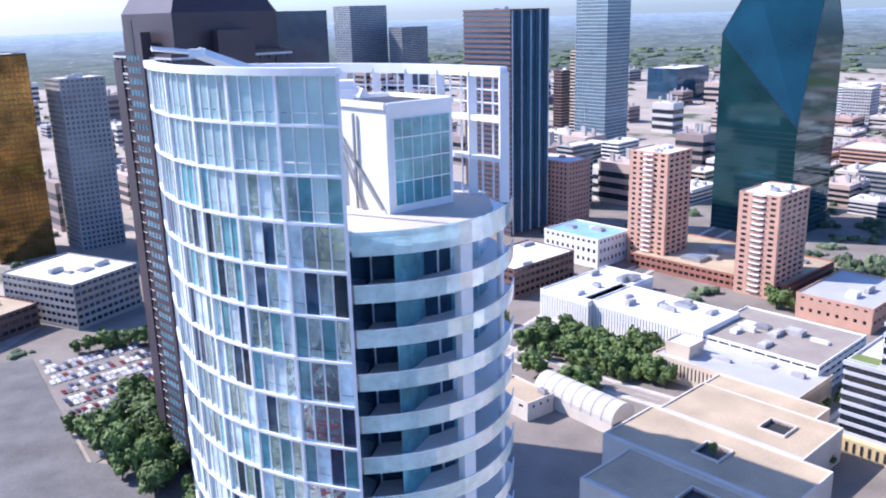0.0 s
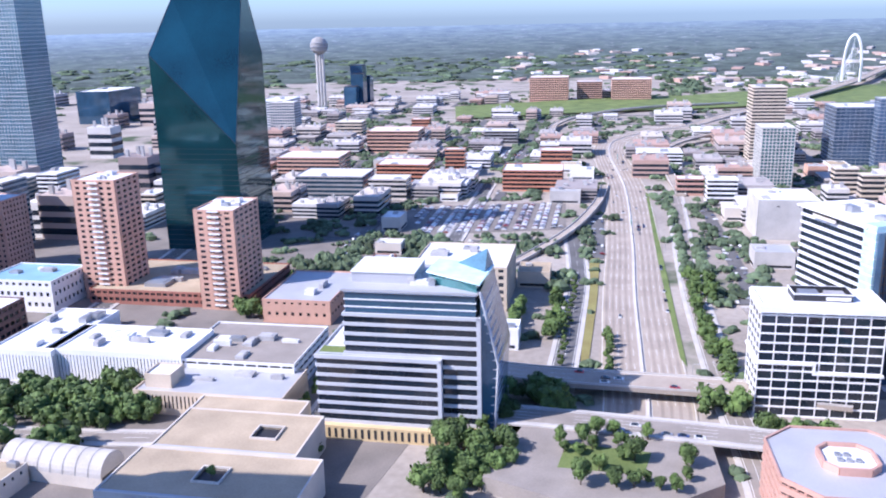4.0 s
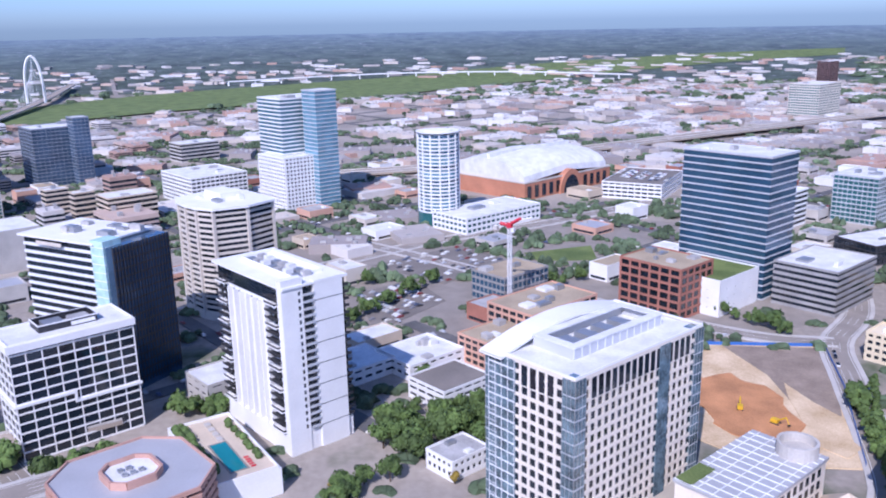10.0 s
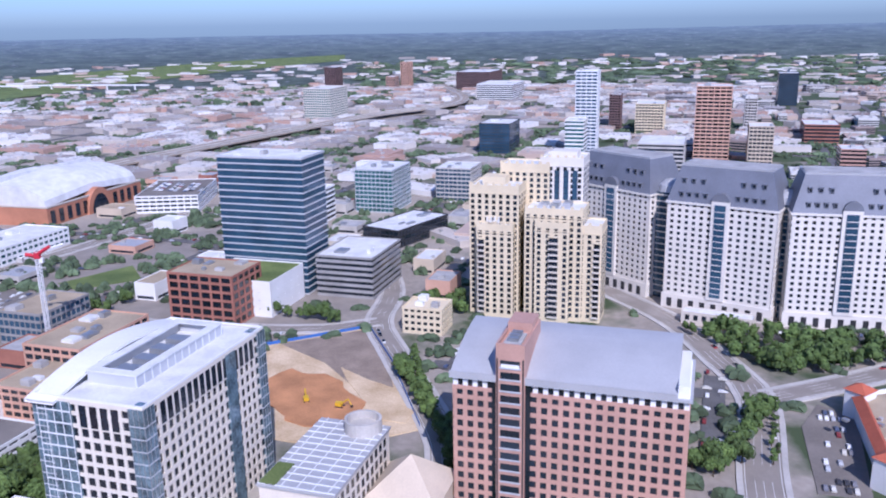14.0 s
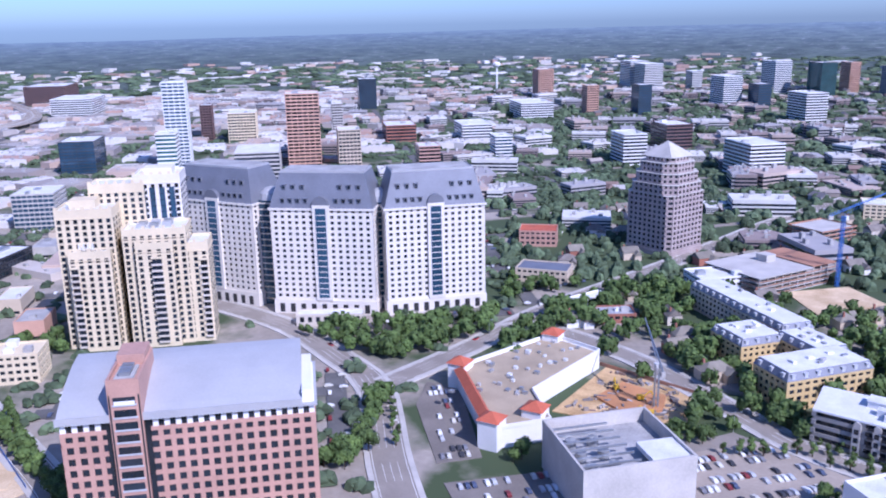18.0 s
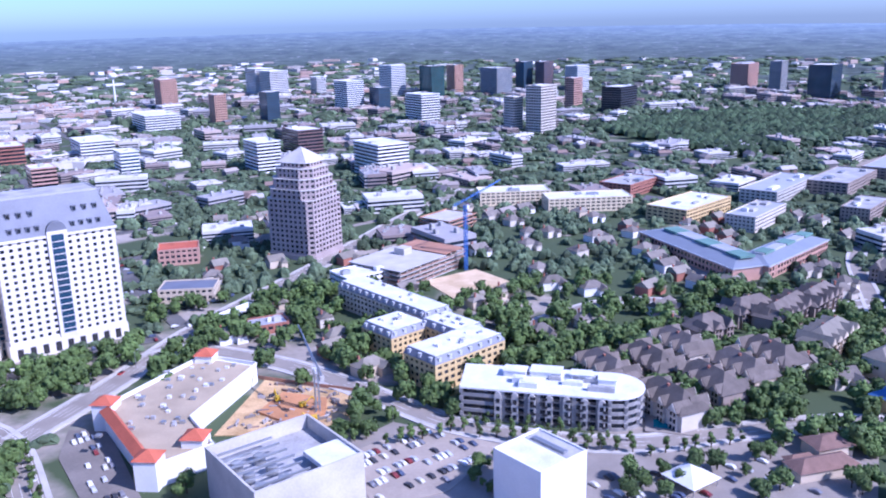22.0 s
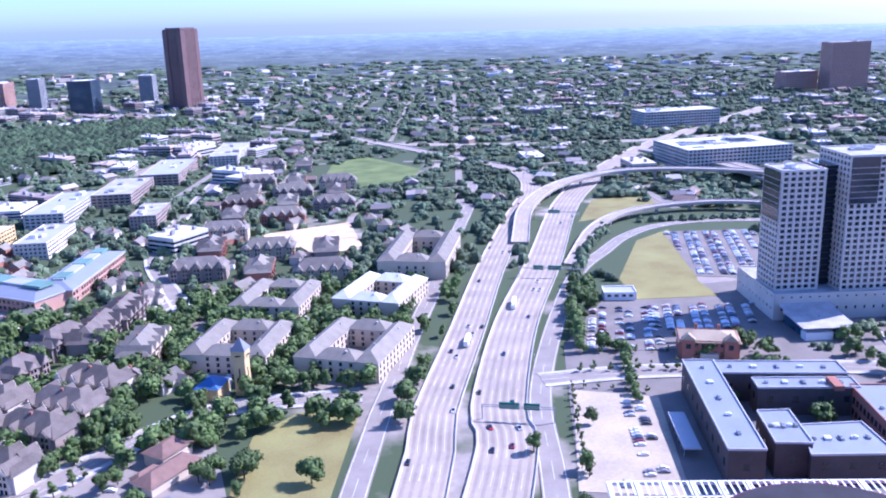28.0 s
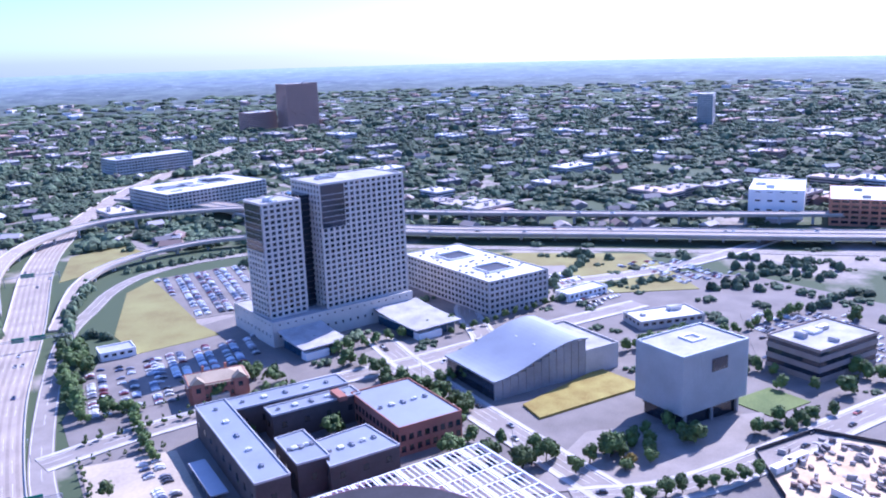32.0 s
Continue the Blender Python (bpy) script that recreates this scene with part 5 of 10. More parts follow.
advance_roof()
def banded_slab():
    """Long white-banded slab with a pale glass shaft and a dark ribbed end."""
    x, y, rot, w, d, h = -416, -164, 150, 36, 62, 75
    ob = thing("banded_office", "white-banded office slab with a pale glass shaft and dark ribbed end", "office tower", x, y, 0, rot)
    ribbon(ob, -w / 2, -d / 2 + 12, w / 2, d / 2, 5, h - 1, 17)
    part("ground_storey", box(-w / 2 + 1, -d / 2 + 1, 0, w / 2 - 1, d / 2 - 1, 5), CONCD, ob)
    part("roof_overhang", box(-w / 2 - 1.5, -d / 2 + 10, h - 0.4, w / 2 + 1, d / 2 + 2, h + 0.6), WHITE, ob)
    part("glass_shaft", box(-w / 2 - 0.8, -d / 2 + 4, 0, -w / 2 + 10, -d / 2 + 12.5, h + 2), GLASSL, ob)
    for i in range(18):
        part("shaft_band", box(-w / 2 - 0.95, -d / 2 + 3.9, 4 + i * 4.1, -w / 2 + 6, -d / 2 + 12.6, 4.4 + i * 4.1), FRAMEW, ob)
    part("dark_end", box(-w / 2 + 0.5, -d / 2, 0, w / 2, -d / 2 + 12, h - 1), SLATEG, ob)
    for i in range(19):
        part("rib", box(-w / 2 + 0.6 + i * 1.95, -d / 2 - 0.7, 3, -w / 2 + 0.78 + i * 1.95, -d / 2, h - 0.6), DARKM, ob)
    for i in range(17):
        part("end_band", box(-w / 2 + 0.45, -d / 2 - 0.12, 5 + i * 4.1, w / 2 + 0.05, -d / 2 + 0.1, 5.9 + i * 4.1), DARKM, ob)
    part("sign_bar", box(-w / 2 - 1.7, d / 2 - 30, h - 3.4, -w / 2 - 1.3, d / 2 - 12, h - 1.6), LIME, ob)
    units(ob, w, d * 0.8, h + 0.6, 17, 7)
    keep(x, y, w, d, rot)


banded_slab()
block("office_podium", "pale podium garage behind the office", -388, -92, 129, 46, 24, 12, 3, 6, 3, CONC, GLASSD, 2.5, 0.7, n_units=0, panes="band")


def white_residence():
    """White apartment slab with dark balconies."""
    x, y, rot, w, d, h = -350, -64, 129, 31, 58, 73
    ob = thing("apartment_tower", "white stucco apartment slab with dark glass balconies", "apartment tower", x, y, 0, rot)
    facade(ob, x, y, rot, w - 3, d - 3, 9, h - 9, 19, 6, 14, 1.3, 0.22, WHITE, GLASSD, 0.5)
    part("podium", box(-w / 2, -d / 2, 0, w / 2, d / 2, 9), WHITE, ob)
    part("upper_glass", box(-w / 2 + 1.6, -d / 2 + 1.6, h - 9, w / 2 - 1.6, d / 2 - 1.6, h - 1), GLASSD, ob)
    part("roof_slab", box(-w / 2, -d / 2 - 1, h - 1, w / 2, d / 2 + 1, h), WHITE, ob)
    # blind white end wall with a balcony slot and a dark balcony corner
    part("end_wall", box(-w / 2 - 0.2, -d / 2 - 0.4, 0, -w / 2 + 9.6, -d / 2 + 3.2, h + 3), WHITE, ob)
    part("end_wall", box(-w / 2 + 14.6, -d / 2 - 0.9, 0, w / 2 - 2.6, -d / 2 + 2, h + 0.4), WHITE, ob)
    part("slot_glass", box(-w / 2 + 9.6, -d / 2 + 1.0, 9, -w / 2 + 14.6, -d / 2 + 1.6, h - 2), GLASSD, ob)
    part("corner_glass", box(w / 2 - 2.6, -d / 2 + 0.8, 9, w / 2 - 0.6, -d / 2 + 9, h - 2), GLASSD, ob)
    slab = mesh("balcony", join(box(-w / 2 - 1.6, 0, 0, -w / 2 + 1.4, 8.5, 0.3), box(-w / 2 - 1.6, 0, 0.3, -w / 2 - 1.5, 8.5, 1.2), box(-w / 2 - 1.6, 0, 0.3, -w / 2 + 1.4, 0.1, 1.2)), DARKM)
    slot = mesh("balcony", join(box(-w / 2 + 9.7, -d / 2 - 1.3, 0, -w / 2 + 14.5, -d / 2 + 1.0, 0.3), box(-w / 2 + 9.7, -d / 2 - 1.3, 0.3, -w / 2 + 14.5, -d / 2 - 1.2, 1.1)), BANDM)
    tip = mesh("balcony", join(box(w / 2 - 2.6, -d / 2 - 0.9, 0, w / 2 + 0.4, -d / 2 + 8, 0.3), box(w / 2 - 2.6, -d / 2 - 0.9, 0.3, w / 2 + 0.4, -d / 2 - 0.8, 1.2)), DARKM)
    edge = mesh("slab_edge", box(-w / 2 - 1.9, -0.2, -0.1, -w / 2 + 1.4, 8.8, 0.35), WHITE)
    for i in range(20):
        z = 10 + i * 3.05
        part("balcony", slab, DARKM, ob, at=(0, -d / 2 + 3, z))
        part("balcony", slab, DARKM, ob, at=(0.9, d / 2 - 11, z))
        part("balcony", slot, BANDM, ob, at=(0, 0, z))
        part("balcony", tip, DARKM, ob, at=(0, 0, z))
        if i % 3 == 0:
            part("slab_edge", edge, WHITE, ob, at=(0, -d / 2 + 3, z))
            part("slab_edge", edge, WHITE, ob, at=(0.9, d / 2 - 11, z))
            part("wall_joint", box(-w / 2 + 14.6, -d / 2 - 1.0, z, w / 2 - 2.6, -d / 2 - 0.88, z + 0.22), DARKM, ob)
        part("slit_window", box(-w / 2 + 7.4, -d / 2 - 0.5, z + 0.6, -w / 2 + 8.3, -d / 2 - 0.38, z + 2.2), GLASSD, ob)
    for k in range(7):
        part("balcony_fin", box(-w / 2 - 0.4, -16 + k * 5.2, 9, -w / 2 + 2, -15.1 + k * 5.2, h - 9), WHITE, ob)
    part("roof_screen", ring(w * 0.5, d * 0.7, h, h + 1.6, 0.4), WHITE, ob, at=(2, 0, 0))
    for k in range(14):
        part("roof_unit", cbox(-3 + (k % 2) * 5, -20 + (k // 2) * 6, h, 3.4, 3.0, 1.6 + (k % 3) * 0.5), (STEEL, ROOFG, ROOFW)[k % 3], ob)
    keep(x, y, w, d, rot)
    pod = thing("pool_podium", "white podium with a planted pool terrace", "podium", -306.5, -84, 0, 31)
    part("body", box(-28, -13, 0, 28, 14, 11), WHITE, pod)
    part("parapet", ring(56, 26, 11, 12.2, 0.5), WHITE, pod)
    part("deck", box(-27.4, -12.4, 11, 27.4, 12.4, 11.15), BEIGE, pod)
    part("pool", box(-4, -3.2, 11.15, 21, 3.2, 11.3), WATER, pod)
    part("pool_rim", moved(ring(26.4, 7.8, 11.15, 11.34, 0.7), 8.5, 0), PAVE, pod)
    rq = random.Random(12)
    for i in range(26):
        part("hedge", moved(lathe([(1.5, 11.15), (2.0, 12.3), (1.5, 13.4), (0.3, 14.2)], 7), -25 + (i // 2) * 3.6 + rq.uniform(-0.7, 0.7), -10.6 + (i % 2) * 2.6 + rq.uniform(-0.6, 0.6)), LEAF, pod)
    for i in range(9):
        part("hedge", moved(lathe([(1.3, 11.15), (1.8, 12.2), (1.2, 13.2), (0.3, 13.8)], 7), -20 + i * 4.6 + rq.uniform(-1, 1), 9.6 + rq.uniform(-1, 1)), LEAF, pod)
    for i in range(5):
        part("sun_lounger", cbox(13 + i * 2.0, 5.6, 11.2, 0.8, 1.9, 0.4), REDP, pod)
    for i in range(4):
        part("planter", cbox(-22 + i * 5, 2, 11.15, 3.0, 2.2, 0.9), CONC, pod)
    for i in range(5):
        part("garage_louvre", box(-28.2, -10 + i * 4.6, 2, -27.9, -7 + i * 4.6, 8.5), CONCD, pod)
        part("slab_line", box(-28.1, -13.1, 2.0 + i * 1.8, -20, -12.95, 2.3 + i * 1.8), CONC, pod)
    keep(-306.5, -84, 56, 27, 31)


white_residence()


def octagon_office():
    x, y = -269, -106
    ob = thing("octagon_office", "pink granite octagonal office with a pale roof and a raised ring", "office", x, y, 0, 129)

    def octo(r, c):
        return [(-r + c, -r), (r - c, -r), (r, -r + c), (r, r - c), (r - c, r), (-r + c, r), (-r, r - c), (-r, -r + c)]
    for i in range(6):
        part("spandrel", prism(octo(25, 11), i * 3.5, i * 3.5 + 2.1), PINK, ob)
        part("window_band", prism(octo(23.9, 10.6), i * 3.5 + 2.1, i * 3.5 + 3.5), GLASSD, ob)
    part("spandrel", prism(octo(25, 11), 21.0, 21.6), PINK, ob)
    rim = octo(24.6, 10.9)
    for a, b in zip(rim, rim[1:] + rim[:1]):
        part("parapet", strip([(*a, 0), (*b, 0)], 0.7, 21.6, 22.5), PINK, ob)
        ux, uy = b[0] - a[0], b[1] - a[1]
        for k in range(1, 5):
            part("pier", cbox(a[0] + ux * k / 5, a[1] + uy * k / 5, 0, 0.7, 0.7, 21.0), PINK, ob)
    part("roof", prism(octo(24.2, 10.7), 21.6, 21.75), METALR, ob)
    core = octo(9, 4)
    for a, b in zip(core, core[1:] + core[:1]):
        part("plant_wall", strip([(*a, 0), (*b, 0)], 1.0, 21.75, 24.6), PINK, ob)
    part("plant_roof", prism(octo(8.4, 3.7), 21.75, 23.2), ROOFW, ob)
    for k in range(5):
        part("roof_unit", cbox(-3 + (k % 3) * 3, -2 + (k // 3) * 4, 23.2, 1.8, 1.6, 1.1), STEEL, ob)
    keep(x, y, 50, 50, 129)


octagon_office()


def curved_flats():
    x, y = -520, -122
    ob = thing("curved_flats", "curved beige apartment tower with a white roof", "apartment tower", x, y, 0, 129)
    def lens(k):
        return [(k * a, k * b) for a, b in [(-20, -24), (0, -29), (20, -24), (22, 0), (20, 24), (0, 29), (-20, 24), (-25, 12), (-26, 0), (-25, -12)]]
    for i in range(19):
        part("spandrel", prism(lens(1.0), 4 + i * 3.4, 4 + i * 3.4 + 1.5), LIME, ob)
        part("window_band", prism(lens(0.975), 4 + i * 3.4 + 1.5, 4 + i * 3.4 + 3.4), GLASSD, ob)
    for a, b in lens(0.99):
        part("pier", cbox(a, b, 0, 1.8, 1.8, 69), LIME, ob)
    part("base", prism(lens(1.02), 0, 4), LIME, ob)
    part("roof_slab", prism(lens(1.06), 68.6, 70), WHITE, ob)
    part("plant", cbox(2, 6, 70, 14, 22, 4), WHITE, ob)
    units(ob, 30, 40, 70, 5, 6)
    keep(x, y, 46, 56, 129)


curved_flats()
block("hotel_tower", "tall white-banded glass hotel tower with a fin roof", -850, -118, 129, 62, 44, 105, 28, 14, 10, WHITE, GLASSM, 0.3, 0.34, panes="band", piers=False, n_units=4)
block("hotel_annex", "tall slim glass shaft of the hotel", -818, -92, 129, 24, 24, 113, 30, 6, 6, BANDM, GLASSM, 0.3, 0.25, panes="band", piers=False, n_units=0)
block("hotel_podium", "white punched hotel base", -826, -118, 129, 56, 50, 52, 14, 14, 12, WHITE, GLASSD, 1.8, 0.5, panes="band", n_units=0)


def oval_tower():
    """Slim tower with a bowed front of balconies and a crown ring."""
    ob = thing("oval_tower", "slim white apartment tower with bowed balcony fronts", "apartment tower", -736, 18, 0, 129)

    def bow(k):
        return [(k * 18 * math.cos(a), k * 19 * math.sin(a)) for a in (2 * math.pi * i / 28 for i in range(28))]
    for i in range(21):
        z = 12 + i * 3.2
        part("spandrel", prism(bow(1.0), z, z + 1.15), WHITE, ob)
        part("window_band", prism(bow(0.955), z + 1.15, z + 3.2), GLASSM if i % 4 else GLASSB, ob)
    for i, (a, b) in enumerate(bow(0.985)[::2]):
        part("pier", cbox(a, b, 0, 1.0, 1.0, 80), WHITE, ob)
    part("base", prism(bow(1.04), 0, 12), GLASSG, ob)
    part("roof", prism(bow(0.9), 79.2, 80), ROOFW, ob)
    part("crown_ring", prism(bow(1.05), 81.4, 82.2), WHITE, ob)
    part("plant", prism(bow(0.7), 80, 83), WHITE, ob)
    keep(-736, 18, 36, 38, 129)


oval_tower()
block("tower_podium", "pale podium of the apartment tower", -728, 60, 129, 90, 44, 14, 3, 16, 8, WHITE, GLASSG, 1.5, 0.5, panes="band", n_units=4)
block("cube_museum", "grey concrete cube museum", -632, -318, 129, 46, 48, 31, 1, 2, 2, CONC, GLASSD, 14, 0.85, roof=ROOFW, n_units=3)
block("striped_tower", "tan and white striped apartment tower", -918, -490, 129, 36, 36, 90, 24, 8, 8, BEIGE, GLASSD, 0.4, 0.5, panes="band", piers=False, n_units=2)
block("green_glass_flats", "blue-green glass apartment block", -808, -420, 129, 32, 38, 61, 18, 9, 10, CONC, GLASSG, 0.9, 0.3, panes="band", n_units=3)
block("blue_glass_office", "dark blue glass office with a tall corner", -1000, -420, 129, 62, 50, 66, 16, 12, 10, WAVYM, SLATEG, 0.25, 0.15, panes="band", n_units=2, depth=0.2)
block("blue_glass_corner", "tall corner of the blue glass office", -985, -385, 129, 18, 22, 77, 19, 4, 5, WAVYM, SLATEG, 0.25, 0.15, panes="band", n_units=0, depth=0.2)
block("loft_building", "white loft building with dark windows", -880, -222, 129, 62, 70, 28, 7, 12, 14, WHITE, GLASSD, 1.0, 0.45, panes="band", n_units=4)
block("corner_tower", "dark-banded glass office tower with a white side", -530, 205, 129, 34, 62, 90, 20, 8, 18, BANDM, GLASSB, 0.3, 0.2, panes="band", piers=False, n_units=3)
block("tower_podium", "white garage podium with a grass roof", -500, 175, 129, 44, 50, 22, 4, 4, 5, WHITE, GLASSD, 8, 0.85, roof=GRASS, panes="band", n_units=0)
block("brick_arcade", "red brick mid-rise with arched corners", -490, 148, 129, 34, 44, 31, 6, 5, 6, BRICK, GLASSD, 1.4, 0.30, roof=ROOFT, panes="band", n_units=5)
block("brick_terraces", "stepped brick office with tan roofs", -448, 66, 129, 54, 34, 22, 5, 9, 6, TANB, GLASSD, 1.0, 0.36, roof=ROOFT, panes="band", n_units=6)
block("brick_terraces", "lower stepped brick office", -418, 40, 129, 40, 26, 15, 4, 8, 5, TANB, GLASSD, 1.0, 0.36, roof=ROOFT, panes="band", n_units=4)
block("glass_mid_rise", "low dark glass office", -520, 56, 129, 40, 30, 19, 4, 10, 8, CONCD, GLASSB, 0.4, 0.3, roof=ROOFT, panes="band", n_units=3)
block("white_warehouse", "low white flat-roofed building", -412, -4, 129, 36, 30, 8, 2, 6, 5, WHITE, GLASSD, 2, 0.6, n_units=5, panes="band")
block("white_warehouse", "low white flat-roofed building", -400, -40, 129, 40, 26, 8, 2, 6, 5, WHITE, GLASSD, 2, 0.6, n_units=5, panes="band")
block("parking_garage", "white garage with ramped decks", -372, 10, 129, 30, 26, 10, 3, 5, 4, WHITE, GLASSD, 1, 0.55, roof=LOT, n_units=0, panes="band")
block("corner_house", "small white office with a dark roof", -305, 10, 129, 20, 16, 8, 2, 6, 5, WHITE, GLASSD, 1.4, 0.5, roof=ROOFG, n_units=2)
block("parking_garage", "white parking garage with open decks", -850, 232, 150, 90, 60, 16, 4, 14, 9, WHITE, GLASSD, 1.0, 0.5, roof=LOT, panes="band", n_units=0)
block("green_office", "green glass mid-rise office", -705, 388, 129, 50, 38, 40, 10, 12, 9, BANDM, GLASSG, 0.3, 0.25, panes="band", n_units=4)
block("grey_office", "grey banded office with a broad roof", -492, 248, 129, 52, 40, 27, 7, 12, 9, CONCD, GLASSD, 0.4, 0.5, roof=ROOFW, panes="band", piers=False, n_units=2)
block("black_office", "low black glass office with a white roof edge", -590, 344, 112, 70, 36, 14, 3, 16, 8, DARKM, GLASSD, 0.2, 0.2, roof=ROOFW, panes="band", n_units=4)
block("blue_dark_office", "dark blue glass office", -930, 700, 129, 62, 42, 40, 10, 12, 8, DARKM, GLASSB, 0.25, 0.2, panes="band", n_units=2, depth=0.2)
block("cream_house", "cream stone low building", -395, 240, 129, 20, 24, 15, 4, 5, 6, CREAM, GLASSD, 1.4, 0.5, roof=CREAM, panes="band", n_units=3)
block("glass_mid_rise", "small glass office with a yellow roof unit", -697, 471, 129, 43, 36, 33, 8, 10, 8, CONC, GLASSB, 0.4, 0.35, panes="band", n_units=3)


def arena():
    x, y, rot = -905, 122, 131
    ob = thing("sports_arena", "red brick arena with a broad white vaulted roof", "arena", x, y, 0, rot)
    w, d = 140, 110
    part("brick_wall", box(-w / 2, -d / 2, 0, w / 2, d / 2, 17), ORANGEB, ob)
    for i in range(12):
        part("wall_bay", box(-w / 2 + 4 + i * 11.2, -d / 2 - 0.8, 2, -w / 2 + 9 + i * 11.2, -d / 2, 14), GLASSD, ob)
    part("cornice", ring(w + 1, d + 1, 17, 18.5, 1.2), LIME, ob)
    n = 14
    v = [(sx * (w / 2 - 3), -(d / 2 - 3) * math.cos(math.pi * i / n), 17 + 20 * math.sin(math.pi * i / n) ** 0.8) for sx in (-1, 0, 1) for i in range(n + 1)]
    v = [(a, b, k + (5 if abs(a) < 1 else 0)) for a, b, k in v]
    f = [(r * (n + 1) + i, r * (n + 1) + i + 1, (r + 1) * (n + 1) + i + 1, (r + 1) * (n + 1) + i) for r in (0, 1) for i in range(n)] + [tuple(range(n, -1, -1)), tuple(range(2 * n + 2, 3 * n + 3))]
    part("vaulted_roof", (v, f), ROOFW, ob)
    part("roof_rib", box(-w / 2 + 6, -2, 37, w / 2 - 6, 2, 42), ROOFW, ob)
    arch = [(-18 * math.cos(math.pi * i / 10), 24 * math.sin(math.pi * i / 10)) for i in range(11)]
    part("entrance_arch", ([(a, -d / 2 - 3, b) for a, b in arch] + [(a, -d / 2 + 6, b) for a, b in arch], [tuple(range(11)), tuple(range(21, 10, -1))] + [(i, 11 + i, 12 + i, i + 1) for i in range(10)] + [(0, 10, 21, 11)]), ORANGEB, ob)
    arch2 = [(a * 0.7, b * 0.75) for a, b in arch]
    part("arch_window", ([(a, -d / 2 - 3.3, b) for a, b in arch2] + [(a, -d / 2 - 2.9, b) for a, b in arch2], [tuple(range(11)), tuple(range(21, 10, -1))]), GLASSD, ob)
    keep(x, y, w, d, rot)


arena()


def arch_bridge():
    ob = thing("arch_bridge", "white steel arch of a cable-stayed bridge", "bridge", -1985, -857, 14, 192)
    pts = [(0, -19 * math.cos(math.pi * i / 20) if True else 0, 104 * math.sin(math.pi * i / 20) ** 0.62) for i in range(21)]
    for a, b in zip(pts, pts[1:]):
        part("arch_tube", beam(a, b, 4.0), WHITE, ob)
    for i in range(-9, 10):
        if i:
            part("stay_cable", beam((0, 0, 100 - abs(i) * 3), (i * 22, 0, 3), 0.5), WHITE, ob)
    tower = thing("observation_tower", "slim concrete tower with a lattice ball top", "tower", -978, -1498)
    for i in range(4):
        a = math.pi / 4 + i * math.pi / 2
        part("shaft", lathe([(3.2, 0), (3.0, 112)], 10, 6 * math.cos(a) * (i > 0), 6 * math.sin(a) * (i > 0)), CONC, tower)
    part("ball", lathe([(6, 108), (15, 114), (18, 122), (17.5, 130), (13, 138), (5, 142.5)], 24), CONCD, tower)
    for z, r in ((116, 17.2), (123, 18.6), (130, 18.0)):
        part("ball_ring", lathe([(r, z), (r + 0.8, z + 0.6), (r, z + 1.2)], 24), STEEL, tower)
    hy = thing("stepped_hotel", "dark blue mirror-glass stepped hotel", "hotel", -1060, -1480, 0, 38)
    for i, (a, w, h) in enumerate([(-52, 30, 34), (-26, 28, 58), (0, 30, 82), (27, 28, 66), (52, 30, 42)]):
        part("glass_stack", cbox(a, (i % 2) * 8, 0, w, 26, h), GLASSB, hy)
        part("stack_cap", cbox(a, (i % 2) * 8, h, w - 2, 24, 1.5), DARKM, hy)
    rail = thing("viaduct", "long white rail viaduct across the river plain", "viaduct", 0, 0)
    line = [(-2560, -540), (-2700, -250), (-2760, 60), (-2680, 380), (-2480, 640)]
    sm = [(a, b, ground_height(a, b) + 16) for a, b, _ in smooth(line, 40)]
    part("deck", strip(sm, 10, -3, 0), WHITE, rail)
    for a, b, c in sm[::2]:
        part("pier", cbox(a, b, c - 20, 4, 4, 18), WHITE, rail)


arch_bridge()


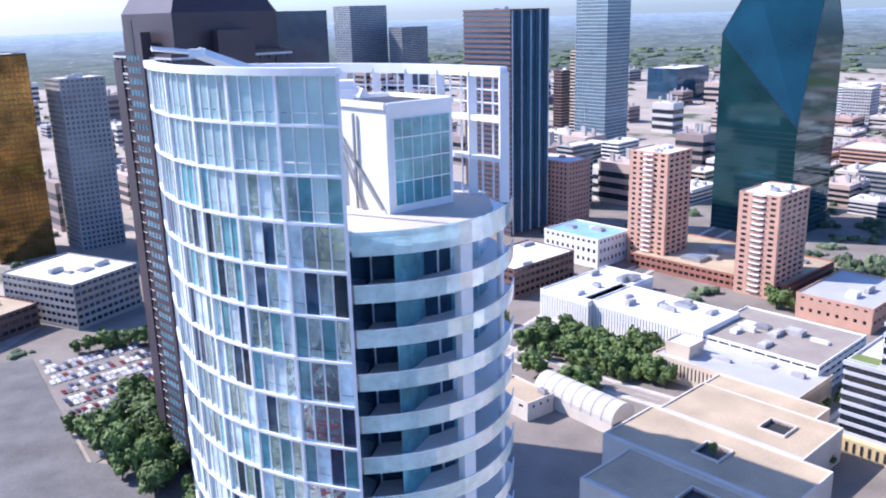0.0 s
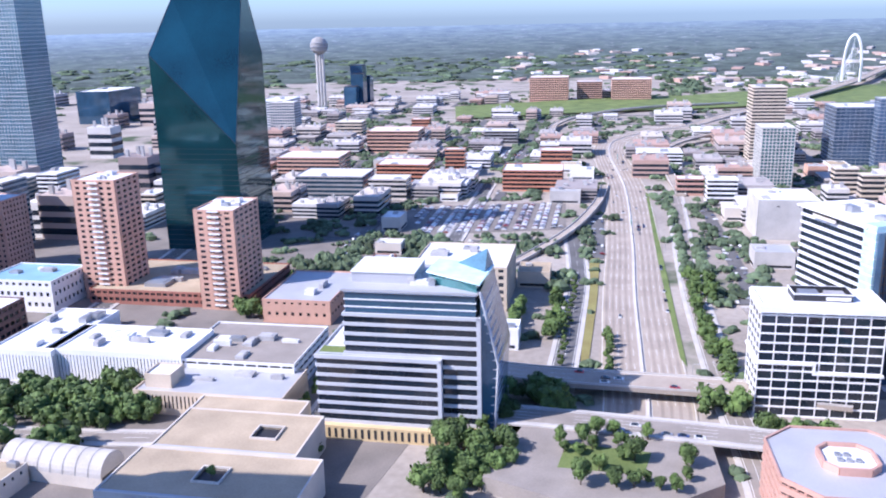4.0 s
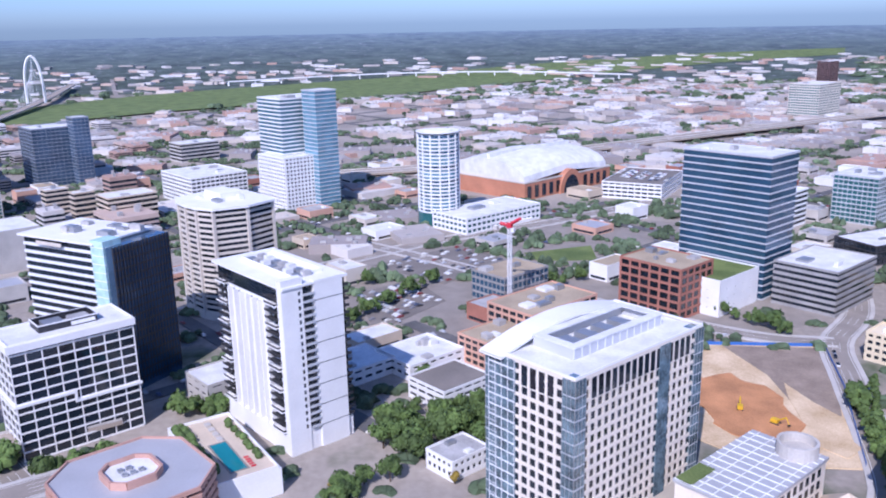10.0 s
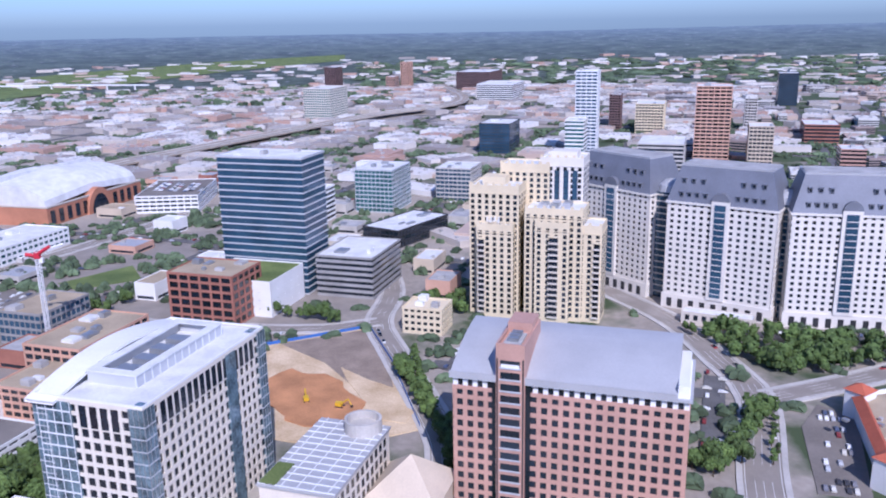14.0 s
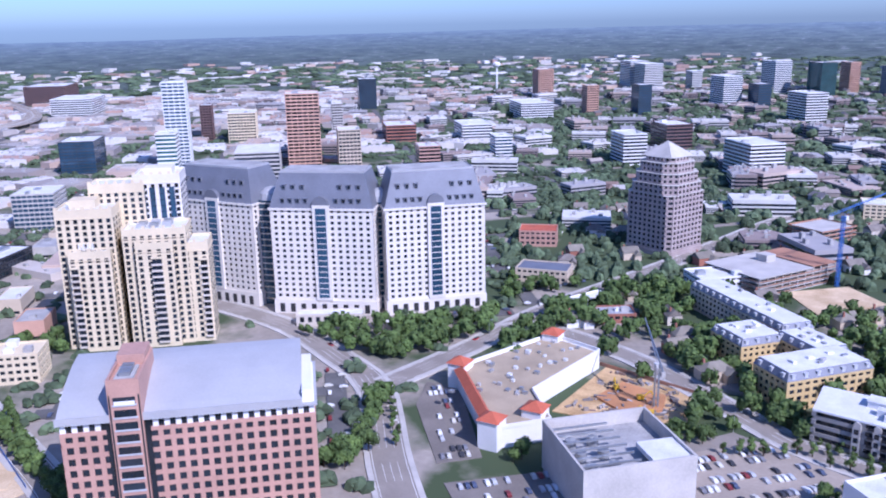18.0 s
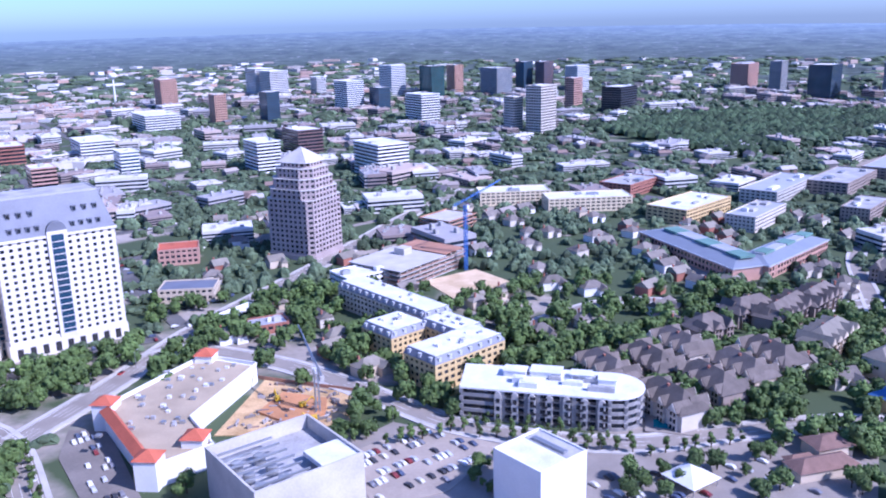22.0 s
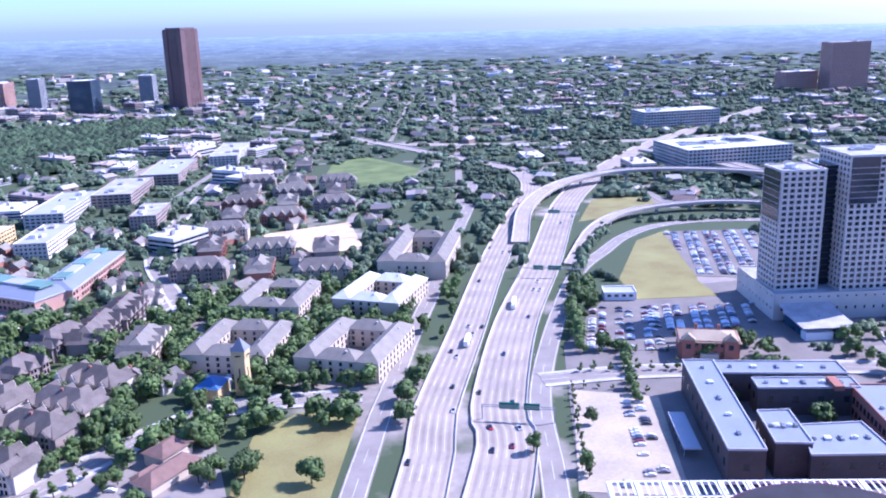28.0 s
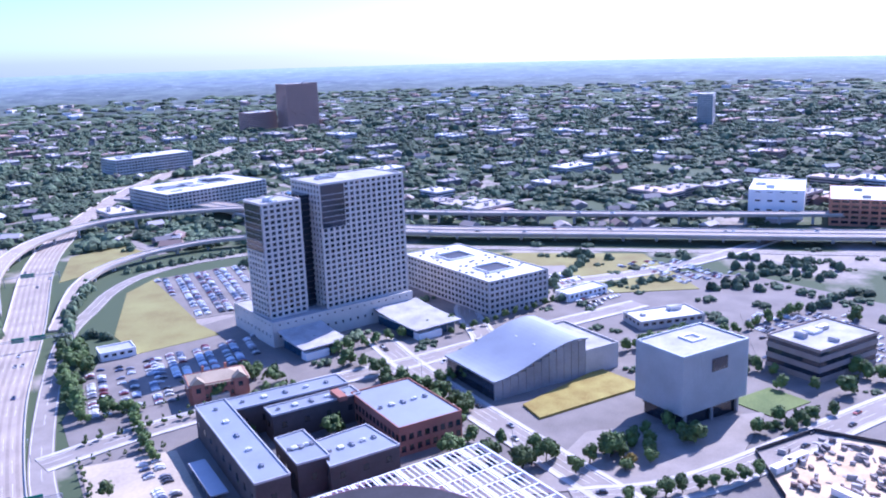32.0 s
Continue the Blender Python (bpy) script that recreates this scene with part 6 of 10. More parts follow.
def arched_roof_office():
    """White office with blue glass corners and an arched roof wing."""
    x, y, rot, w, d, h = -274, 58, 129, 70, 39, 66
    ob = thing("arched_roof_office", "pale stone office tower with glass corners and an arched white roof", "office tower", x, y, 0, rot)
    facade(ob, x, y, rot, w, d, 8, h - 1, 14, 20, 10, 1.15, 0.30, IVORY, GLASSD, 0.5)
    part("base", box(-w / 2, -d / 2, 0, w / 2, d / 2, 8), IVORY, ob)
    for sx, sy in ((-1, -1), (1, -1), (-1, 1), (1, 1)):
        part("glass_corner", cbox(sx * (w / 2 - 2.3), sy * (d / 2 - 2.3), 8, 5.2, 5.2, h - 8.5), GLASSC, ob)
    for i in range(2, 18):
        u = -w / 2 + 0.575 + (i + 0.5) * (w - 1.15) / 20
        part("attic_window", box(u - 1.15, -d / 2 - 0.1, h - 8.6, u + 1.15, -d / 2 + 0.2, h - 1.6), GLASSD, ob)
    for i in range(2, 6):
        u = -d / 2 + 0.575 + (i + 0.5) * (d - 1.15) / 10
        part("attic_window", box(-w / 2 - 0.1, u - 1.2, h - 8.6, -w / 2 + 0.2, u + 1.2, h - 1.6), GLASSD, ob)
    part("glass_strip", cbox(12, -d / 2 + 1.0, 8, 6, 2.6, h - 9), GLASSC, ob)
    part("glass_strip", cbox(-w / 2 + 1.0, 12.0, 8, 2.7, 12, h - 9), GLASSC, ob)
    part("roof", box(-w / 2 + 0.5, -d / 2 + 0.5, h - 1.2, w / 2 - 0.5, d / 2 - 0.5, h - 0.6), ROOFW, ob)
    part("parapet", ring(w, d, h - 1, h + 0.6, 0.5), WHITE, ob)
    for q in (box(-22, -8, h - 0.6, 26, -7.2, h + 3.2), box(-22, 9.2, h - 0.6, 26, 10, h + 3.2), box(-22, -7.2, h - 0.6, -21.2, 9.2, h + 3.2), box(25.2, -7.2, h - 0.6, 26, 9.2, h + 3.2)):
        part("plant_screen", q, BANDM, ob)
    part("plant_roof", ring(48.6, 18.6, h + 3.2, h + 3.7, 3.4), ROOFW, ob, at=(2, 1, 0))
    for i in range(13):
        part("screen_post", box(-22.2 + i * 4, -8.15, h - 0.5, -21.9 + i * 4, -7.9, h + 3.2), FRAMEW, ob)
    for z in range(12, int(h - 4), 4):
        for sx, sy in ((-1, -1), (1, -1), (-1, 1)):
            part("corner_band", ring(5.5, 5.5, z, z + 0.3, 0.3), BANDM, ob, at=(sx * (w / 2 - 2.3), sy * (d / 2 - 2.3), 0))
    for sx, sy in ((-1, -1), (1, -1), (-1, 1)):
        for i in range(4):
            part("corner_mullion", join(cbox(-2.6 + i * 1.73, -2.62, 8, 0.16, 0.16, h - 8.6), cbox(-2.62, -2.6 + i * 1.73, 8, 0.16, 0.16, h - 8.6), cbox(2.62, -2.6 + i * 1.73, 8, 0.16, 0.16, h - 8.6)), STEEL, ob, at=(sx * (w / 2 - 2.3), sy * (d / 2 - 2.3), 0))
    for k in range(14):
        part("strip_band", box(-w / 2 - 0.42, 6, 11 + k * 3.9, -w / 2 - 0.3, 18, 11.5 + k * 3.9), FRAMEW, ob)
    for k in range(5):
        part("strip_mullion", box(-w / 2 - 0.48, 6 + k * 3, 8, -w / 2 - 0.3, 6.2 + k * 3, h - 1), FRAMEW, ob)
    for i in range(4):
        part("roof_unit", cbox(-14 + i * 9, 1, h - 0.6, 5, 7, 3.0), STEEL, ob)
    n = 16
    sec = [(-w / 2 - 2 + (w + 4) * i / n, h - 2 + 9 * math.sin(math.pi * (0.12 + 0.76 * i / n)) - 3) for i in range(n + 1)]
    v = [(a, yy, z + t) for yy in (d / 2 - 9, d / 2 + 1.5) for t in (0, 0.9) for a, z in sec]
    m = n + 1
    f = [(i, i + 1, 2 * m + i + 1, 2 * m + i) for i in range(n)] + [(m + i, 3 * m + i, 3 * m + i + 1, m + i + 1) for i in range(n)] + [(i, m + i, m + i + 1, i + 1) for i in range(n)] + [(2 * m + i, 2 * m + i + 1, 3 * m + i + 1, 3 * m + i) for i in range(n)]
    part("arched_roof", (v, f), WHITE, ob)
    keep(x, y, w, d, rot)
    an = thing("annex_hall", "low hall with a ribbed metal roof and round drum", "hall", -256, 112, 0, 129)
    part("wall", box(-34, -15, 0, 15, 12, 26), IVORY, an)
    part("metal_roof", box(-34.6, -15.6, 26, 15.6, 12.6, 27), METALR, an)
    for i in range(12):
        part("roof_seam", box(-34 + i * 4.2, -15.4, 27, -33.7 + i * 4.2, 12.4, 27.3), FRAMEW, an)
    for i in range(5):
        part("roof_seam", box(-34.4, -13 + i * 5.6, 27.05, 15.4, -12.75 + i * 5.6, 27.35), FRAMEW, an)
    part("roof_lawn", box(-34, 6, 27.0, -20, 12, 27.5), GRASS, an)
    part("drum", lathe([(7, 0), (7, 32), (6.0, 32), (5.8, 29)], 24, 10, -7), CONC, an)
    for i in range(11):
        for k in range(5):
            part("window", box(-32.8 + i * 4.2, -15.1, 3 + k * 4.6, -30.6 + i * 4.2, -14.95, 6 + k * 4.6), GLASSD, an)
    keep(-256, 112, 50, 30, 129)


arched_roof_office()


def barrel_roof_office():
    """Pink granite office under a long curved metal roof."""
    x, y, rot, w, d, h = -209, 184, 129, 34, 80, 53
    ob = thing("barrel_roof_office", "pink granite office with white attic and a curved metal roof", "office tower", x, y, 0, rot)
    facade(ob, x, y, rot, w, d, 0, h - 4.2, 12, 9, 21, 1.55, 0.38, PINK, GLASSD, 0.45)
    facade(ob, x, y, rot, w - 0.4, d - 0.4, h - 4.2, h, 1, 9, 22, 1.7, 0.15, WHITE, GLASSD, 0.45)
    n = 8
    sec = [(-w / 2 - 1.2 + (w + 2.4) * i / n, h + 0.6 + 9.5 * math.sin(math.pi * (0.5 * i / n)) ** 0.9) for i in range(n + 1)]
    v = [(a, yy, z) for yy in (-d / 2 + 4, d / 2 + 0.8) for a, z in sec] + [(w / 2 + 1.2, -d / 2 + 4, h), (w / 2 + 1.2, d / 2 + 0.8, h)]
    m = n + 1
    f = [(i, m + i, m + i + 1, i + 1) for i in range(n)] + [(n, 2 * n + 1, 2 * m + 1, 2 * m), tuple(range(n, -1, -1)) , tuple(range(m, 2 * m))]
    part("metal_roof", (v, f), METALR, ob)
    part("eaves", ring(w + 2.6, d + 1.6, h - 0.2, h + 0.6, 1.4), METALR, ob)
    part("end_terrace", box(-w / 2 + 1, -d / 2 + 0.6, h, w / 2 - 1, -d / 2 + 4, h + 4.5), WHITE, ob)
    sy = d / 2 - 21
    part("stair_tower", box(-w / 2 - 1.6, sy - 5, 0, -w / 2 + 26, sy + 5, h + 13), PINK, ob)
    part("tower_roof", ring(27.6, 10, h + 13, h + 14.2, 0.8), PINK, ob, at=(-w / 2 + 12.2, sy, 0))
    part("tower_plant", box(-w / 2 + 1, sy - 3, h + 13, -w / 2 + 12, sy + 3, h + 13.6), ROOFG, ob)
    part("tower_step", box(-w / 2 + 14, sy - 4.4, h + 13, -w / 2 + 25.4, sy + 4.4, h + 16.5), PINK, ob)
    for k in range(3):
        part("tower_unit", cbox(-w / 2 + 3.5 + k * 3.2, sy, h + 13.6, 2.2, 3.6, 1.4), STEEL, ob)
    # slots are not cut in: flat dark strips imitate their shade
    for sgn in (-1, 1):
        part("shadow_slot", box(-w / 2 - 0.12, sy + sgn * 5.9 - 0.9, 0, -w / 2 + 0.3, sy + sgn * 5.9 + 0.9, h - 0.4), GLASSD, ob)
        part("shadow_slot", box(-w / 2 - 1.72, sy + sgn * 4.5 - 0.25, 0, -w / 2 - 1.5, sy + sgn * 4.5 + 0.25, h + 9), DARKM, ob)
    part("fascia", box(-w / 2 - 1.3, -d / 2 + 4, h + 0.6, -w / 2 - 0.9, d / 2 + 0.8, h + 2.4), METALR, ob)
    for i in range(14):
        part("tower_window", box(-w / 2 - 1.75, sy - 3.4, 3 + i * 4.3, -w / 2 - 1.55, sy + 3.4, 5.4 + i * 4.3), GLASSD, ob)
        part("tower_sill", box(-w / 2 - 2.1, sy - 3.7, 2.5 + i * 4.3, -w / 2 - 1.55, sy + 3.7, 2.95 + i * 4.3), BANDM, ob)
    part("sign_panel", box(-w / 2 - 1.9, sy - 3.2, h + 5.2, -w / 2 - 1.6, sy + 3.2, h + 7.0), WHITE, ob)
    keep(x, y, w, d, rot)
    hall = thing("pyramid_roof_hall", "low hall with a tan pyramid roof", "hall", -236, 132, 0, 129)
    part("wall", cbox(0, 0, 0, 26, 26, 12), BEIGE, hall)
    part("pyramid_roof", frustum(27, 27, 12, 0.3, 0.3, 24), BEIGE, hall)
    keep(-236, 132, 26, 26, 129)
    pod = thing("office_podium", "tan podium at the foot of the granite office", "podium", -172, 176, 0, 129)
    part("body", box(-14, -50, 0, 10, 30, 5), BEIGE, pod)
    part("deck", box(-13.6, -49.6, 5, 9.6, 29.6, 5.2), ROOFT, pod)


barrel_roof_office()


# ---- north ----
def mansard_block(x, y, rot, w, d):
    ob = thing("mansard_office", "pale limestone office block with a steep grey mansard roof", "office building", x, y, 0, rot, "crescent of mansard blocks")
    h, hm = 66, 88
    facade(ob, x, y, rot, w, d, 9, h, 16, 14, 7, 2.3, 0.46, PALEST, GLASSD, 0.5)
    part("stone_base", box(-w / 2 - 0.6, -d / 2 - 0.6, 0, w / 2 + 0.6, d / 2 + 0.6, 9), PALEST, ob)
    for i in range(9):
        part("base_arch", box(-w / 2 + 3 + i * (w - 6) / 8.6, -d / 2 - 0.75, 1, -w / 2 + 6 + i * (w - 6) / 8.6, -d / 2 - 0.55, 6.5), DARKM, ob)
    part("ledge", ring(w + 1.6, d + 1.6, h - 0.4, h + 0.9, 1.4), PALEST, ob)
    part("mansard", frustum(w + 0.4, d + 0.4, h + 0.9, w - 12, d - 12, hm), SLATE, ob)
    part("roof_deck", cbox(0, 0, hm, w - 14, d - 14, 0.5), ROOFG, ob)
    part("ridge_trim", ring(w - 11.6, d - 11.6, hm - 0.5, hm + 0.7, 0.5), METALR, ob)
    for k, zz in enumerate((h + 4, h + 12)):
        n = 11 - 2 * k
        inset = 6 * (zz - h) / (hm - h)
        for i in range(n):
            if abs(i - (n - 1) / 2) < 1.2:
                continue
            u = (i - (n - 1) / 2) * (w - 12) / n
            part("dormer", join(box(u - 1.1, -d / 2 + inset - 0.8, zz, u + 1.1, -d / 2 + inset + 2.5, zz + 2.6), box(u - 1.4, -d / 2 + inset - 1.0, zz + 2.6, u + 1.4, -d / 2 + inset + 2.7, zz + 2.9)), SLATE, ob)
            part("dormer_window", box(u - 0.8, -d / 2 + inset - 0.9, zz + 0.3, u + 0.8, -d / 2 + inset - 0.78, zz + 2.3), GLASSD, ob)
    # glazed bay in the middle
    part("bay_frame", box(-5.2, -d / 2 - 1.2, 9, 5.2, -d / 2 + 0.4, h + 3), PALEST, ob)
    part("bay_glass", box(-3.2, -d / 2 - 1.45, 11, 3.2, -d / 2 - 1.15, h + 1), GLASSB, ob)
    for i in range(15):
        part("bay_bar", box(-3.2, -d / 2 - 1.55, 13 + i * 3.56, 3.2, -d / 2 - 1.4, 13.4 + i * 3.56), PALEST, ob)
    part("bay_arch", ([(-5.2 * math.cos(math.pi * i / 10), yy, h + 3 + 5.2 * math.sin(math.pi * i / 10)) for yy in (-d / 2 - 1.2, -d / 2 + 6) for i in range(11)], [tuple(range(11)), tuple(range(21, 10, -1))] + [(i, 11 + i, 12 + i, i + 1) for i in range(10)] + [(0, 10, 21, 11)]), SLATE, ob)
    keep(x, y, w, d, rot)


mansard_block(-320, 407, 22, 64, 34)
mansard_block(-266, 440, 42, 62, 34)
mansard_block(-393, 398, 4, 62, 34)
for gx, gy, gr in ((-357, 395, 14), (-290, 420, 32)):
    gl = thing("glazed_link", "blue glass link between limestone blocks", "building", gx, gy, 0, gr)
    part("glass_wall", cbox(0, 4, 0, 14, 16, 68), GLASSB, gl)
    for i in range(17):
        part("floor_band", cbox(0, 4, 3.5 + i * 3.9, 14.4, 16.4, 0.8), LIME, gl)
    part("glass_roof", lathe([(8, 68), (7, 72), (4, 75), (0.5, 76)], 16, 0, 4), METALR, gl)
block("limestone_podium", "low limestone arcade at the foot of the blocks", -300, 378, 30, 40, 10, 7, 1, 8, 2, LIME, GLASSD, 2.2, 0.4, n_units=0)


def stepped_residence():
    x, y, rot = -386, 316, 38.5
    ob = thing("stepped_residence", "cream stone stepped apartment tower with balcony stacks", "apartment tower", x, y, 0, rot)
    fh, left = 3.45, 220
    pane = join(box(-1.0, -0.12, 0, 1.0, 0.1, 1.9), box(-1.2, -0.22, -0.25, 1.2, 0.05, 0))
    wm = mesh("window", pane, GLASSD)
    merlon = mesh("merlon", box(-0.9, 0, 0, 0.9, 0.7, 1.5), CREAM)
    # centre, size, height, stone, balcony stack (offset and width) on the front
    for cx, cy, w, d, h, stone, stack in [(12, -8, 34, 24, 66, CREAM, (1, 5.2)), (12, -20, 20, 8, 59, CREAM, (1, 5.2)), (-22, -19, 22, 10, 56, CREAM, (-8.2, 3.6)), (33, -8, 14, 22, 57, CREAM, (4.2, 3.4)), (-24, -6, 30, 24, 78, CREAM, None), (-10, 12, 30, 20, 88, CREAM, None), (12, 16, 26, 24, 92, PALEST, None)]:
        part("wing", box(cx - w / 2, cy - d / 2, 0, cx + w / 2, cy + d / 2, h), stone, ob)
        part("wing_roof", box(cx - w / 2 + 0.4, cy - d / 2 + 0.4, h, cx + w / 2 - 0.4, cy + d / 2 - 0.4, h + 0.3), ROOFW, ob)
        part("parapet", moved(ring(w, d, h, h + 1.4, 0.5), cx, cy), stone, ob)
        part("cornice", moved(ring(w + 0.7, d + 0.7, h - 4.0, h - 3.5, 0.4), cx, cy), stone, ob)
        for k in range(int(w / 5) + 1):
            part("merlon", merlon, stone, ob, at=(cx - w / 2 + 0.9 + k * (w - 1.8) / int(w / 5), cy - d / 2, h + 1.4))
        nf, nb, ns = int(h / fh), max(3, int(w / 4.2)), max(2, int(d / 5))
        spots = [(sx * w / 2 + cx, cy - d / 2 + (j + 0.5) * d / ns, 3 + i * fh, sx * 90, 1.0) for i in range(nf - 1) for j in range(ns) for sx in (-1, 1)]
        for i in range(nf - 2, -1, -1):
            for j in range(nb):
                u = -w / 2 + (j + 0.5) * w / nb
                if stack and abs(u - stack[0]) < stack[1] / 2 + 0.9 and i < nf - 3:
                    continue
                if left > 0 and i > nf * 0.4:
                    left -= 1
                    part("window", wm, GLASSD, ob, at=(cx + u, cy - d / 2, 3 + i * fh))
                else:
                    spots.append((cx + u, cy - d / 2, 3 + i * fh, 0, 1.0))
        part("further_glazing", many("further_glazing", pane, spots, GLASSD), GLASSD, ob, kind="stuff")
        if stack:
            bx, bw = cx + stack[0], stack[1]
            part("balcony_recess", box(bx - bw / 2, cy - d / 2 - 0.15, 3, bx + bw / 2, cy - d / 2 + 0.2, 3 + (nf - 3) * fh), GLASSD, ob)
            slab = mesh("balcony", join(box(-bw / 2 - 0.3, -1.5, 0, bw / 2 + 0.3, 0, 0.35), box(-bw / 2 - 0.3, -1.5, 0.35, bw / 2 + 0.3, -1.35, 1.15), box(-bw / 2 - 0.3, -1.35, 0.35, -bw / 2 - 0.15, 0, 1.15), box(bw / 2 + 0.15, -1.35, 0.35, bw / 2 + 0.3, 0, 1.15)), LIME)
            for i in range(nf - 3):
                part("balcony", slab, LIME, ob, at=(bx, cy - d / 2 - 0.15, 2.8 + i * fh))
            part("gable_cap", box(bx - bw / 2 - 0.6, cy - d / 2 - 0.8, 3 + (nf - 3) * fh, bx + bw / 2 + 0.6, cy - d / 2, 4.2 + (nf - 3) * fh), stone, ob)
    for k in range(4):
        part("tall_window", box(2.4 + k * 5.4, 3.8, 68, 5.4 + k * 5.4, 4.05, 86), GLASSB, ob)
    part("penthouse", cbox(12, 18, 92, 16, 14, 4), PALEST, ob)
    part("penthouse", cbox(-26, -4, 78, 14, 12, 5), CREAM, ob)
    part("pergola", join(cbox(-24, -18, 58, 8, 0.4, 0.4), cbox(-24, -21, 58, 8, 0.4, 0.4), *[cbox(-27.5 + k * 2.3, -19.5, 57.4, 0.3, 4, 3.4) for k in range(4)]), WHITE, ob)
    for k in range(6):
        part("roof_unit", cbox(4 + (k % 3) * 7, -11 + (k // 3) * 7, 66.3, 4.6, 3.6, 2 + k % 3 * 0.5), STEEL if k % 2 else METALR, ob)
    keep(x, y, 78, 44, rot)


stepped_residence()


def pyramid_tower():
    x, y, rot = -171, 636, 68
    ob = thing("pyramid_top_tower", "mauve-grey stone office tower with cut corners and a pale pyramid roof", "office tower", x, y, 0, rot)

    def cut(r, c):
        return [(-r + c, -r), (r - c, -r), (r, -r + c), (r, r - c), (r - c, r), (-r + c, r), (-r, r - c), (-r, -r + c)]
    fh = 3.85
    levels = [(21.5, 3.5)] * 11 + [(21.5, 7.5)] * 2 + [(20.0, 8.5)] * 2 + [(17.5, 7.5)] * 2 + [(14.0, 6.0)]
    part("base", prism(cut(22.2, 3.5), 0, 4), MAUVE, ob)
    for i, (r, c) in enumerate(levels):
        z = 4 + i * fh
        part("spandrel", prism(cut(r, c), z, z + 1.7), MAUVE, ob)
        part("window_band", prism(cut(r - 0.7, c - 0.3), z + 1.7, z + fh), GLASSD, ob)
        posts = []
        loop = cut(r - 0.45, c)
        for a, b in zip(loop, loop[1:] + loop[:1]):
            ln = math.hypot(b[0] - a[0], b[1] - a[1])
            n = max(1, round(ln / 4.2))
            ang = math.degrees(math.atan2(b[1] - a[1], b[0] - a[0]))
            posts += [moved(box(-0.95, -0.45, z + 1.7, 0.95, 0.4, z + fh), a[0] + (b[0] - a[0]) * k / n, a[1] + (b[1] - a[1]) * k / n, 0, ang) for k in range(n)]
        part("pier_work", join(*posts), MAUVE, ob, kind="stuff")
        if i + 1 == len(levels) or levels[i + 1] != (r, c):
            part("ledge", prism(cut(r + 0.3, c), z + fh, z + fh + 0.5), CONC, ob)
    z = 4 + len(levels) * fh
    part("pyramid_roof", frustum(28, 28, z + 0.5, 0.6, 0.6, z + 11), CONC, ob)
    for k in range(4):
        part("roof_seam", beam((-13.6 if k % 3 else 13.6, -13.6 if k < 2 else 13.6, z + 0.7), (0, 0, z + 11), 0.35), CONCD, ob)
    keep(x, y, 43, 43, rot)


pyramid_tower()


def shopping_mall():
    pts = [(-190, 333), (-166, 396), (-135, 386), (-146, 326), (-127, 302), (-146, 282)]
    cx, cy = -155, 340
    ob = thing("shopping_centre", "low white shopping centre with tan roof and red tile edge", "shop", cx, cy)
    loc = [(a - cx, b - cy) for a, b in pts]
    if area(loc) < 0:
        loc = loc[::-1]
    part("wall", prism(loc, 0, 9), WHITE, ob)
    part("roof", prism([(a * 0.97, b * 0.97) for a, b in loc], 9, 9.2), ROOFT, ob)
    for a, b in zip(loc, loc[1:] + loc[:1]):
        part("parapet", strip([(*a, 0), (*b, 0)], 0.6, 9, 10.8), WHITE, ob)
    front = [(-190, 333), (-146, 282)]
    part("tile_roof", beam((-35 + 1, -7 + 1, 9.6), (9, -58 + 2, 9.6), 4.5), TILE, ob)
    for a, b in ((-33, -6), (8, -54), (-8, 52), (20, -36)):
        part("tower", cbox(a, b, 0, 9, 9, 13), WHITE, ob)
        part("tower_roof", moved(frustum(10.5, 10.5, 0, 0.5, 0.5, 3), a, b, 13), TILE, ob)
    part("corner_drum", lathe([(5.5, 0), (5.5, 11.5), (5.0, 11.5), (4.9, 10.5)], 20, -34, -2), WHITE, ob)
    r = random.Random(4)
    for i in range(42):
        a, b = r.uniform(-25, 10), r.uniform(-30, 45)
        part("roof_unit", cbox(a, b + (a + 10) * 0.6, 9.2, r.uniform(1.2, 2.6), r.uniform(1.2, 2.4), r.uniform(0.8, 1.6)), r.choice([ROOFW, STEEL, ROOFG]), ob)
    keep(cx, cy, 50, 110, -20)


shopping_mall()


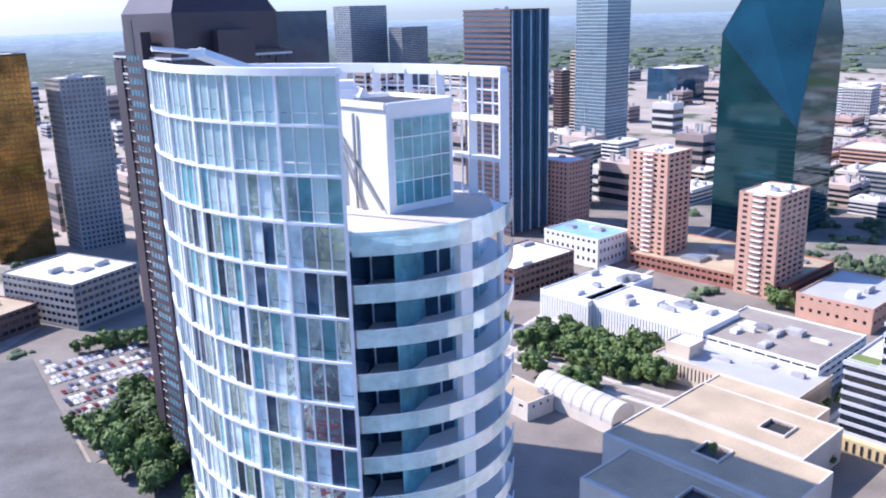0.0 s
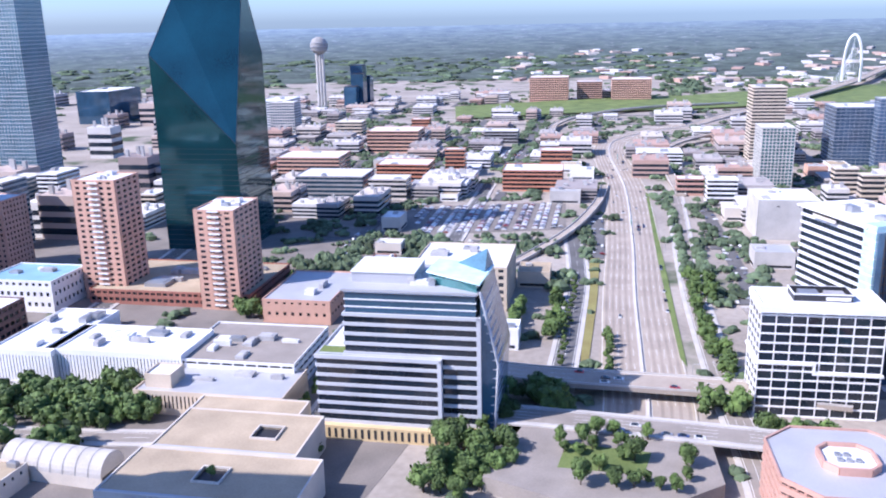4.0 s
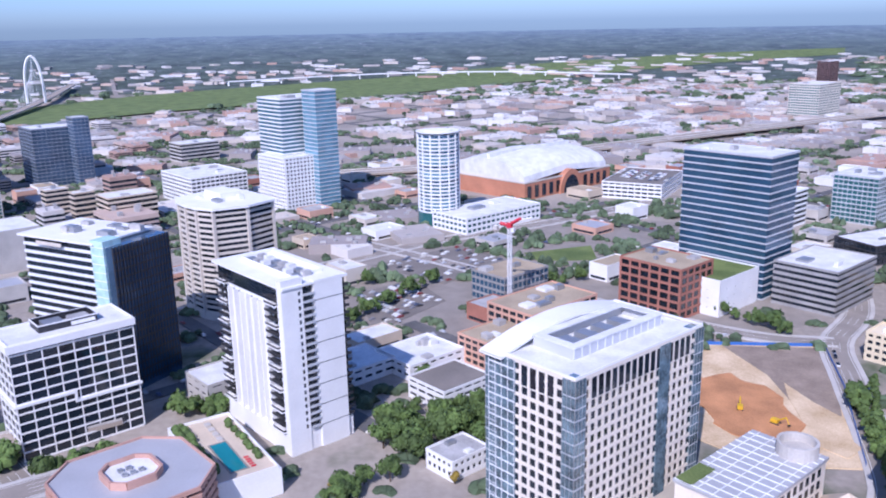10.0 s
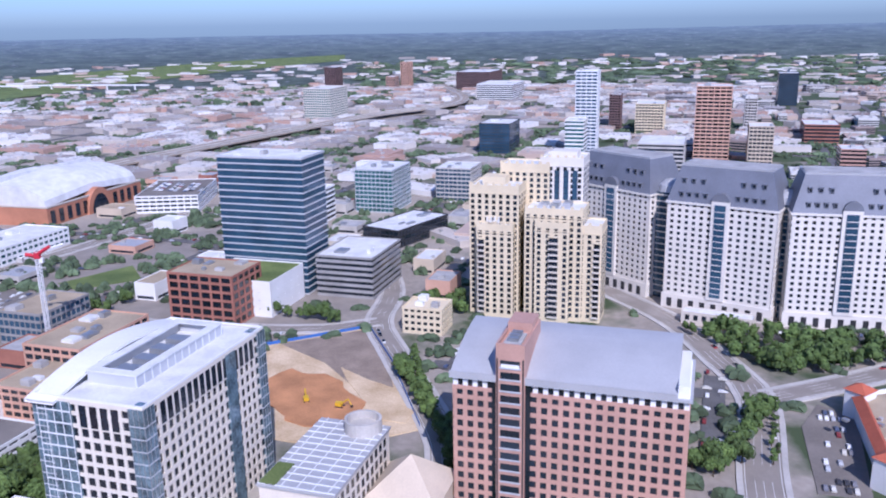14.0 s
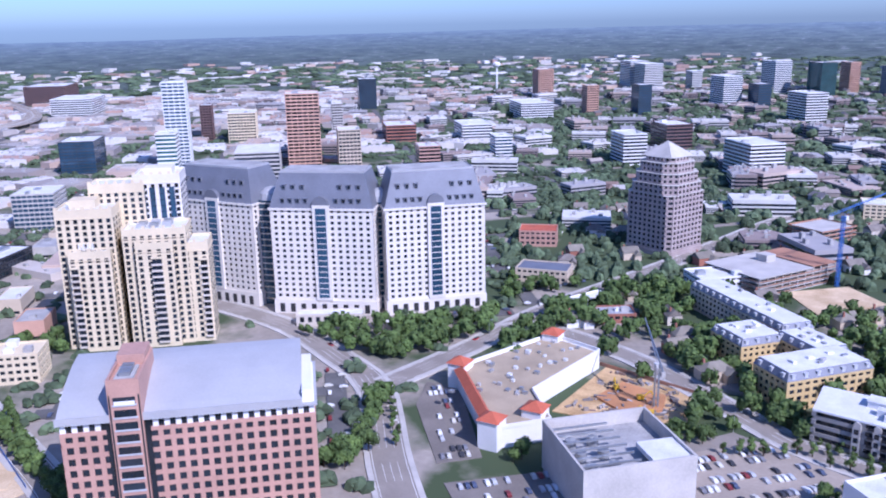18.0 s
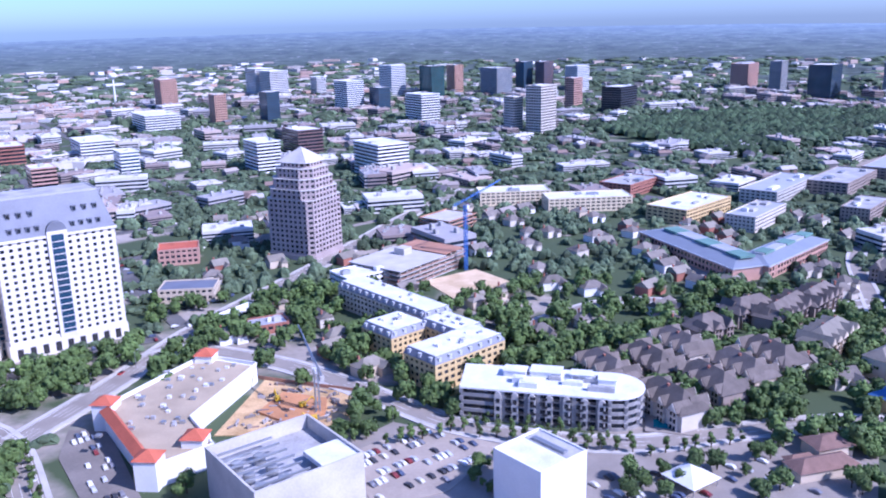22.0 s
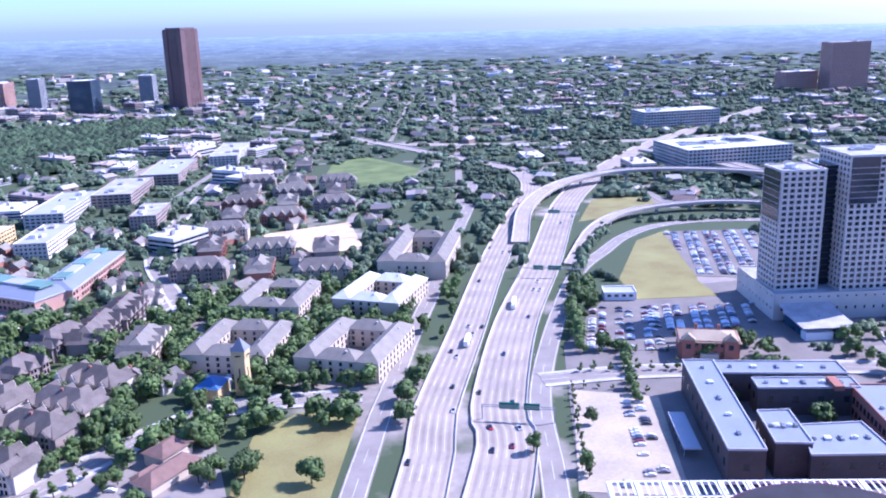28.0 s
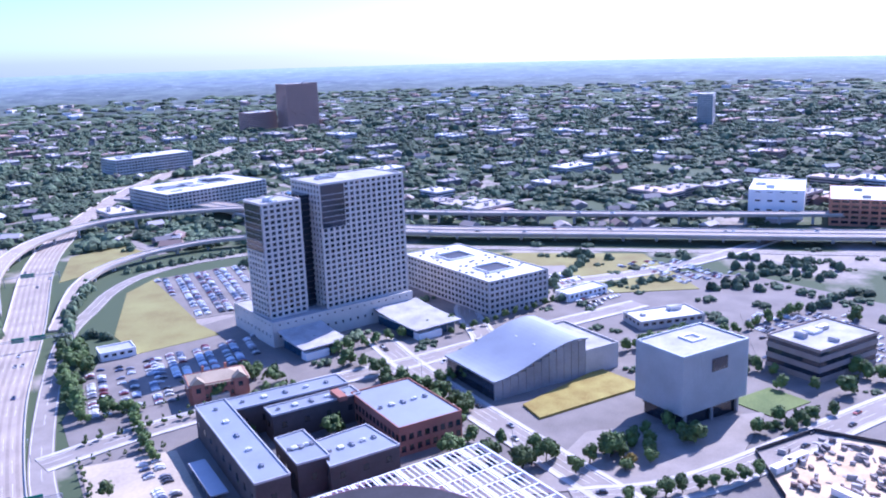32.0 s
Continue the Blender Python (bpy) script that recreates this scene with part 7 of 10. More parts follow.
def open_top_garage():
    ob = thing("plant_top_building", "grey concrete building with an open roof plant court", "building", -91, 279, 0, 43)
    w, d, h = 44, 42, 20
    part("wall", box(-w / 2, -d / 2, 0, w / 2, d / 2, h - 5), CONC, ob)
    part("screen_wall", ring(w, d, h - 5, h + 1, 0.9), CONC, ob)
    part("court_floor", box(-w / 2 + 0.9, -d / 2 + 0.9, h - 5, w / 2 - 0.9, d / 2 - 0.9, h - 4.8), ROOFG, ob)
    for i in range(6):
        part("cross_beam", box(-w / 2 + 0.5, -d / 2 + 4 + i * 6, h - 0.4, 2, -d / 2 + 4.6 + i * 6, h + 0.4), STEEL, ob)
        part("fan", lathe([(2.2, h - 4.8), (2.2, h - 1.2), (1.8, h - 1.0)], 14, -w / 2 + 6 + (i % 2) * 9, -d / 2 + 7 + (i // 2) * 10), STEEL, ob)
    part("white_deck", box(6, -d / 2 + 1, h - 2, w / 2 - 1, -4, h), ROOFW, ob)
    keep(-91, 279, 46, 46, 43)
    wb = thing("white_cube_building", "plain white block with a white and grey roof", "building", 4, 281, 0, 45)
    part("wall", cbox(0, 0, 0, 24, 24, 21.6), WHITE, wb)
    part("parapet", ring(24, 24, 21.6, 22.6, 0.6), WHITE, wb)
    part("roof", cbox(0, 0, 21.6, 22.8, 22.8, 0.2), ROOFW, wb)
    part("plant_pit", box(3, -11, 21.8, 11, 11, 22.0), ROOFG, wb)
    part("duct", box(4, -8, 22.0, 6, 8, 23), STEEL, wb)
    keep(4, 281, 26, 26, 45)


open_top_garage()


def attic(ob, w, d, h):
    """Sloped grey attic with dormers under a flat white deck."""
    part("attic_roof", frustum(w + 0.5, d + 0.5, h + 0.9, w - 3.6, d - 3.6, h + 4.3), SLATE, ob)
    part("attic_deck", cbox(0, 0, h + 4.3, w - 4.0, d - 4.0, 0.3), ROOFW, ob)
    for ln, off, rz in ((w, d / 2, 0), (w, d / 2, 180), (d, w / 2, 90), (d, w / 2, 270)):
        n = int(ln / 6.5)
        for k in range(n):
            u = (k - (n - 1) / 2) * ln / n
            part("dormer", join(box(u - 0.9, -off + 0.1, h + 1.4, u + 0.9, -off + 2.4, h + 3.5), box(u - 1.1, -off, h + 3.5, u + 1.1, -off + 2.5, h + 3.75)), BANDM, ob, rz=rz)
    r = random.Random(int(w * 7 + d))
    for k in range(7):
        part("roof_unit", cbox(r.uniform(-w * 0.38, w * 0.38), r.uniform(-d * 0.25, d * 0.25), h + 4.6, r.uniform(1.4, 3.4), r.uniform(1.2, 2.4), r.uniform(0.7, 1.5)), r.choice([STEEL, ROOFG, WHITE]), ob)


def rounded_flats():
    x, y, rot, w, d = 12, 358, -9, 80, 28
    ob = thing("rounded_flats", "dark grey stone apartments with rounded ends and a white roof", "apartment building", x, y, 0, rot)

    def oval(k):
        r = d / 2 * k
        return [(w / 2 - d / 2 + r * math.cos(a), r * math.sin(a)) for a in (-math.pi / 2 + math.pi * i / 12 for i in range(13))] + [(-w / 2 - 3 + d / 2 - r, 0.86 * r), (-w / 2 + d / 2 - r, -r)]
    for i in range(4):
        part("spandrel", prism(oval(1.0), i * 3.7, i * 3.7 + 1.6), CONCD, ob)
        part("window_band", prism(oval(0.96), i * 3.7 + 1.6, i * 3.7 + 3.7), GLASSD, ob)
        for a, b in oval(0.985)[::2]:
            part("pier", cbox(a, b, i * 3.7 + 1.6, 1.6, 1.6, 2.1), CONCD, ob)
        for k in range(9):
            part("pier", cbox(-21 + k * 5.25, -d / 2 + 0.5, i * 3.7 + 1.6, 1.9, 1.0, 2.1), CONCD, ob)
            part("balcony", join(box(-19 + k * 5.25, -d / 2 - 1.5, i * 3.7 + 1.4, -16.6 + k * 5.25, -d / 2, i * 3.7 + 1.6), box(-19 + k * 5.25, -d / 2 - 1.5, i * 3.7 + 1.6, -16.6 + k * 5.25, -d / 2 - 1.4, i * 3.7 + 2.6)), DARKM, ob)
    part("roof_slab", prism(oval(1.03), 14.8, 15.6), WHITE, ob)
    part("roof", prism(oval(0.99), 15.6, 15.7), ROOFW, ob)
    units(ob, w * 0.8, d * 0.8, 15.7, 44, 12)
    for k, (px, py, pw, pd) in enumerate(((-18, 4, 10, 7), (-4, 6, 14, 8), (12, 5, 9, 6), (24, 2, 8, 7))):
        part("roof_room", cbox(px, py, 15.7, pw, pd, 2.6), WHITE, ob)
        part("room_roof", cbox(px, py, 18.3, pw + 0.8, pd + 0.8, 0.3), ROOFW, ob)
    for k in range(7):
        u = -23 + k * 7.6
        part("stone_bay", join(cbox(u, -d / 2 - 0.4, 0, 3.0, 1.4, 13.2), ([(u + 1.5 * math.cos(a), y, 13.2 + 1.5 * math.sin(a)) for y in (-d / 2 - 1.1, -d / 2 + 0.3) for a in (math.pi * q / 6 for q in range(7))], [tuple(range(7)), tuple(range(13, 6, -1))] + [(q, 7 + q, 8 + q, q + 1) for q in range(6)])), CONC, ob)
        for zz in (2.0, 5.7, 9.4):
            part("bay_window", box(u - 0.9, -d / 2 - 1.16, zz, u + 0.9, -d / 2 - 1.08, zz + 2.2), GLASSD, ob)
    part("pool_deck", cbox(w / 2 + 12, -4, 0, 22, 16, 0.9), PAVE, ob)
    part("pool", cbox(w / 2 + 12, -4, 0.9, 15, 8, 0.1), WATER, ob)
    keep(x, y, w, d, rot)


rounded_flats()
for label, x, y, rot, w, d, h, nb, nd, wall in [
        ("yellow stucco apartment building with a white roof and dormers", -36, 401, 47, 48, 24, 14, 11, 6, YELB),
        ("yellow stucco rear wing with a white roof", -40, 430, -43, 30, 20, 14, 7, 5, YELB),
        ("yellow stucco apartment block with a grey dormer attic", -71, 431, 47, 26, 26, 13, 7, 6, YELB),
        ("long yellow-grey apartment range with a dormer attic", -80, 481, -44, 86, 20, 13, 22, 5, BEIGE)]:
    attic(block("yellow_flats", label, x, y, rot, w, d, h, 4, nb, nd, wall, GLASSD, 1.7, 0.46, roof=ROOFG, n_units=0, panes="band" if w > 60 else "each"), w, d, h)
block("white_office", "low white modern office", -112, 548, 40, 34, 24, 11, 3, 8, 6, WHITE, GLASSD, 0.8, 0.5, n_units=3, panes="band")
block("bank_branch", "low office with a dark metal roof", -222, 520, 10, 36, 22, 9, 2, 9, 5, BEIGE, GLASSD, 1.5, 0.5, roof=SLATE, n_units=0, panes="band")
block("pink_villa", "pink low building with a red tile roof", -265, 610, 20, 30, 24, 12, 3, 7, 6, PINK, GLASSD, 1.5, 0.5, roof=TILE, n_units=0, panes="band")
block("cafe", "small brick restaurant with a metal roof", -152, 462, 30, 22, 16, 5, 1, 5, 4, BRICK, GLASSD, 1.2, 0.5, roof=METALR, n_units=2)
block("station_canopy", "long white petrol canopy", -178, 478, 62, 34, 9, 5, 1, 2, 2, WHITE, GLASSD, 0.5, 0.2, n_units=0)


def unfinished_flats():
    ob = thing("unfinished_building", "concrete frame of an unfinished building with rust formwork", "building site", -83, 583, 0, 58)
    for i in range(5):
        part("floor_slab", box(-38, -24, i * 3.2, 38 if i < 4 else 12, 24, i * 3.2 + 0.5), CONC, ob)
    for i in range(11):
        for j in range(5):
            part("column", cbox(-36 + i * 7.2, -22 + j * 11, 0, 0.7, 0.7, 12.8), CONC, ob)
    part("formwork", box(14, -22, 12.9, 37, 22, 13.5), RUST, ob)
    part("core_wall", cbox(0, 5, 0, 9, 9, 18), CONC, ob)
    for i in range(4):
        part("safety_edge", ring(76.4, 48.4, i * 3.2 + 1.2, i * 3.2 + 1.7, 0.2), RUST, ob)
    ob2 = thing("unfinished_building", "smaller concrete frame with red scaffold", "building site", -66, 720, 0, 58)
    for i in range(4):
        part("floor_slab", box(-20, -16, i * 3.4, 20, 16, i * 3.4 + 0.5), CONC, ob2)
        part("scaffold", ring(41, 33, i * 3.4 + 0.5, i * 3.4 + 1.6, 0.2), RUST, ob2)
    for i in range(5):
        for j in range(4):
            part("column", cbox(-18 + i * 9, -14 + j * 9, 0, 0.7, 0.7, 10), CONC, ob2)
    keep(-83, 583, 76, 50, 58)
    keep(-66, 720, 42, 34, 58)
    crane("blue", -42, 588, 48, BLUEP, 30, 35)


def crane(tone, x, y, h, mat, jib, rot):
    ob = thing("tower_crane", tone + " lattice tower crane", "crane", x, y, 0, rot)
    for sx in (-0.9, 0.9):
        for sy in (-0.9, 0.9):
            part("mast_leg", cbox(sx, sy, 0, 0.35, 0.35, h), mat, ob)
    part("mast_lattice", join(*[q for i in range(int(h / 2)) for q in (beam((-0.9, -0.9, i * 2), (0.9, -0.9, i * 2 + 2), 0.18), beam((0.9, 0.9, i * 2), (-0.9, 0.9, i * 2 + 2), 0.18), beam((-0.9, 0.9, i * 2), (-0.9, -0.9, i * 2 + 2), 0.18))]), mat, ob)
    part("cab", cbox(1.8, 0, h - 2.5, 2, 2, 2.5), WHITE, ob)
    part("jib", join(beam((-10, 0, h), (jib, 0, h + jib * 0.5), 0.5), beam((-10, 0, h + 1.4), (jib, 0, h + jib * 0.5 + 0.4), 0.3), *[beam((i * 2, 0, h + i), (i * 2 + 1, 0, h + 1.6 + i), 0.2) for i in range(int(jib / 2))]), mat, ob)
    part("counterweight", cbox(-9, 0, h - 2, 3, 1.8, 2.4), CONC, ob)
    return ob


unfinished_flats()
crane("white and red", -470, 50, 58, WHITE, 14, 60)
crn = thing("crane_cab", "red crane slewing unit", "crane part", -470, 50, 58, 60)
part("slew_unit", join(cbox(0, 0, 0, 3, 3, 3), beam((0, 0, 2), (7, 0, 6), 1.4), beam((0, 0, 1), (-6, 0, 2), 1.6)), REDP, crn)
crane("yellow", -96, 352, 22, STEEL, 26, 120)


def court_flats(x, y, rot, w, d, h, label, wall=BEIGE, roof=SHINGT, n=7):
    """Four hipped ranges round a yard."""
    ob = thing("courtyard_flats", label, "apartment building", x, y, 0, rot, "courtyard apartment buildings")
    t = min(w, d) * 0.27
    for cx, cy, sw, sd, rz in [(0, -d / 2 + t / 2, w, t, 0), (0, d / 2 - t / 2, w, t, 0), (-w / 2 + t / 2, 0, d - 2 * t + 1, t, 90), (w / 2 - t / 2, 0, d - 2 * t + 1, t, 90)]:
        rg = part("range", box(-sw / 2, -sd / 2, 0, sw / 2, sd / 2, h), wall, ob, at=(cx, cy, 0), rz=rz)
        part("hip_roof", hip(sw, sd, h, h + t * 0.34), roof, rg)
        pane = join(box(-0.8, -0.1, 0, 0.8, 0.1, 1.7), box(-0.95, -0.22, -0.25, 0.95, 0, 0))
        nb = max(3, int(sw / 5))
        spots = [(-sw / 2 + (j + 0.5) * sw / nb, sgn * sd / 2, 1.1 + i * 3.3, 0 if sgn < 0 else 180, 1.0) for i in range(int(h / 3.3)) for j in range(nb) for sgn in (-1, 1)]
        part("further_glazing", many("further_glazing", pane, spots, GLASSD), GLASSD, rg, kind="stuff")
        part("vent_stack", join(cbox(-sw / 5, sd / 6, h + t * 0.15, 0.9, 0.9, 1.8), cbox(sw / 4, -sd / 6, h + t * 0.15, 0.7, 0.7, 1.6)), CONC, rg)
    keep(x, y, w, d, rot)


court_flats(199, 405, 40, 50, 46, 10.5, "yellow stucco courtyard apartments with grey hipped roofs")
court_flats(241, 357, 32, 56, 46, 10.5, "yellow stucco courtyard apartments with grey hipped roofs")
court_flats(254, 459, 40, 50, 44, 10.5, "yellow stucco courtyard apartments with grey hipped roofs")
court_flats(306, 420, 30, 52, 44, 10.5, "yellow apartments with pale flat car decks", roof=ROOFW)
court_flats(383, 472, 40, 80, 48, 13, "tan courtyard apartments with long hipped roofs", wall=BEIGE)


def town_row(x, y, rot, n, label, wall=TAUPE, roof=SHINGB, step=8.0):
    """A terrace of gabled town houses."""
    ob = thing("town_houses", label, "town house", x, y, 0, rot, "gabled town houses")
    r = random.Random(int(x * 3 + y))
    pane = join(box(-0.6, -0.1, 0, 0.6, 0.1, 1.6), box(-0.75, -0.2, -0.2, 0.75, 0, 0))
    w = n * step
    near = math.hypot(x, y) < 520
    part("body", box(-w / 2, -7.6, 0, w / 2, 7.6, 9.2), wall, ob)
    part("main_roof", hip(w, 17, 9.0, 16.4, 0.8), roof, ob)
    spots, bays, gables = [], [], []
    for i in range(n):
        u = -w / 2 + (i + 0.5) * step
        for sgn, rz in ((-1, 0), (1, 180)):
            tall, wide = r.uniform(12.6, 14.8), r.choice((4.2, 5.0, 6.2))
            bays.append(join(box(u - wide * 0.42, sgn * 7.6 - (1.4 if sgn < 0 else 0), 0, u + wide * 0.42, sgn * 7.6 + (1.4 if sgn > 0 else 0), 10.0),
                             ([(u + a * wide * 0.46, sgn * b, c) for b in (9.3, 9.85) for a, c in ((-1, 9.7), (1, 9.7), (0, tall - 0.4))], [(0, 1, 2), (3, 5, 4), (0, 3, 4, 1), (1, 4, 5, 2), (2, 5, 3, 0)])))
            gables.append(moved(gable(9.0, wide, 9.8, tall, 0.35), u, sgn * 4.6, 0, 90))
            spots += [(u + du, sgn * 9.05, z, rz, 1.0) for z in (1.4, 4.6, 7.6) for du in (-1.1, 1.1)]
        if i % 2 and i < n - 1:
            part("chimney", cbox(u + step / 2, 1.5, 11, 1.4, 1.0, 5), BRICK, ob)
    if near:
        for q in bays:
            part("bay", q, wall, ob)
        for q in gables:
            part("cross_gable", q, roof, ob)
    else:
        part("bay_work", join(*bays), wall, ob, kind="stuff")
        part("gable_work", join(*gables), roof, ob, kind="stuff")
    part("further_glazing", many("further_glazing", pane, spots, GLASSD), GLASSD, ob, kind="stuff")
    keep(x, y, w, 15, rot)


for k, (tx, ty) in enumerate([(64, 357), (86, 378), (104, 394), (123, 412), (62, 402), (39, 391), (80, 424)]):
    town_row(tx, ty, 119, 4, "steep-gabled stone town houses with dark shingle roofs", wall=[LIME, TAUPE, BEIGE][k % 3], roof=SHINGB, step=8.6)
town_row(131, 484, 30, 4, "dark-roofed town houses in trees")
town_row(100, 452, 30, 3, "dark-roofed town houses in trees")
town_row(160, 440, 50, 5, "grey-roofed town houses along a lane", wall=BEIGE, roof=SHINGT)
town_row(150, 482, 50, 6, "grey-roofed town houses along a lane")
town_row(175, 505, 50, 5, "grey-roofed town houses along a lane")
for i in range(9):
    for j in range(3):
        tx, ty = 250 + 34 * i + j * 30, 560 + 46 * i - j * 34
        if clear(tx, ty, 14):
            town_row(tx, ty, 54 if (i + j) % 2 else -36, 5 - (i + j) % 2, "terraced town houses with mixed brick fronts", wall=[TAUPE, BRICK, BEIGE][(i + j) % 3], roof=[SHING, SHINGT][(i * 2 + j) % 2])


def clock_tower():
    ob = thing("clock_tower", "tall yellow stone clock tower with a pointed grey roof", "tower", 176, 361, 0, 40)
    part("shaft", cbox(0, 0, 0, 6, 6, 19), YELB, ob)
    part("belfry", cbox(0, 0, 19, 6.8, 6.8, 4), YELB, ob)
    part("spire", moved(frustum(7.6, 7.6, 0, 0.2, 0.2, 6), 0, 0, 23), SLATE, ob)
    for rz in (0, 90, 180, 270):
        part("clock_face", lathe([(1.5, 0), (1.5, 0.1)], 16), DARKM, ob, at=(3.45 * math.sin(radians(rz)), -3.45 * math.cos(radians(rz)), 20.6))
        part("slit_window", box(-0.4, -3.1, 4, 0.4, -2.98, 14), GLASSD, ob, rz=rz)
    hall = thing("chapel", "small hall with a blue roof beside the tower", "hall", 163, 368, 0, 40)
    part("wall", cbox(0, 0, 0, 14, 12, 7), YELB, hall)
    part("roof", moved(hip(14, 12, 7, 11)), BLUER, hall)
    keep(170, 364, 26, 14, 40)
    rr = thing("red_roof_house", "low tan house with brown hipped roofs", "house", 113, 312, 0, 20)
    part("wall", cbox(0, -3, 0, 26, 10, 4.2), BEIGE, rr)
    part("roof", moved(hip(26, 10, 4.2, 7.4, 0.9), 0, -3), BROWNR, rr)
    part("wing", cbox(12, 9, 0, 16, 11, 5.6), BEIGE, rr)
    part("wing_roof", moved(hip(16, 11, 5.6, 8.6, 0.9), 12, 9), BROWNR, rr)
    part("porch", cbox(-4, 4.5, 0, 12, 5, 3.2), BEIGE, rr)
    part("porch_roof", moved(hip(12, 5, 3.2, 5.0, 0.6), -4, 4.5), BROWNR, rr)
    keep(115, 316, 26, 24, 20)
    tent = thing("tent_pavilion", "white peaked tent pavilion on poles", "tent", 62, 298, 0, 40)
    part("canopy", moved(frustum(16, 16, 3.5, 0.5, 0.5, 7.5)), WHITE, tent)
    for a in (-7, 7):
        for b in (-7, 7):
            part("pole", cbox(a, b, 0, 0.3, 0.3, 3.6), STEEL, tent)
    keep(62, 298, 17, 17, 40)


clock_tower()
market = thing("market_hall", "large L-shaped market building with grey hipped roofs and green copper patches", "building", 150, 600)
for lx, ly, lr, lw, ld in ((-18, 20, -66, 116, 36), (36, 12, 49, 96, 27)):
    leg = part("range", box(-lw / 2, -ld / 2, 0, lw / 2, ld / 2, 10), PINK, market, at=(lx, ly, 0), rz=lr)
    part("hip_roof", hip(lw, ld, 10, 14.5, 0.8), WAVYM, leg)
    part("eaves", ring(lw + 1.8, ld + 1.8, 9.4, 10.1, 1.0), BANDM, leg)
    part("ridge_deck", cbox(0, 0, 13.2, lw - ld * 0.8, ld * 0.28, 1.5), METALR, leg)
    for k in (-0.3, 0.05, 0.36):
        part("copper_patch", cbox(k * lw, 0, 13.6, lw * 0.14, ld * 0.34, 1.5), GREENR, leg)
    nb = int(lw / 4.2)
    spots = [(-lw / 2 + (q + 0.5) * lw / nb, sgn * ld / 2, zz, 0 if sgn < 0 else 180, 1.0) for q in range(nb) for zz in (1.4, 5.6) for sgn in (-1, 1)]
    part("further_glazing", many("further_glazing", box(-1.2, -0.12, 0, 1.2, 0.1, 2.4), spots, GLASSD), GLASSD, leg, kind="stuff")
keep(132, 620, 116, 36, -66)
keep(186, 612, 96, 27, 49)
for mx, my, mw, md, mr, mm, mt in [(150, 770, 80, 40, 50, YELB, ROOFW), (255, 860, 110, 36, 54, CONC, METALR), (330, 900, 100, 40, 54, TAUPE, ROOFG), (60, 800, 80, 32, 10, CREAM, ROOFW), (-10, 830, 70, 30, 10, CREAM, ROOFW), (420, 985, 120, 44, 54, TAUPE, METALR), (540, 1060, 130, 36, 54, CONC, ROOFG), (110, 880, 60, 36, 54, BRICK, ROOFG), (200, 735, 70, 26, 54, LIME, METALR), (300, 760, 60, 24, 54, TAUPE, ROOFG)]:
    block("mid_rise_flats", "mid-rise apartment block among trees", mx, my, mr, mw, md, 13, 4, max(6, int(mw / 5)), 7, mm, GLASSD, 1.6, 0.5, roof=mt, n_units=4, panes="band")

# ---- east ----
block("residential_tower", "grey stone tower with a grid of square windows", 511, 203, -38, 62, 36, 93, 23, 15, 9, LIME, GLASSD, 1.4, 0.36, roof=ROOFG, depth=0.8, n_units=3, z0=15)
block("residential_wing", "lower stone tower wing with a window grid", 468, 236, -38, 26, 24, 85, 21, 6, 6, LIME, GLASSD, 1.4, 0.36, roof=ROOFG, depth=0.8, n_units=2, z0=15)
block("tower_podium", "grey podium of the tower with a dark entrance", 500, 220, -40, 100, 58, 15, 2, 18, 10, LIME, GLASSD, 4, 0.75, roof=ROOFG, n_units=2, panes="band")
for gx, gy, gw, gd, z0, z1, g in ((511, 203, 62, 36, 66, 92.6, -23.5), (468, 236, 26, 24, 56, 84.6, None)):
    bay = thing("glass_bay", "dark glass bay set in the stone tower", "tower bay", gx, gy, 0, -38)
    q = box(-gw / 2 + 0.6, -gd / 2 - 0.25, z0, -gw / 2 + 17, -gd / 2 + 0.1, z1) if g else box(-gw / 2 - 0.3, -gd / 2 + 1.4, z0, -gw / 2 + 0.1, gd / 2 - 1.4, z1)
    part("curtain_glass", q, GLASSD, bay)
    for k in range(int((z1 - z0) / 3.4)):
        zz = z0 + k * 3.4
        part("floor_line", box(-gw / 2 + 0.6, -gd / 2 - 0.4, zz, -gw / 2 + 17, -gd / 2 - 0.25, zz + 0.35) if g else box(-gw / 2 - 0.45, -gd / 2 + 1.4, zz, -gw / 2 - 0.3, gd / 2 - 1.4, zz + 0.35), STEEL, bay)
gap = thing("tower_link", "recessed dark glass link between two stone towers", "building", 486, 224, 0, -38)
part("glass_wall", cbox(1, 4, 0, 12, 18, 86), GLASSD, gap)
for k in range(22):
    part("floor_line", cbox(1, 4, 4 + k * 3.8, 12.3, 18.3, 0.5), DARKM, gap)
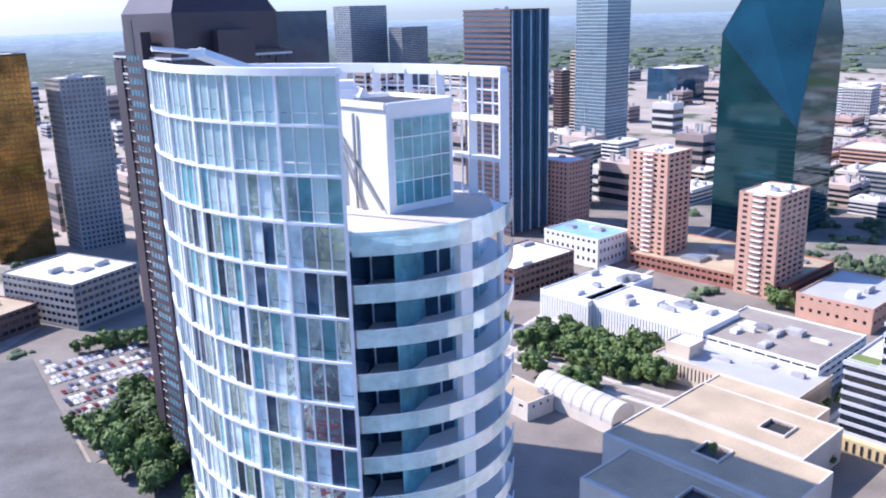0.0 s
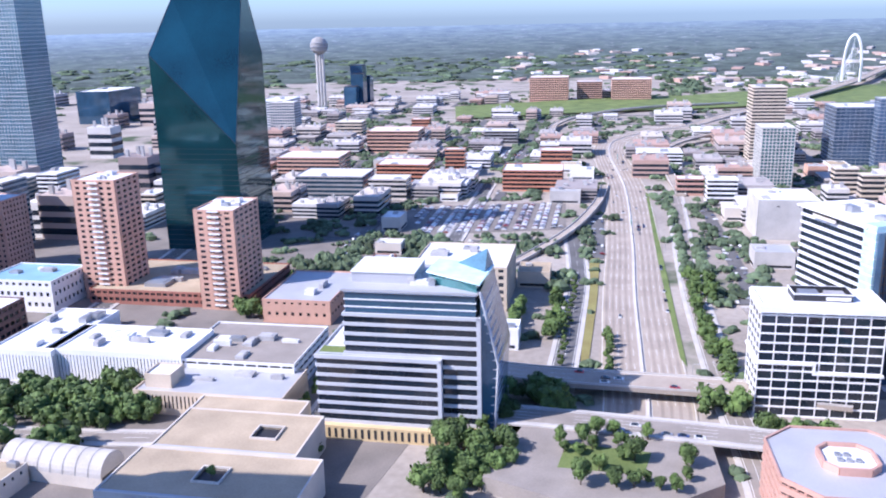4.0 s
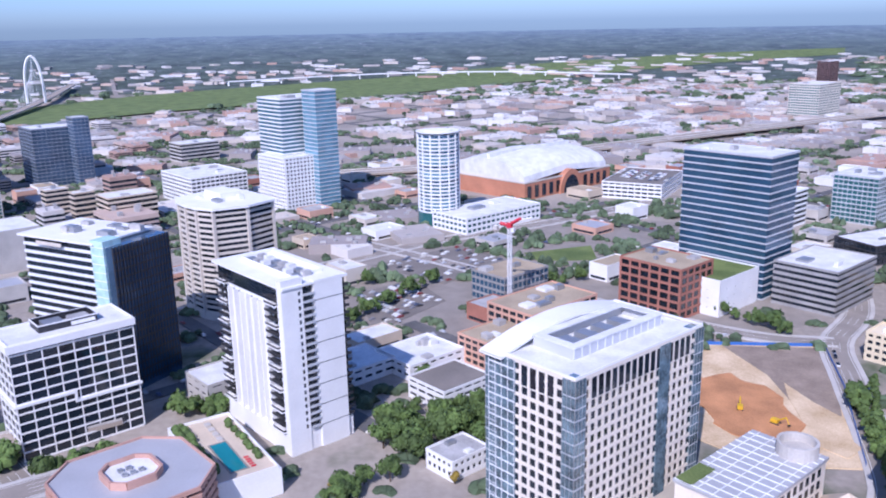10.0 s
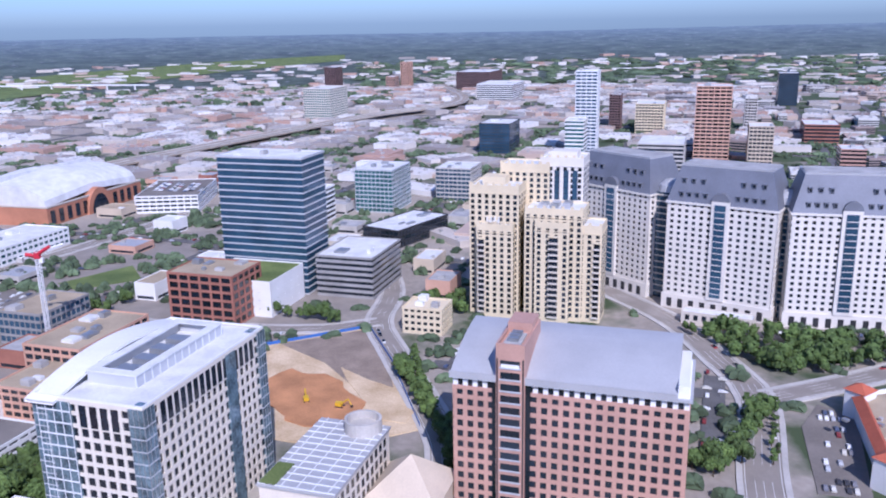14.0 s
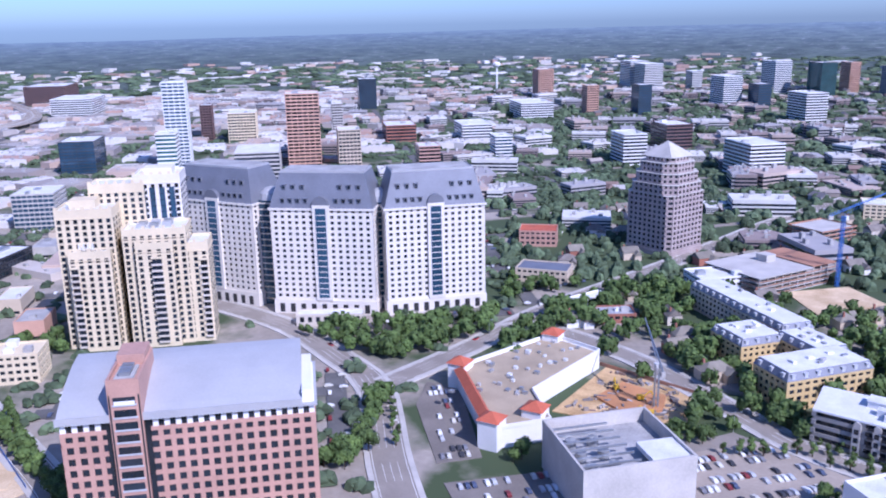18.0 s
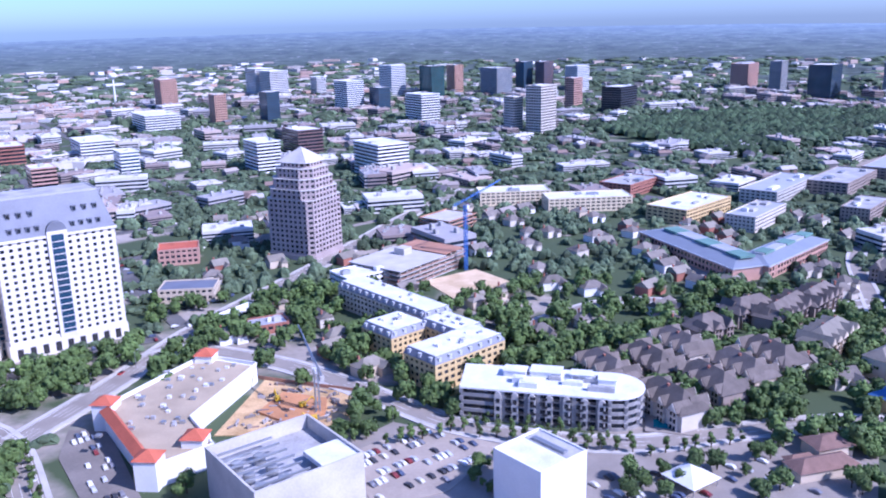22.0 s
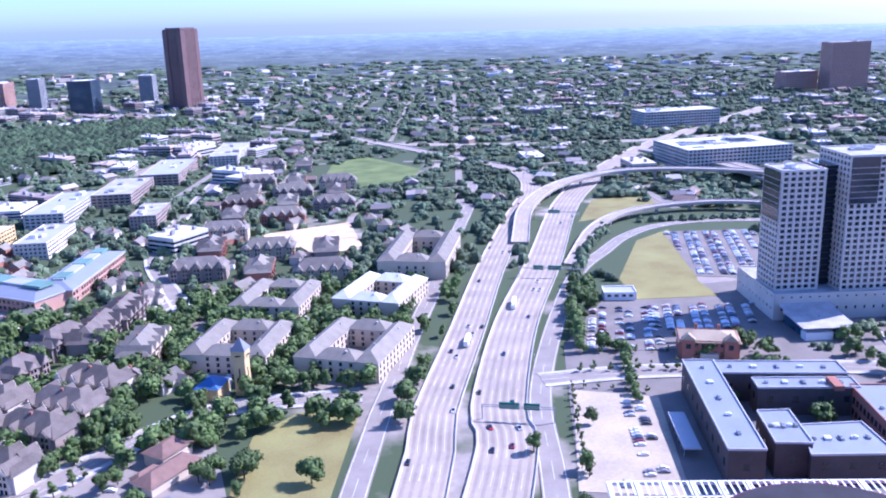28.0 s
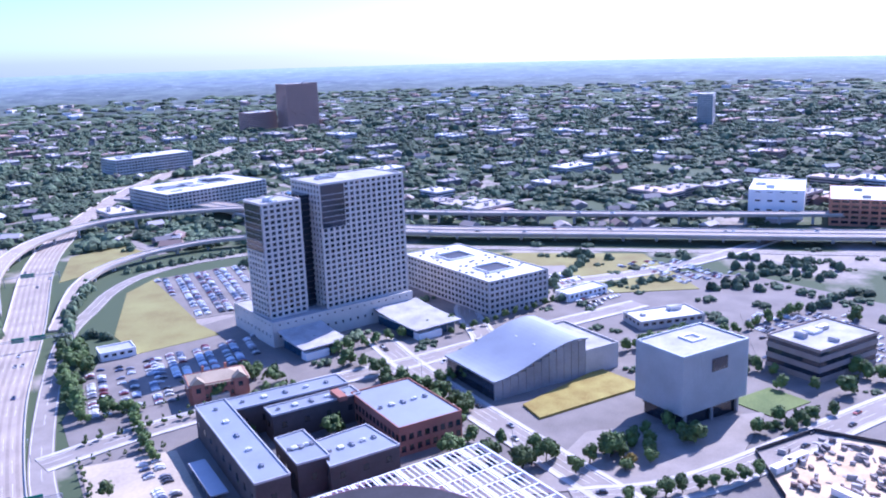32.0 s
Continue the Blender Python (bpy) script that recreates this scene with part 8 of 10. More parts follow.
for px, py, pw, pd in ((446, 206, 30, 32), (494, 156, 34, 48)):
    pv = thing("street_pavilion", "glass restaurant pavilion with a thin curved roof", "pavilion", px, py, 0, -39)
    part("glass_wall", cbox(0, 1, 0, pw - 5, pd - 6, 6.2), GLASSB, pv)
    part("fascia", ring(pw - 4.4, pd - 5.4, 5.6, 6.4, 0.5), WHITE, pv, at=(0, 1, 0))
    swoop = [(-pd / 2 + pd * k / 10, 6.5 + 3.4 * (k / 10) ** 2) for k in range(11)]
    rv = [(x, y, z + dz) for dz in (0, 0.6) for y, z in swoop for x in (-pw / 2, pw / 2)]
    rf = [(0, 1, 23, 22), (20, 42, 43, 21)]
    for k in range(10):
        i = 2 * k
        rf += [(i, i + 2, i + 3, i + 1), (22 + i, 23 + i, 25 + i, 24 + i), (i, 22 + i, 24 + i, i + 2), (i + 1, i + 3, 25 + i, 23 + i)]
    part("roof_slab", (rv, rf), ROOFG, pv)
    for k in range(6):
        part("mullion", box(-pw / 2 + 2.6 + k * (pw - 5.4) / 5, -pd / 2 + 3.8, 0, -pw / 2 + 2.9 + k * (pw - 5.4) / 5, -pd / 2 + 4.0, 6.2), STEEL, pv)
    part("entrance_box", cbox(-pw * 0.2, -pd / 2 + 3.0, 0, pw * 0.5, 6, 4.4), WHITE, pv)
    keep(px, py, pw, pd, -38)


def deck_flats():
    x, y, rot, w, d, h = 572, 136, -42, 50, 104, 23
    ob = block("courtyard_block", "grey apartment block with two roof courts", x, y, rot, w, d, h, 6, 12, 24, CONC, GLASSD, 1.4, 0.42, roof=ROOFW, n_units=0, panes="band")
    for cy in (-24, 22):
        part("court_rim", moved(ring(22, 20, h + 0.1, h + 1.3, 0.6), 0, cy), WHITE, ob)
        part("court_floor", cbox(0, cy, h + 0.1, 20.8, 18.8, 0.06), DARKM, ob)
    r = random.Random(8)
    for i in range(46):
        a, b = r.uniform(-22, 22), r.uniform(-48, 48)
        if min(abs(b + 24), abs(b - 22)) > 11.5 or abs(a) > 12.5:
            part("roof_unit", cbox(a, b, h + 0.1, 1.5, 1.5, 1.1), ROOFG, ob)


deck_flats()


def wavy_hall():
    ob = thing("performance_hall", "concrete concert hall with a wavy grey metal roof", "theatre", 432, 74, 0, -45.5)
    w, d = 80, 46
    n = 20
    z = lambda t: 9.5 + 11.5 * (3 - 2 * min(t / 0.88, 1)) * min(t / 0.88, 1) ** 2 - 9 * max(t - 0.9, 0)
    v = []
    for yy in (-d / 2 - 0.5, d / 2 + 0.5):
        for dz in (0, 0.9):
            v += [(-w / 2 - 1 + (w * 0.72 + 2) * i / n, yy, z(i / n) + dz) for i in range(n + 1)]
    m = n + 1
    f = [(i, i + 1, 2 * m + i + 1, 2 * m + i) for i in range(n)] + [(m + i, 3 * m + i, 3 * m + i + 1, m + i + 1) for i in range(n)] + [(i, m + i, m + i + 1, i + 1) for i in range(n)] + [(2 * m + i, 2 * m + i + 1, 3 * m + i + 1, 3 * m + i) for i in range(n)] + [(0, 2 * m, 3 * m, m), (n, m + n, 3 * m + n, 2 * m + n)]
    part("wavy_roof", (v, f), WAVYM, ob)
    k = 12
    for i in range(k):
        a0, a1 = -w / 2 + w * 0.72 * i / k, -w / 2 + w * 0.72 * (i + 1) / k - 0.25
        hh = min(z(i / k), z((i + 1) / k)) - 0.1
        part("wall_panel", box(a0, -d / 2, 0, a1, -d / 2 + 1, hh), CONCD, ob)
        part("wall_panel", box(a0, d / 2 - 1, 0, a1, d / 2, hh), CONCD, ob)
    part("end_wall", box(-w / 2, -d / 2 + 1, 0, -w / 2 + 1, d / 2 - 1, z(0) - 0.1), GLASSD, ob)
    part("inner_core", box(-w / 2 + 1.2, -d / 2 + 1.2, 0, w * 0.2, d / 2 - 1.2, 8.5), CONCD, ob)
    part("rear_block", box(w * 0.22, -d / 2, 0, w / 2, d / 2, 13), CONC, ob)
    part("rear_parapet", ring(w * 0.28, d, 13, 14.2, 0.6), CONC, ob, at=(w * 0.36, 0, 0))
    part("rear_roof", box(w * 0.22 + 0.6, -d / 2 + 0.6, 13, w / 2 - 0.6, d / 2 - 0.6, 13.2), ROOFG, ob)
    for i in range(8):
        part("skylight", cbox(-6 + (i % 4) * 5, -10 + (i // 4) * 16, z(0.55), 1.6, 1.6, 1.6), ROOFW, ob)
    keep(432, 74, w, d, -45.5)


wavy_hall()


def cube_theatre():
    ob = thing("cube_theatre", "pale ribbed metal cube theatre over a dark glass base", "theatre", 391, -6, 0, -45)
    w, d = 42, 29
    part("glass_base", box(-w / 2 + 3, -d / 2 + 3, 0, w / 2 - 3, d / 2 - 3, 8), GLASSD, ob)
    part("body", box(-w / 2, -d / 2, 8, w / 2, d / 2, 35), TUBE, ob)
    for rz in (0, 90, 180, 270):
        ln, off = (w, d / 2) if rz % 180 == 0 else (d, w / 2)
        tubes = join(*[box(-ln / 2 + i * 0.8, -off - 0.18, 8, -ln / 2 + i * 0.8 + 0.35, -off + 0.02, 35) for i in range(int(ln / 0.8))])
        part("tube_cladding", tubes, TUBE, ob, rz=rz)
    part("parapet", ring(w, d, 35, 36, 0.6), TUBE, ob)
    part("roof", box(-w / 2 + 0.6, -d / 2 + 0.6, 35, w / 2 - 0.6, d / 2 - 0.6, 35.2), ROOFG, ob)
    part("skylight", ring(9, 9, 35.2, 36.0, 1.4), WHITE, ob, at=(2, 2, 0))
    part("high_window", box(-3, -d / 2 - 0.5, 25, 7, -d / 2 - 0.15, 31), GLASSD, ob)
    for a in (-w / 2 + 4, 0, w / 2 - 4):
        part("leg", cbox(a, -d / 2 + 2, 0, 1.2, 1.2, 8), CONCD, ob)
    keep(391, -6, w, d, -45)


cube_theatre()
block("brown_office", "brown concrete office with dark window bands", 462, -75, -45, 48, 32, 17, 3, 12, 8, TAUPE, GLASSD, 0.6, 0.5, roof=ROOFG, n_units=4, panes="band", piers=False)


def arts_school():
    ob = thing("arts_school", "dark brick school with pale folded roofs round a yard", "school", 300, 165, 0, 45)
    turn = pose(300, 165, 0, 0, 0, 45).inverted()
    ranges = [
        ([(325.7, 213.8), (264.3, 154.0), (274.0, 144.1), (335.5, 204.0)], 15, CHAR),
        ([(336.0, 204.4), (374.7, 163.8), (365.0, 154.3), (326.3, 194.6)], 14.2, CHAR),
        ([(333.0, 183.0), (364.0, 152.5), (356.4, 145.0), (325.4, 175.5)], 13.2, CHAR),
        ([(356.4, 149.6), (377.9, 127.7), (345.0, 93.5), (322.8, 115.9)], 13, BRICK),
        ([(302.2, 163.5), (312.0, 155.0), (292.0, 135.2), (282.4, 145.0)], 14.4, CHAR),
        ([(306.4, 147.2), (325.6, 131.6), (309.4, 111.6), (286.5, 133.0)], 12.4, CHAR)]
    wm = mesh("window", join(box(-1.1, -0.1, 0, 1.1, 0.1, 2.4), box(-1.3, -0.2, -0.3, 1.3, 0, 0)), GLASSD)
    for pts, h, wall in ranges:
        loc = [tuple((turn @ Vector((*q, 0))).to_2d()) for q in pts]
        loc = loc if area(loc) > 0 else loc[::-1]
        cx, cy = sum(q[0] for q in loc) / 4, sum(q[1] for q in loc) / 4
        wg = part("range", prism(loc, 0, h), wall, ob)
        part("roof", prism([(cx + (a - cx) * 0.985, cy + (b - cy) * 0.985) for a, b in loc], h, h + 0.3), WAVYM, wg)
        for a, b in zip(loc, loc[1:] + loc[:1]):
            part("parapet", strip([(*a, 0), (*b, 0)], 0.5, h, h + 0.9), METALR if wall is CHAR else BRICK, wg)
            ln = math.hypot(b[0] - a[0], b[1] - a[1])
            ang = math.degrees(math.atan2(b[1] - a[1], b[0] - a[0]))
            n = int(ln / (3.6 if wall is BRICK else 9))
            for k in range(n):
                t = (k + 0.5) / n
                for zz in ((2.2, 7.4) if wall is BRICK else (7.0,)):
                    part("window", wm, GLASSD, wg, at=(a[0] + (b[0] - a[0]) * t, a[1] + (b[1] - a[1]) * t, zz), rz=ang)
        for k in range(5):
            t = (k + 0.6) / 5.4
            p = [(loc[0][c] + loc[3][c]) / 2 * (1 - t) + (loc[1][c] + loc[2][c]) / 2 * t for c in (0, 1)]
            part("roof_unit", join(cbox(p[0], p[1], h + 0.3, 1.6 + k % 3, 1.4 + k % 2, 1.0), cbox(p[0], p[1], h + 1.3, 1.0, 1.0, 0.3)), ROOFW if k % 2 else STEEL, wg)
    part("plant_box", cbox(28, -44, 13.3, 11, 4, 2.2), BRICK, ob)
    part("court_floor", box(2, -36, 0, 44, -4, 0.6), ASPH, ob)
    keep(300, 165, 90, 90, 45)
    cw = thing("walkway_canopy", "pale blue walkway canopy", "canopy", 285, 186, 0, 45)
    part("roof", cbox(0, 0, 4, 33, 7, 0.5), METALR, cw)
    for i in range(6):
        part("post", cbox(-15 + i * 6, 3, 0, 0.3, 0.3, 4), STEEL, cw)


arts_school()


def opera_canopy():
    ob = thing("slatted_canopy", "vast white slatted steel sunshade on thin columns", "canopy", 222, 92, 0, -43.5)
    w, d, z = 126, 74, 23.0
    for i in range(15):
        part("main_beam", box(-w / 2 + i * 9, -d / 2, z, -w / 2 + i * 9 + 0.8, d / 2, z + 1.6), FRAMEW, ob)
    for j in range(9):
        part("cross_beam", box(-w / 2, -d / 2 + j * 9.2, z + 0.2, w / 2, -d / 2 + j * 9.2 + 0.7, z + 1.4), FRAMEW, ob)
    for j in range(8):
        louvre = join(*[box(-w / 2 + 1 + k * 2.25, -d / 2 + j * 9.2 + 0.9, z + 1.6, -w / 2 + 1.6 + k * 2.25, -d / 2 + j * 9.2 + 9.0, z + 1.75) for k in range(55)])
        part("louvre_panel", louvre, FRAMEW, ob)
    for i in range(5):
        for j in range(3):
            part("column", lathe([(0.3, 0), (0.3, z)], 8, -w / 2 + 8 + i * 27, -d / 2 + 5 + j * 32), FRAMEW, ob)
    hall = thing("opera_house", "dark red glass drum opera house under a black roof", "theatre", 210, 86, 0, -43.5)
    part("drum", lathe([(38, 0), (38, 29.2)], 56), REDP, hall)
    part("drum_roof", lathe([(38.2, 29.2), (38.2, 30.0), (2, 30.8)], 56), BLACKR, hall)
    part("roof_rim", lathe([(38.8, 28.4), (39.0, 28.6), (39.0, 29.8), (38.4, 29.95)], 56), WINE, hall)
    for k in range(5):
        part("roof_unit", cbox(6 + 5 * (k % 3), -8 + 6 * (k // 3), 30.3, 2.2, 1.6, 1.2), STEEL, hall)
    keep(222, 92, 126, 74, -43.5)


opera_canopy()
depot = block("brick_depot", "old red-brown brick house with a tan hipped roof", 374, 230, -52, 30, 18, 9.5, 2, 9, 5, BRICK, GLASSD, 1.6, 0.5, roof=ROOFT, n_units=0)
part("hip_roof", moved(hip(30, 18, 9.7, 13.2, 0.8)), ROOFT, depot)
for gx in (-10.5, 10.5):
    part("gable_wing", cbox(gx, -8.4, 0, 6.4, 3.4, 11), BRICK, depot)
    part("wing_roof", moved(frustum(7.2, 4.4, 11, 0.4, 4.2, 14), gx, -8.4), ROOFT, depot)
    part("gable_window", box(gx - 1.2, -10.25, 6.2, gx + 1.2, -10.08, 8.8), GLASSD, depot)
    part("chimney", cbox(gx * 0.55, 4.2, 10, 1.3, 1.3, 5), BRICK, depot)
part("porch", cbox(0, -9.8, 0, 9, 3.0, 4.0), BEIGE, depot)
block("metal_shed", "low shed with a pale blue roof", 418, 320, -45, 20, 14, 4.5, 1, 4, 3, WHITE, GLASSD, 2, 0.5, roof=METALR, n_units=0)
block("yard_shed", "low workshop with a flat roof", 525, 5, -60, 44, 22, 5, 1, 8, 4, CONC, GLASSD, 2, 0.5, roof=ROOFW, n_units=3)
block("yard_shed", "low white shed with metal roof", 575, 60, -42, 36, 14, 5, 1, 8, 4, WHITE, GLASSD, 2, 0.5, roof=METALR, n_units=0)
DG = block("deck_garage", "low beige flats across the freeway", 905, 540, -30, 130, 90, 24, 6, 26, 18, CONC, GLASSD, 1.4, 0.45, roof=ROOFW, n_units=12, panes="band")
for cx in (-32, 26):
    part("court_rim", moved(ring(36, 30, 24.1, 25.3, 0.6), cx, 4), WHITE, DG)
    part("court_floor", cbox(cx, 4, 24.1, 34.8, 28.8, 0.06), DARKM, DG)
block("long_flats", "long pale flats beyond the freeway", 1172, 780, -30, 127, 50, 26, 6, 26, 10, CONC, GLASSD, 1.4, 0.45, roof=ROOFW, n_units=8, panes="band")
block("white_store", "plain pale windowless warehouse block", 891, -107, -10, 73, 50, 27, 3, 6, 4, WHITE, GLASSD, 6, 0.8, panes="band", n_units=2)
block("orange_store", "orange building under construction", 862, -175, -10, 80, 50, 24, 5, 10, 6, ORANGEB, GLASSD, 2, 0.45, panes="band", n_units=2)
block("hospital_slab", "pinkish concrete office slab beyond the suburb", 1930, 852, -30, 94, 40, 102, 24, 18, 8, PINK, GLASSD, 1.5, 0.5, panes="band", n_units=2)
block("hospital_annex", "low annex beside the slab", 1880, 935, -30, 80, 40, 40, 9, 16, 8, PINK, GLASSD, 1.5, 0.5, panes="band", n_units=2)
block("office_slab", "grey-blue far office slab", 1817, -87, -10, 46, 30, 64, 16, 9, 6, CONC, GLASSB, 1.0, 0.4, panes="band", n_units=1)


# ---- farther towers, one by one ----
def brown_landmark():
    ob = thing("brown_skyscraper", "tall brown granite skyscraper with notched corners", "skyscraper", 846, 1839, 0, 30)
    facade(ob, 846, 1839, 30, 62, 46, 0, 172, 42, 14, 10, 2.4, 0.4, BROWN, GLASSD, 0.6, "band")
    for sx in (-1, 1):
        for sy in (-1, 1):
            part("corner_shaft", cbox(sx * 26, sy * 18, 0, 13, 11, 169), BROWN, ob)
    part("crown", cbox(0, 0, 172, 54, 38, 4), BROWN, ob)


brown_landmark()
FAR = [
    # x, y, width, height, wall, glass, storey bays
    (-797, 737, 34, 111, FRAMEW, GLASSB), (-705, 635, 38, 66, WHITE, GLASSG), (-694, 850, 52, 92, TANB, GLASSD), (-943, 1009, 78, 45, CREAM, GLASSD), (-1003, 992, 34, 55, BROWN, GLASSD),
    (-645, 879, 52, 46, BEIGE, GLASSD), (-857, 1141, 34, 49, CONC, GLASSD), (-673, 739, 92, 37, CONC, GLASSD), (-1059, 1523, 68, 63, DARKM, GLASSB), (-716, 1110, 84, 25, BRICK, GLASSD),
    (-518, 863, 46, 34, PINK, GLASSD), (-490, 1007, 42, 30, WHITE, GLASSB), (-609, 1154, 84, 26, WHITE, GLASSD), (-653, 1475, 112, 30, WHITE, GLASSD), (-801, 1880, 66, 67, TANB, GLASSD),
    (-579, 1592, 42, 53, TANB, GLASSD), (-324, 1030, 56, 38, WHITE, GLASSD), (-305, 1159, 68, 37, BROWN, GLASSD), (-696, 2250, 92, 70, WHITE, GLASSD), (-1900, 1370, 170, 44, BROWN, GLASSD),
    (-1578, 1196, 150, 36, WHITE, GLASSD), (-2100, 1260, 45, 66, TANB, GLASSD), (-170, 1005, 76, 38, WHITE, GLASSD), (31, 1386, 54, 75, LIME, GLASSD), (-14, 1410, 34, 56, LIME, GLASSD),
    (189, 1686, 78, 50, DARKM, GLASSD), (106, 1766, 40, 62, PINK, GLASSD), (-223, 2150, 70, 73, DARKM, GLASSG), (-173, 2260, 48, 69, TANB, GLASSD), (-62, 2150, 86, 66, CONCD, GLASSB),
    (8, 2270, 50, 74, DARKM, GLASSB), (60, 2260, 52, 74, BROWN, GLASSB), (145, 2265, 70, 62, WHITE, GLASSB), (560, 2230, 82, 62, PINK, GLASSD), (620, 2150, 52, 70, CONCD, GLASSB),
    (652, 1922, 88, 72, DARKM, GLASSB), (860, 2080, 60, 66, CONCD, GLASSB), (-640, 2190, 90, 66, WHITE, GLASSD), (-530, 2220, 50, 47, WHITE, GLASSD), (-371, 1831, 74, 60, WHITE, GLASSB),
    (-301, 1813, 52, 46, DARKM, GLASSB), (-330, 2200, 78, 74, WHITE, GLASSB), (-183, 1574, 72, 50, WHITE, GLASSD), (-479, 1597, 48, 56, DARKM, GLASSB), (-1482, 706, 100, 57, LIME, GLASSG),
    (-2080, 1020, 58, 62, BROWN, GLASSD), (-2010, 1160, 45, 34, TANB, GLASSD), (-1361, -1213, 100, 50, TANB, GLASSD), (-1432, -1163, 66, 38, PINK, GLASSD), (-1474, -1087, 100, 44, TANB, GLASSD),
    (-690, -1167, 50, 52, CONC, GLASSB), (-638, -592, 76, 21, ORANGEB, GLASSD), (-628, -701, 28, 31, ORANGEB, GLASSD), (-753, -661, 46, 20, ORANGEB, GLASSD), (-477, -719, 88, 22, CONCD, GLASSB),
    (-505, -664, 48, 20, LIME, GLASSD), (-568, -716, 72, 22, ORANGEB, GLASSD), (-516, -818, 90, 26, TANB, GLASSD), (-706, -907, 88, 29, TANB, GLASSD), (-747, -1071, 52, 24, BEIGE, GLASSD),
    (-817, -986, 34, 27, ORANGEB, GLASSD), (-838, -577, 64, 17, WHITE, GLASSD), (-706, -416, 34, 22, WHITE, GLASSD), (-717, -457, 32, 16, PINK, GLASSD), (-851, -849, 60, 18, CONCD, GLASSD),
    (-1153, -299, 68, 24, CONC, GLASSD), (-776, -309, 24, 29, BEIGE, GLASSD), (-768, -266, 56, 28, BEIGE, GLASSD), (-806, -346, 27, 27, BEIGE, GLASSD), (-692, 312, 38, 30, WHITE, GLASSD),
]
for fx, fy, fw, fh, fm, fg in FAR:
    flat = fh > 90
    block("tower_block" if fh > 40 else "low_office_block", ("distant multi-storey building with rows of windows" if fh > 40 else "low brick or concrete block with window rows"), fx, fy, 129 if fx < 0 else 54, fw * 0.8, fw * (0.8 if flat else 0.55), fh, max(3, int(fh / 4.2)), max(5, int(fw / 5)), max(4, int(fw / 8)), fm, fg, 0.8, 0.42, panes="band", n_units=1, piers=fh > 40 and fm not in (DARKM, WHITE))
wt = thing("water_tower", "white water tower far off", "tower", -1010, 2060)
part("stem", lathe([(2.5, 0), (2.0, 60)], 10), WHITE, wt)
part("tank", lathe([(2, 58), (9, 64), (10, 69), (6, 74)], 16), WHITE, wt)


# ---- trees ----
def crown_shape(seed, lobes, r, h0, h1, leaves):
    """A crown of many small leaf clumps on uneven lobes round a dense heart."""
    rnd = random.Random(seed)
    v, f = [], []
    cen = [(rnd.uniform(-0.5, 0.5) * r, rnd.uniform(-0.5, 0.5) * r, rnd.uniform(h0 + r * 0.3, h1 - r * 0.35), rnd.uniform(0.45, 0.68) * r) for _ in range(lobes)]
    for cx, cy, cz, rr in cen:
        k = len(v)
        v.append((cx, cy, cz + rr * 0.8))
        for z, q in ((0.4, 0.68), (-0.35, 0.74)):
            v += [(cx + rr * q * math.cos(a) * rnd.uniform(0.85, 1.1), cy + rr * q * math.sin(a) * rnd.uniform(0.85, 1.1), cz + z * rr) for a in (i * math.pi / 3 for i in range(6))]
        v.append((cx, cy, cz - rr * 0.75))
        for i in range(6):
            j = (i + 1) % 6
            f += [(k, k + 1 + i, k + 1 + j), (k + 1 + i, k + 7 + i, k + 7 + j, k + 1 + j), (k + 13, k + 7 + j, k + 7 + i)]
    for _ in range(leaves):
        cx, cy, cz, rr = rnd.choice(cen)
        d = Vector((rnd.gauss(0, 1), rnd.gauss(0, 1), rnd.gauss(0.25, 0.9))).normalized()
        c = Vector((cx, cy, cz)) + d * rr * rnd.uniform(0.72, 1.05)
        n = (d + Vector((rnd.gauss(0, 0.35), rnd.gauss(0, 0.35), rnd.gauss(0, 0.35)))).normalized()
        a = n.orthogonal().normalized()
        b = n.cross(a)
        s = rnd.uniform(0.35, 0.75) * r * (0.26 if leaves > 150 else 0.36)
        k = len(v)
        for ang in (0.2, 1.9, 3.3, 4.9):
            q = c + (a * math.cos(ang) + b * math.sin(ang)) * s * rnd.uniform(0.7, 1.3)
            v.append(tuple(q))
        v.append(tuple(c + n * s * 0.45))
        f += [(k, k + 1, k + 4), (k + 1, k + 2, k + 4), (k + 2, k + 3, k + 4), (k + 3, k, k + 4)]
    return v, f


def limbs(r, h):
    out = [([(0.34 * (1 - 0.45 * t) * math.cos(a), 0.34 * (1 - 0.45 * t) * math.sin(a), t * h * 0.5) for t in (0, 1) for a in (i * math.pi / 3 for i in range(6))], [(i, (i + 1) % 6, 6 + (i + 1) % 6, 6 + i) for i in range(6)])]
    for i in range(4):
        a = i * 1.57 + 0.4
        out.append(beam((0, 0, h * (0.3 + 0.05 * i)), (r * 0.6 * math.cos(a), r * 0.6 * math.sin(a), h * 0.68), 0.22))
    return join(*out)


TREES = []
for i, (r, h, lb, lv) in enumerate([(4.2, 9.5, 7, 300), (5.2, 11, 9, 360), (3.2, 8.5, 6, 240), (4.6, 8.5, 8, 320), (2.0, 7.5, 5, 160)]):
    TREES.append((mesh("trunk", limbs(r, h), BARK), mesh("crown", crown_shape(i + 1, lb, r, h * 0.28, h, lv), LEAF), r))
YEL_CROWN = mesh("crown", crown_shape(77, 6, 3.4, 2.5, 8.5, 150), LEAFY)
rt = random.Random(11)


PLANTED = []


def tree(x, y, k=None, s=1.0, z=0.0, yellow=False):
    PLANTED.append((x, y, rt.randrange(4) if k is None else k, s, z, yellow))


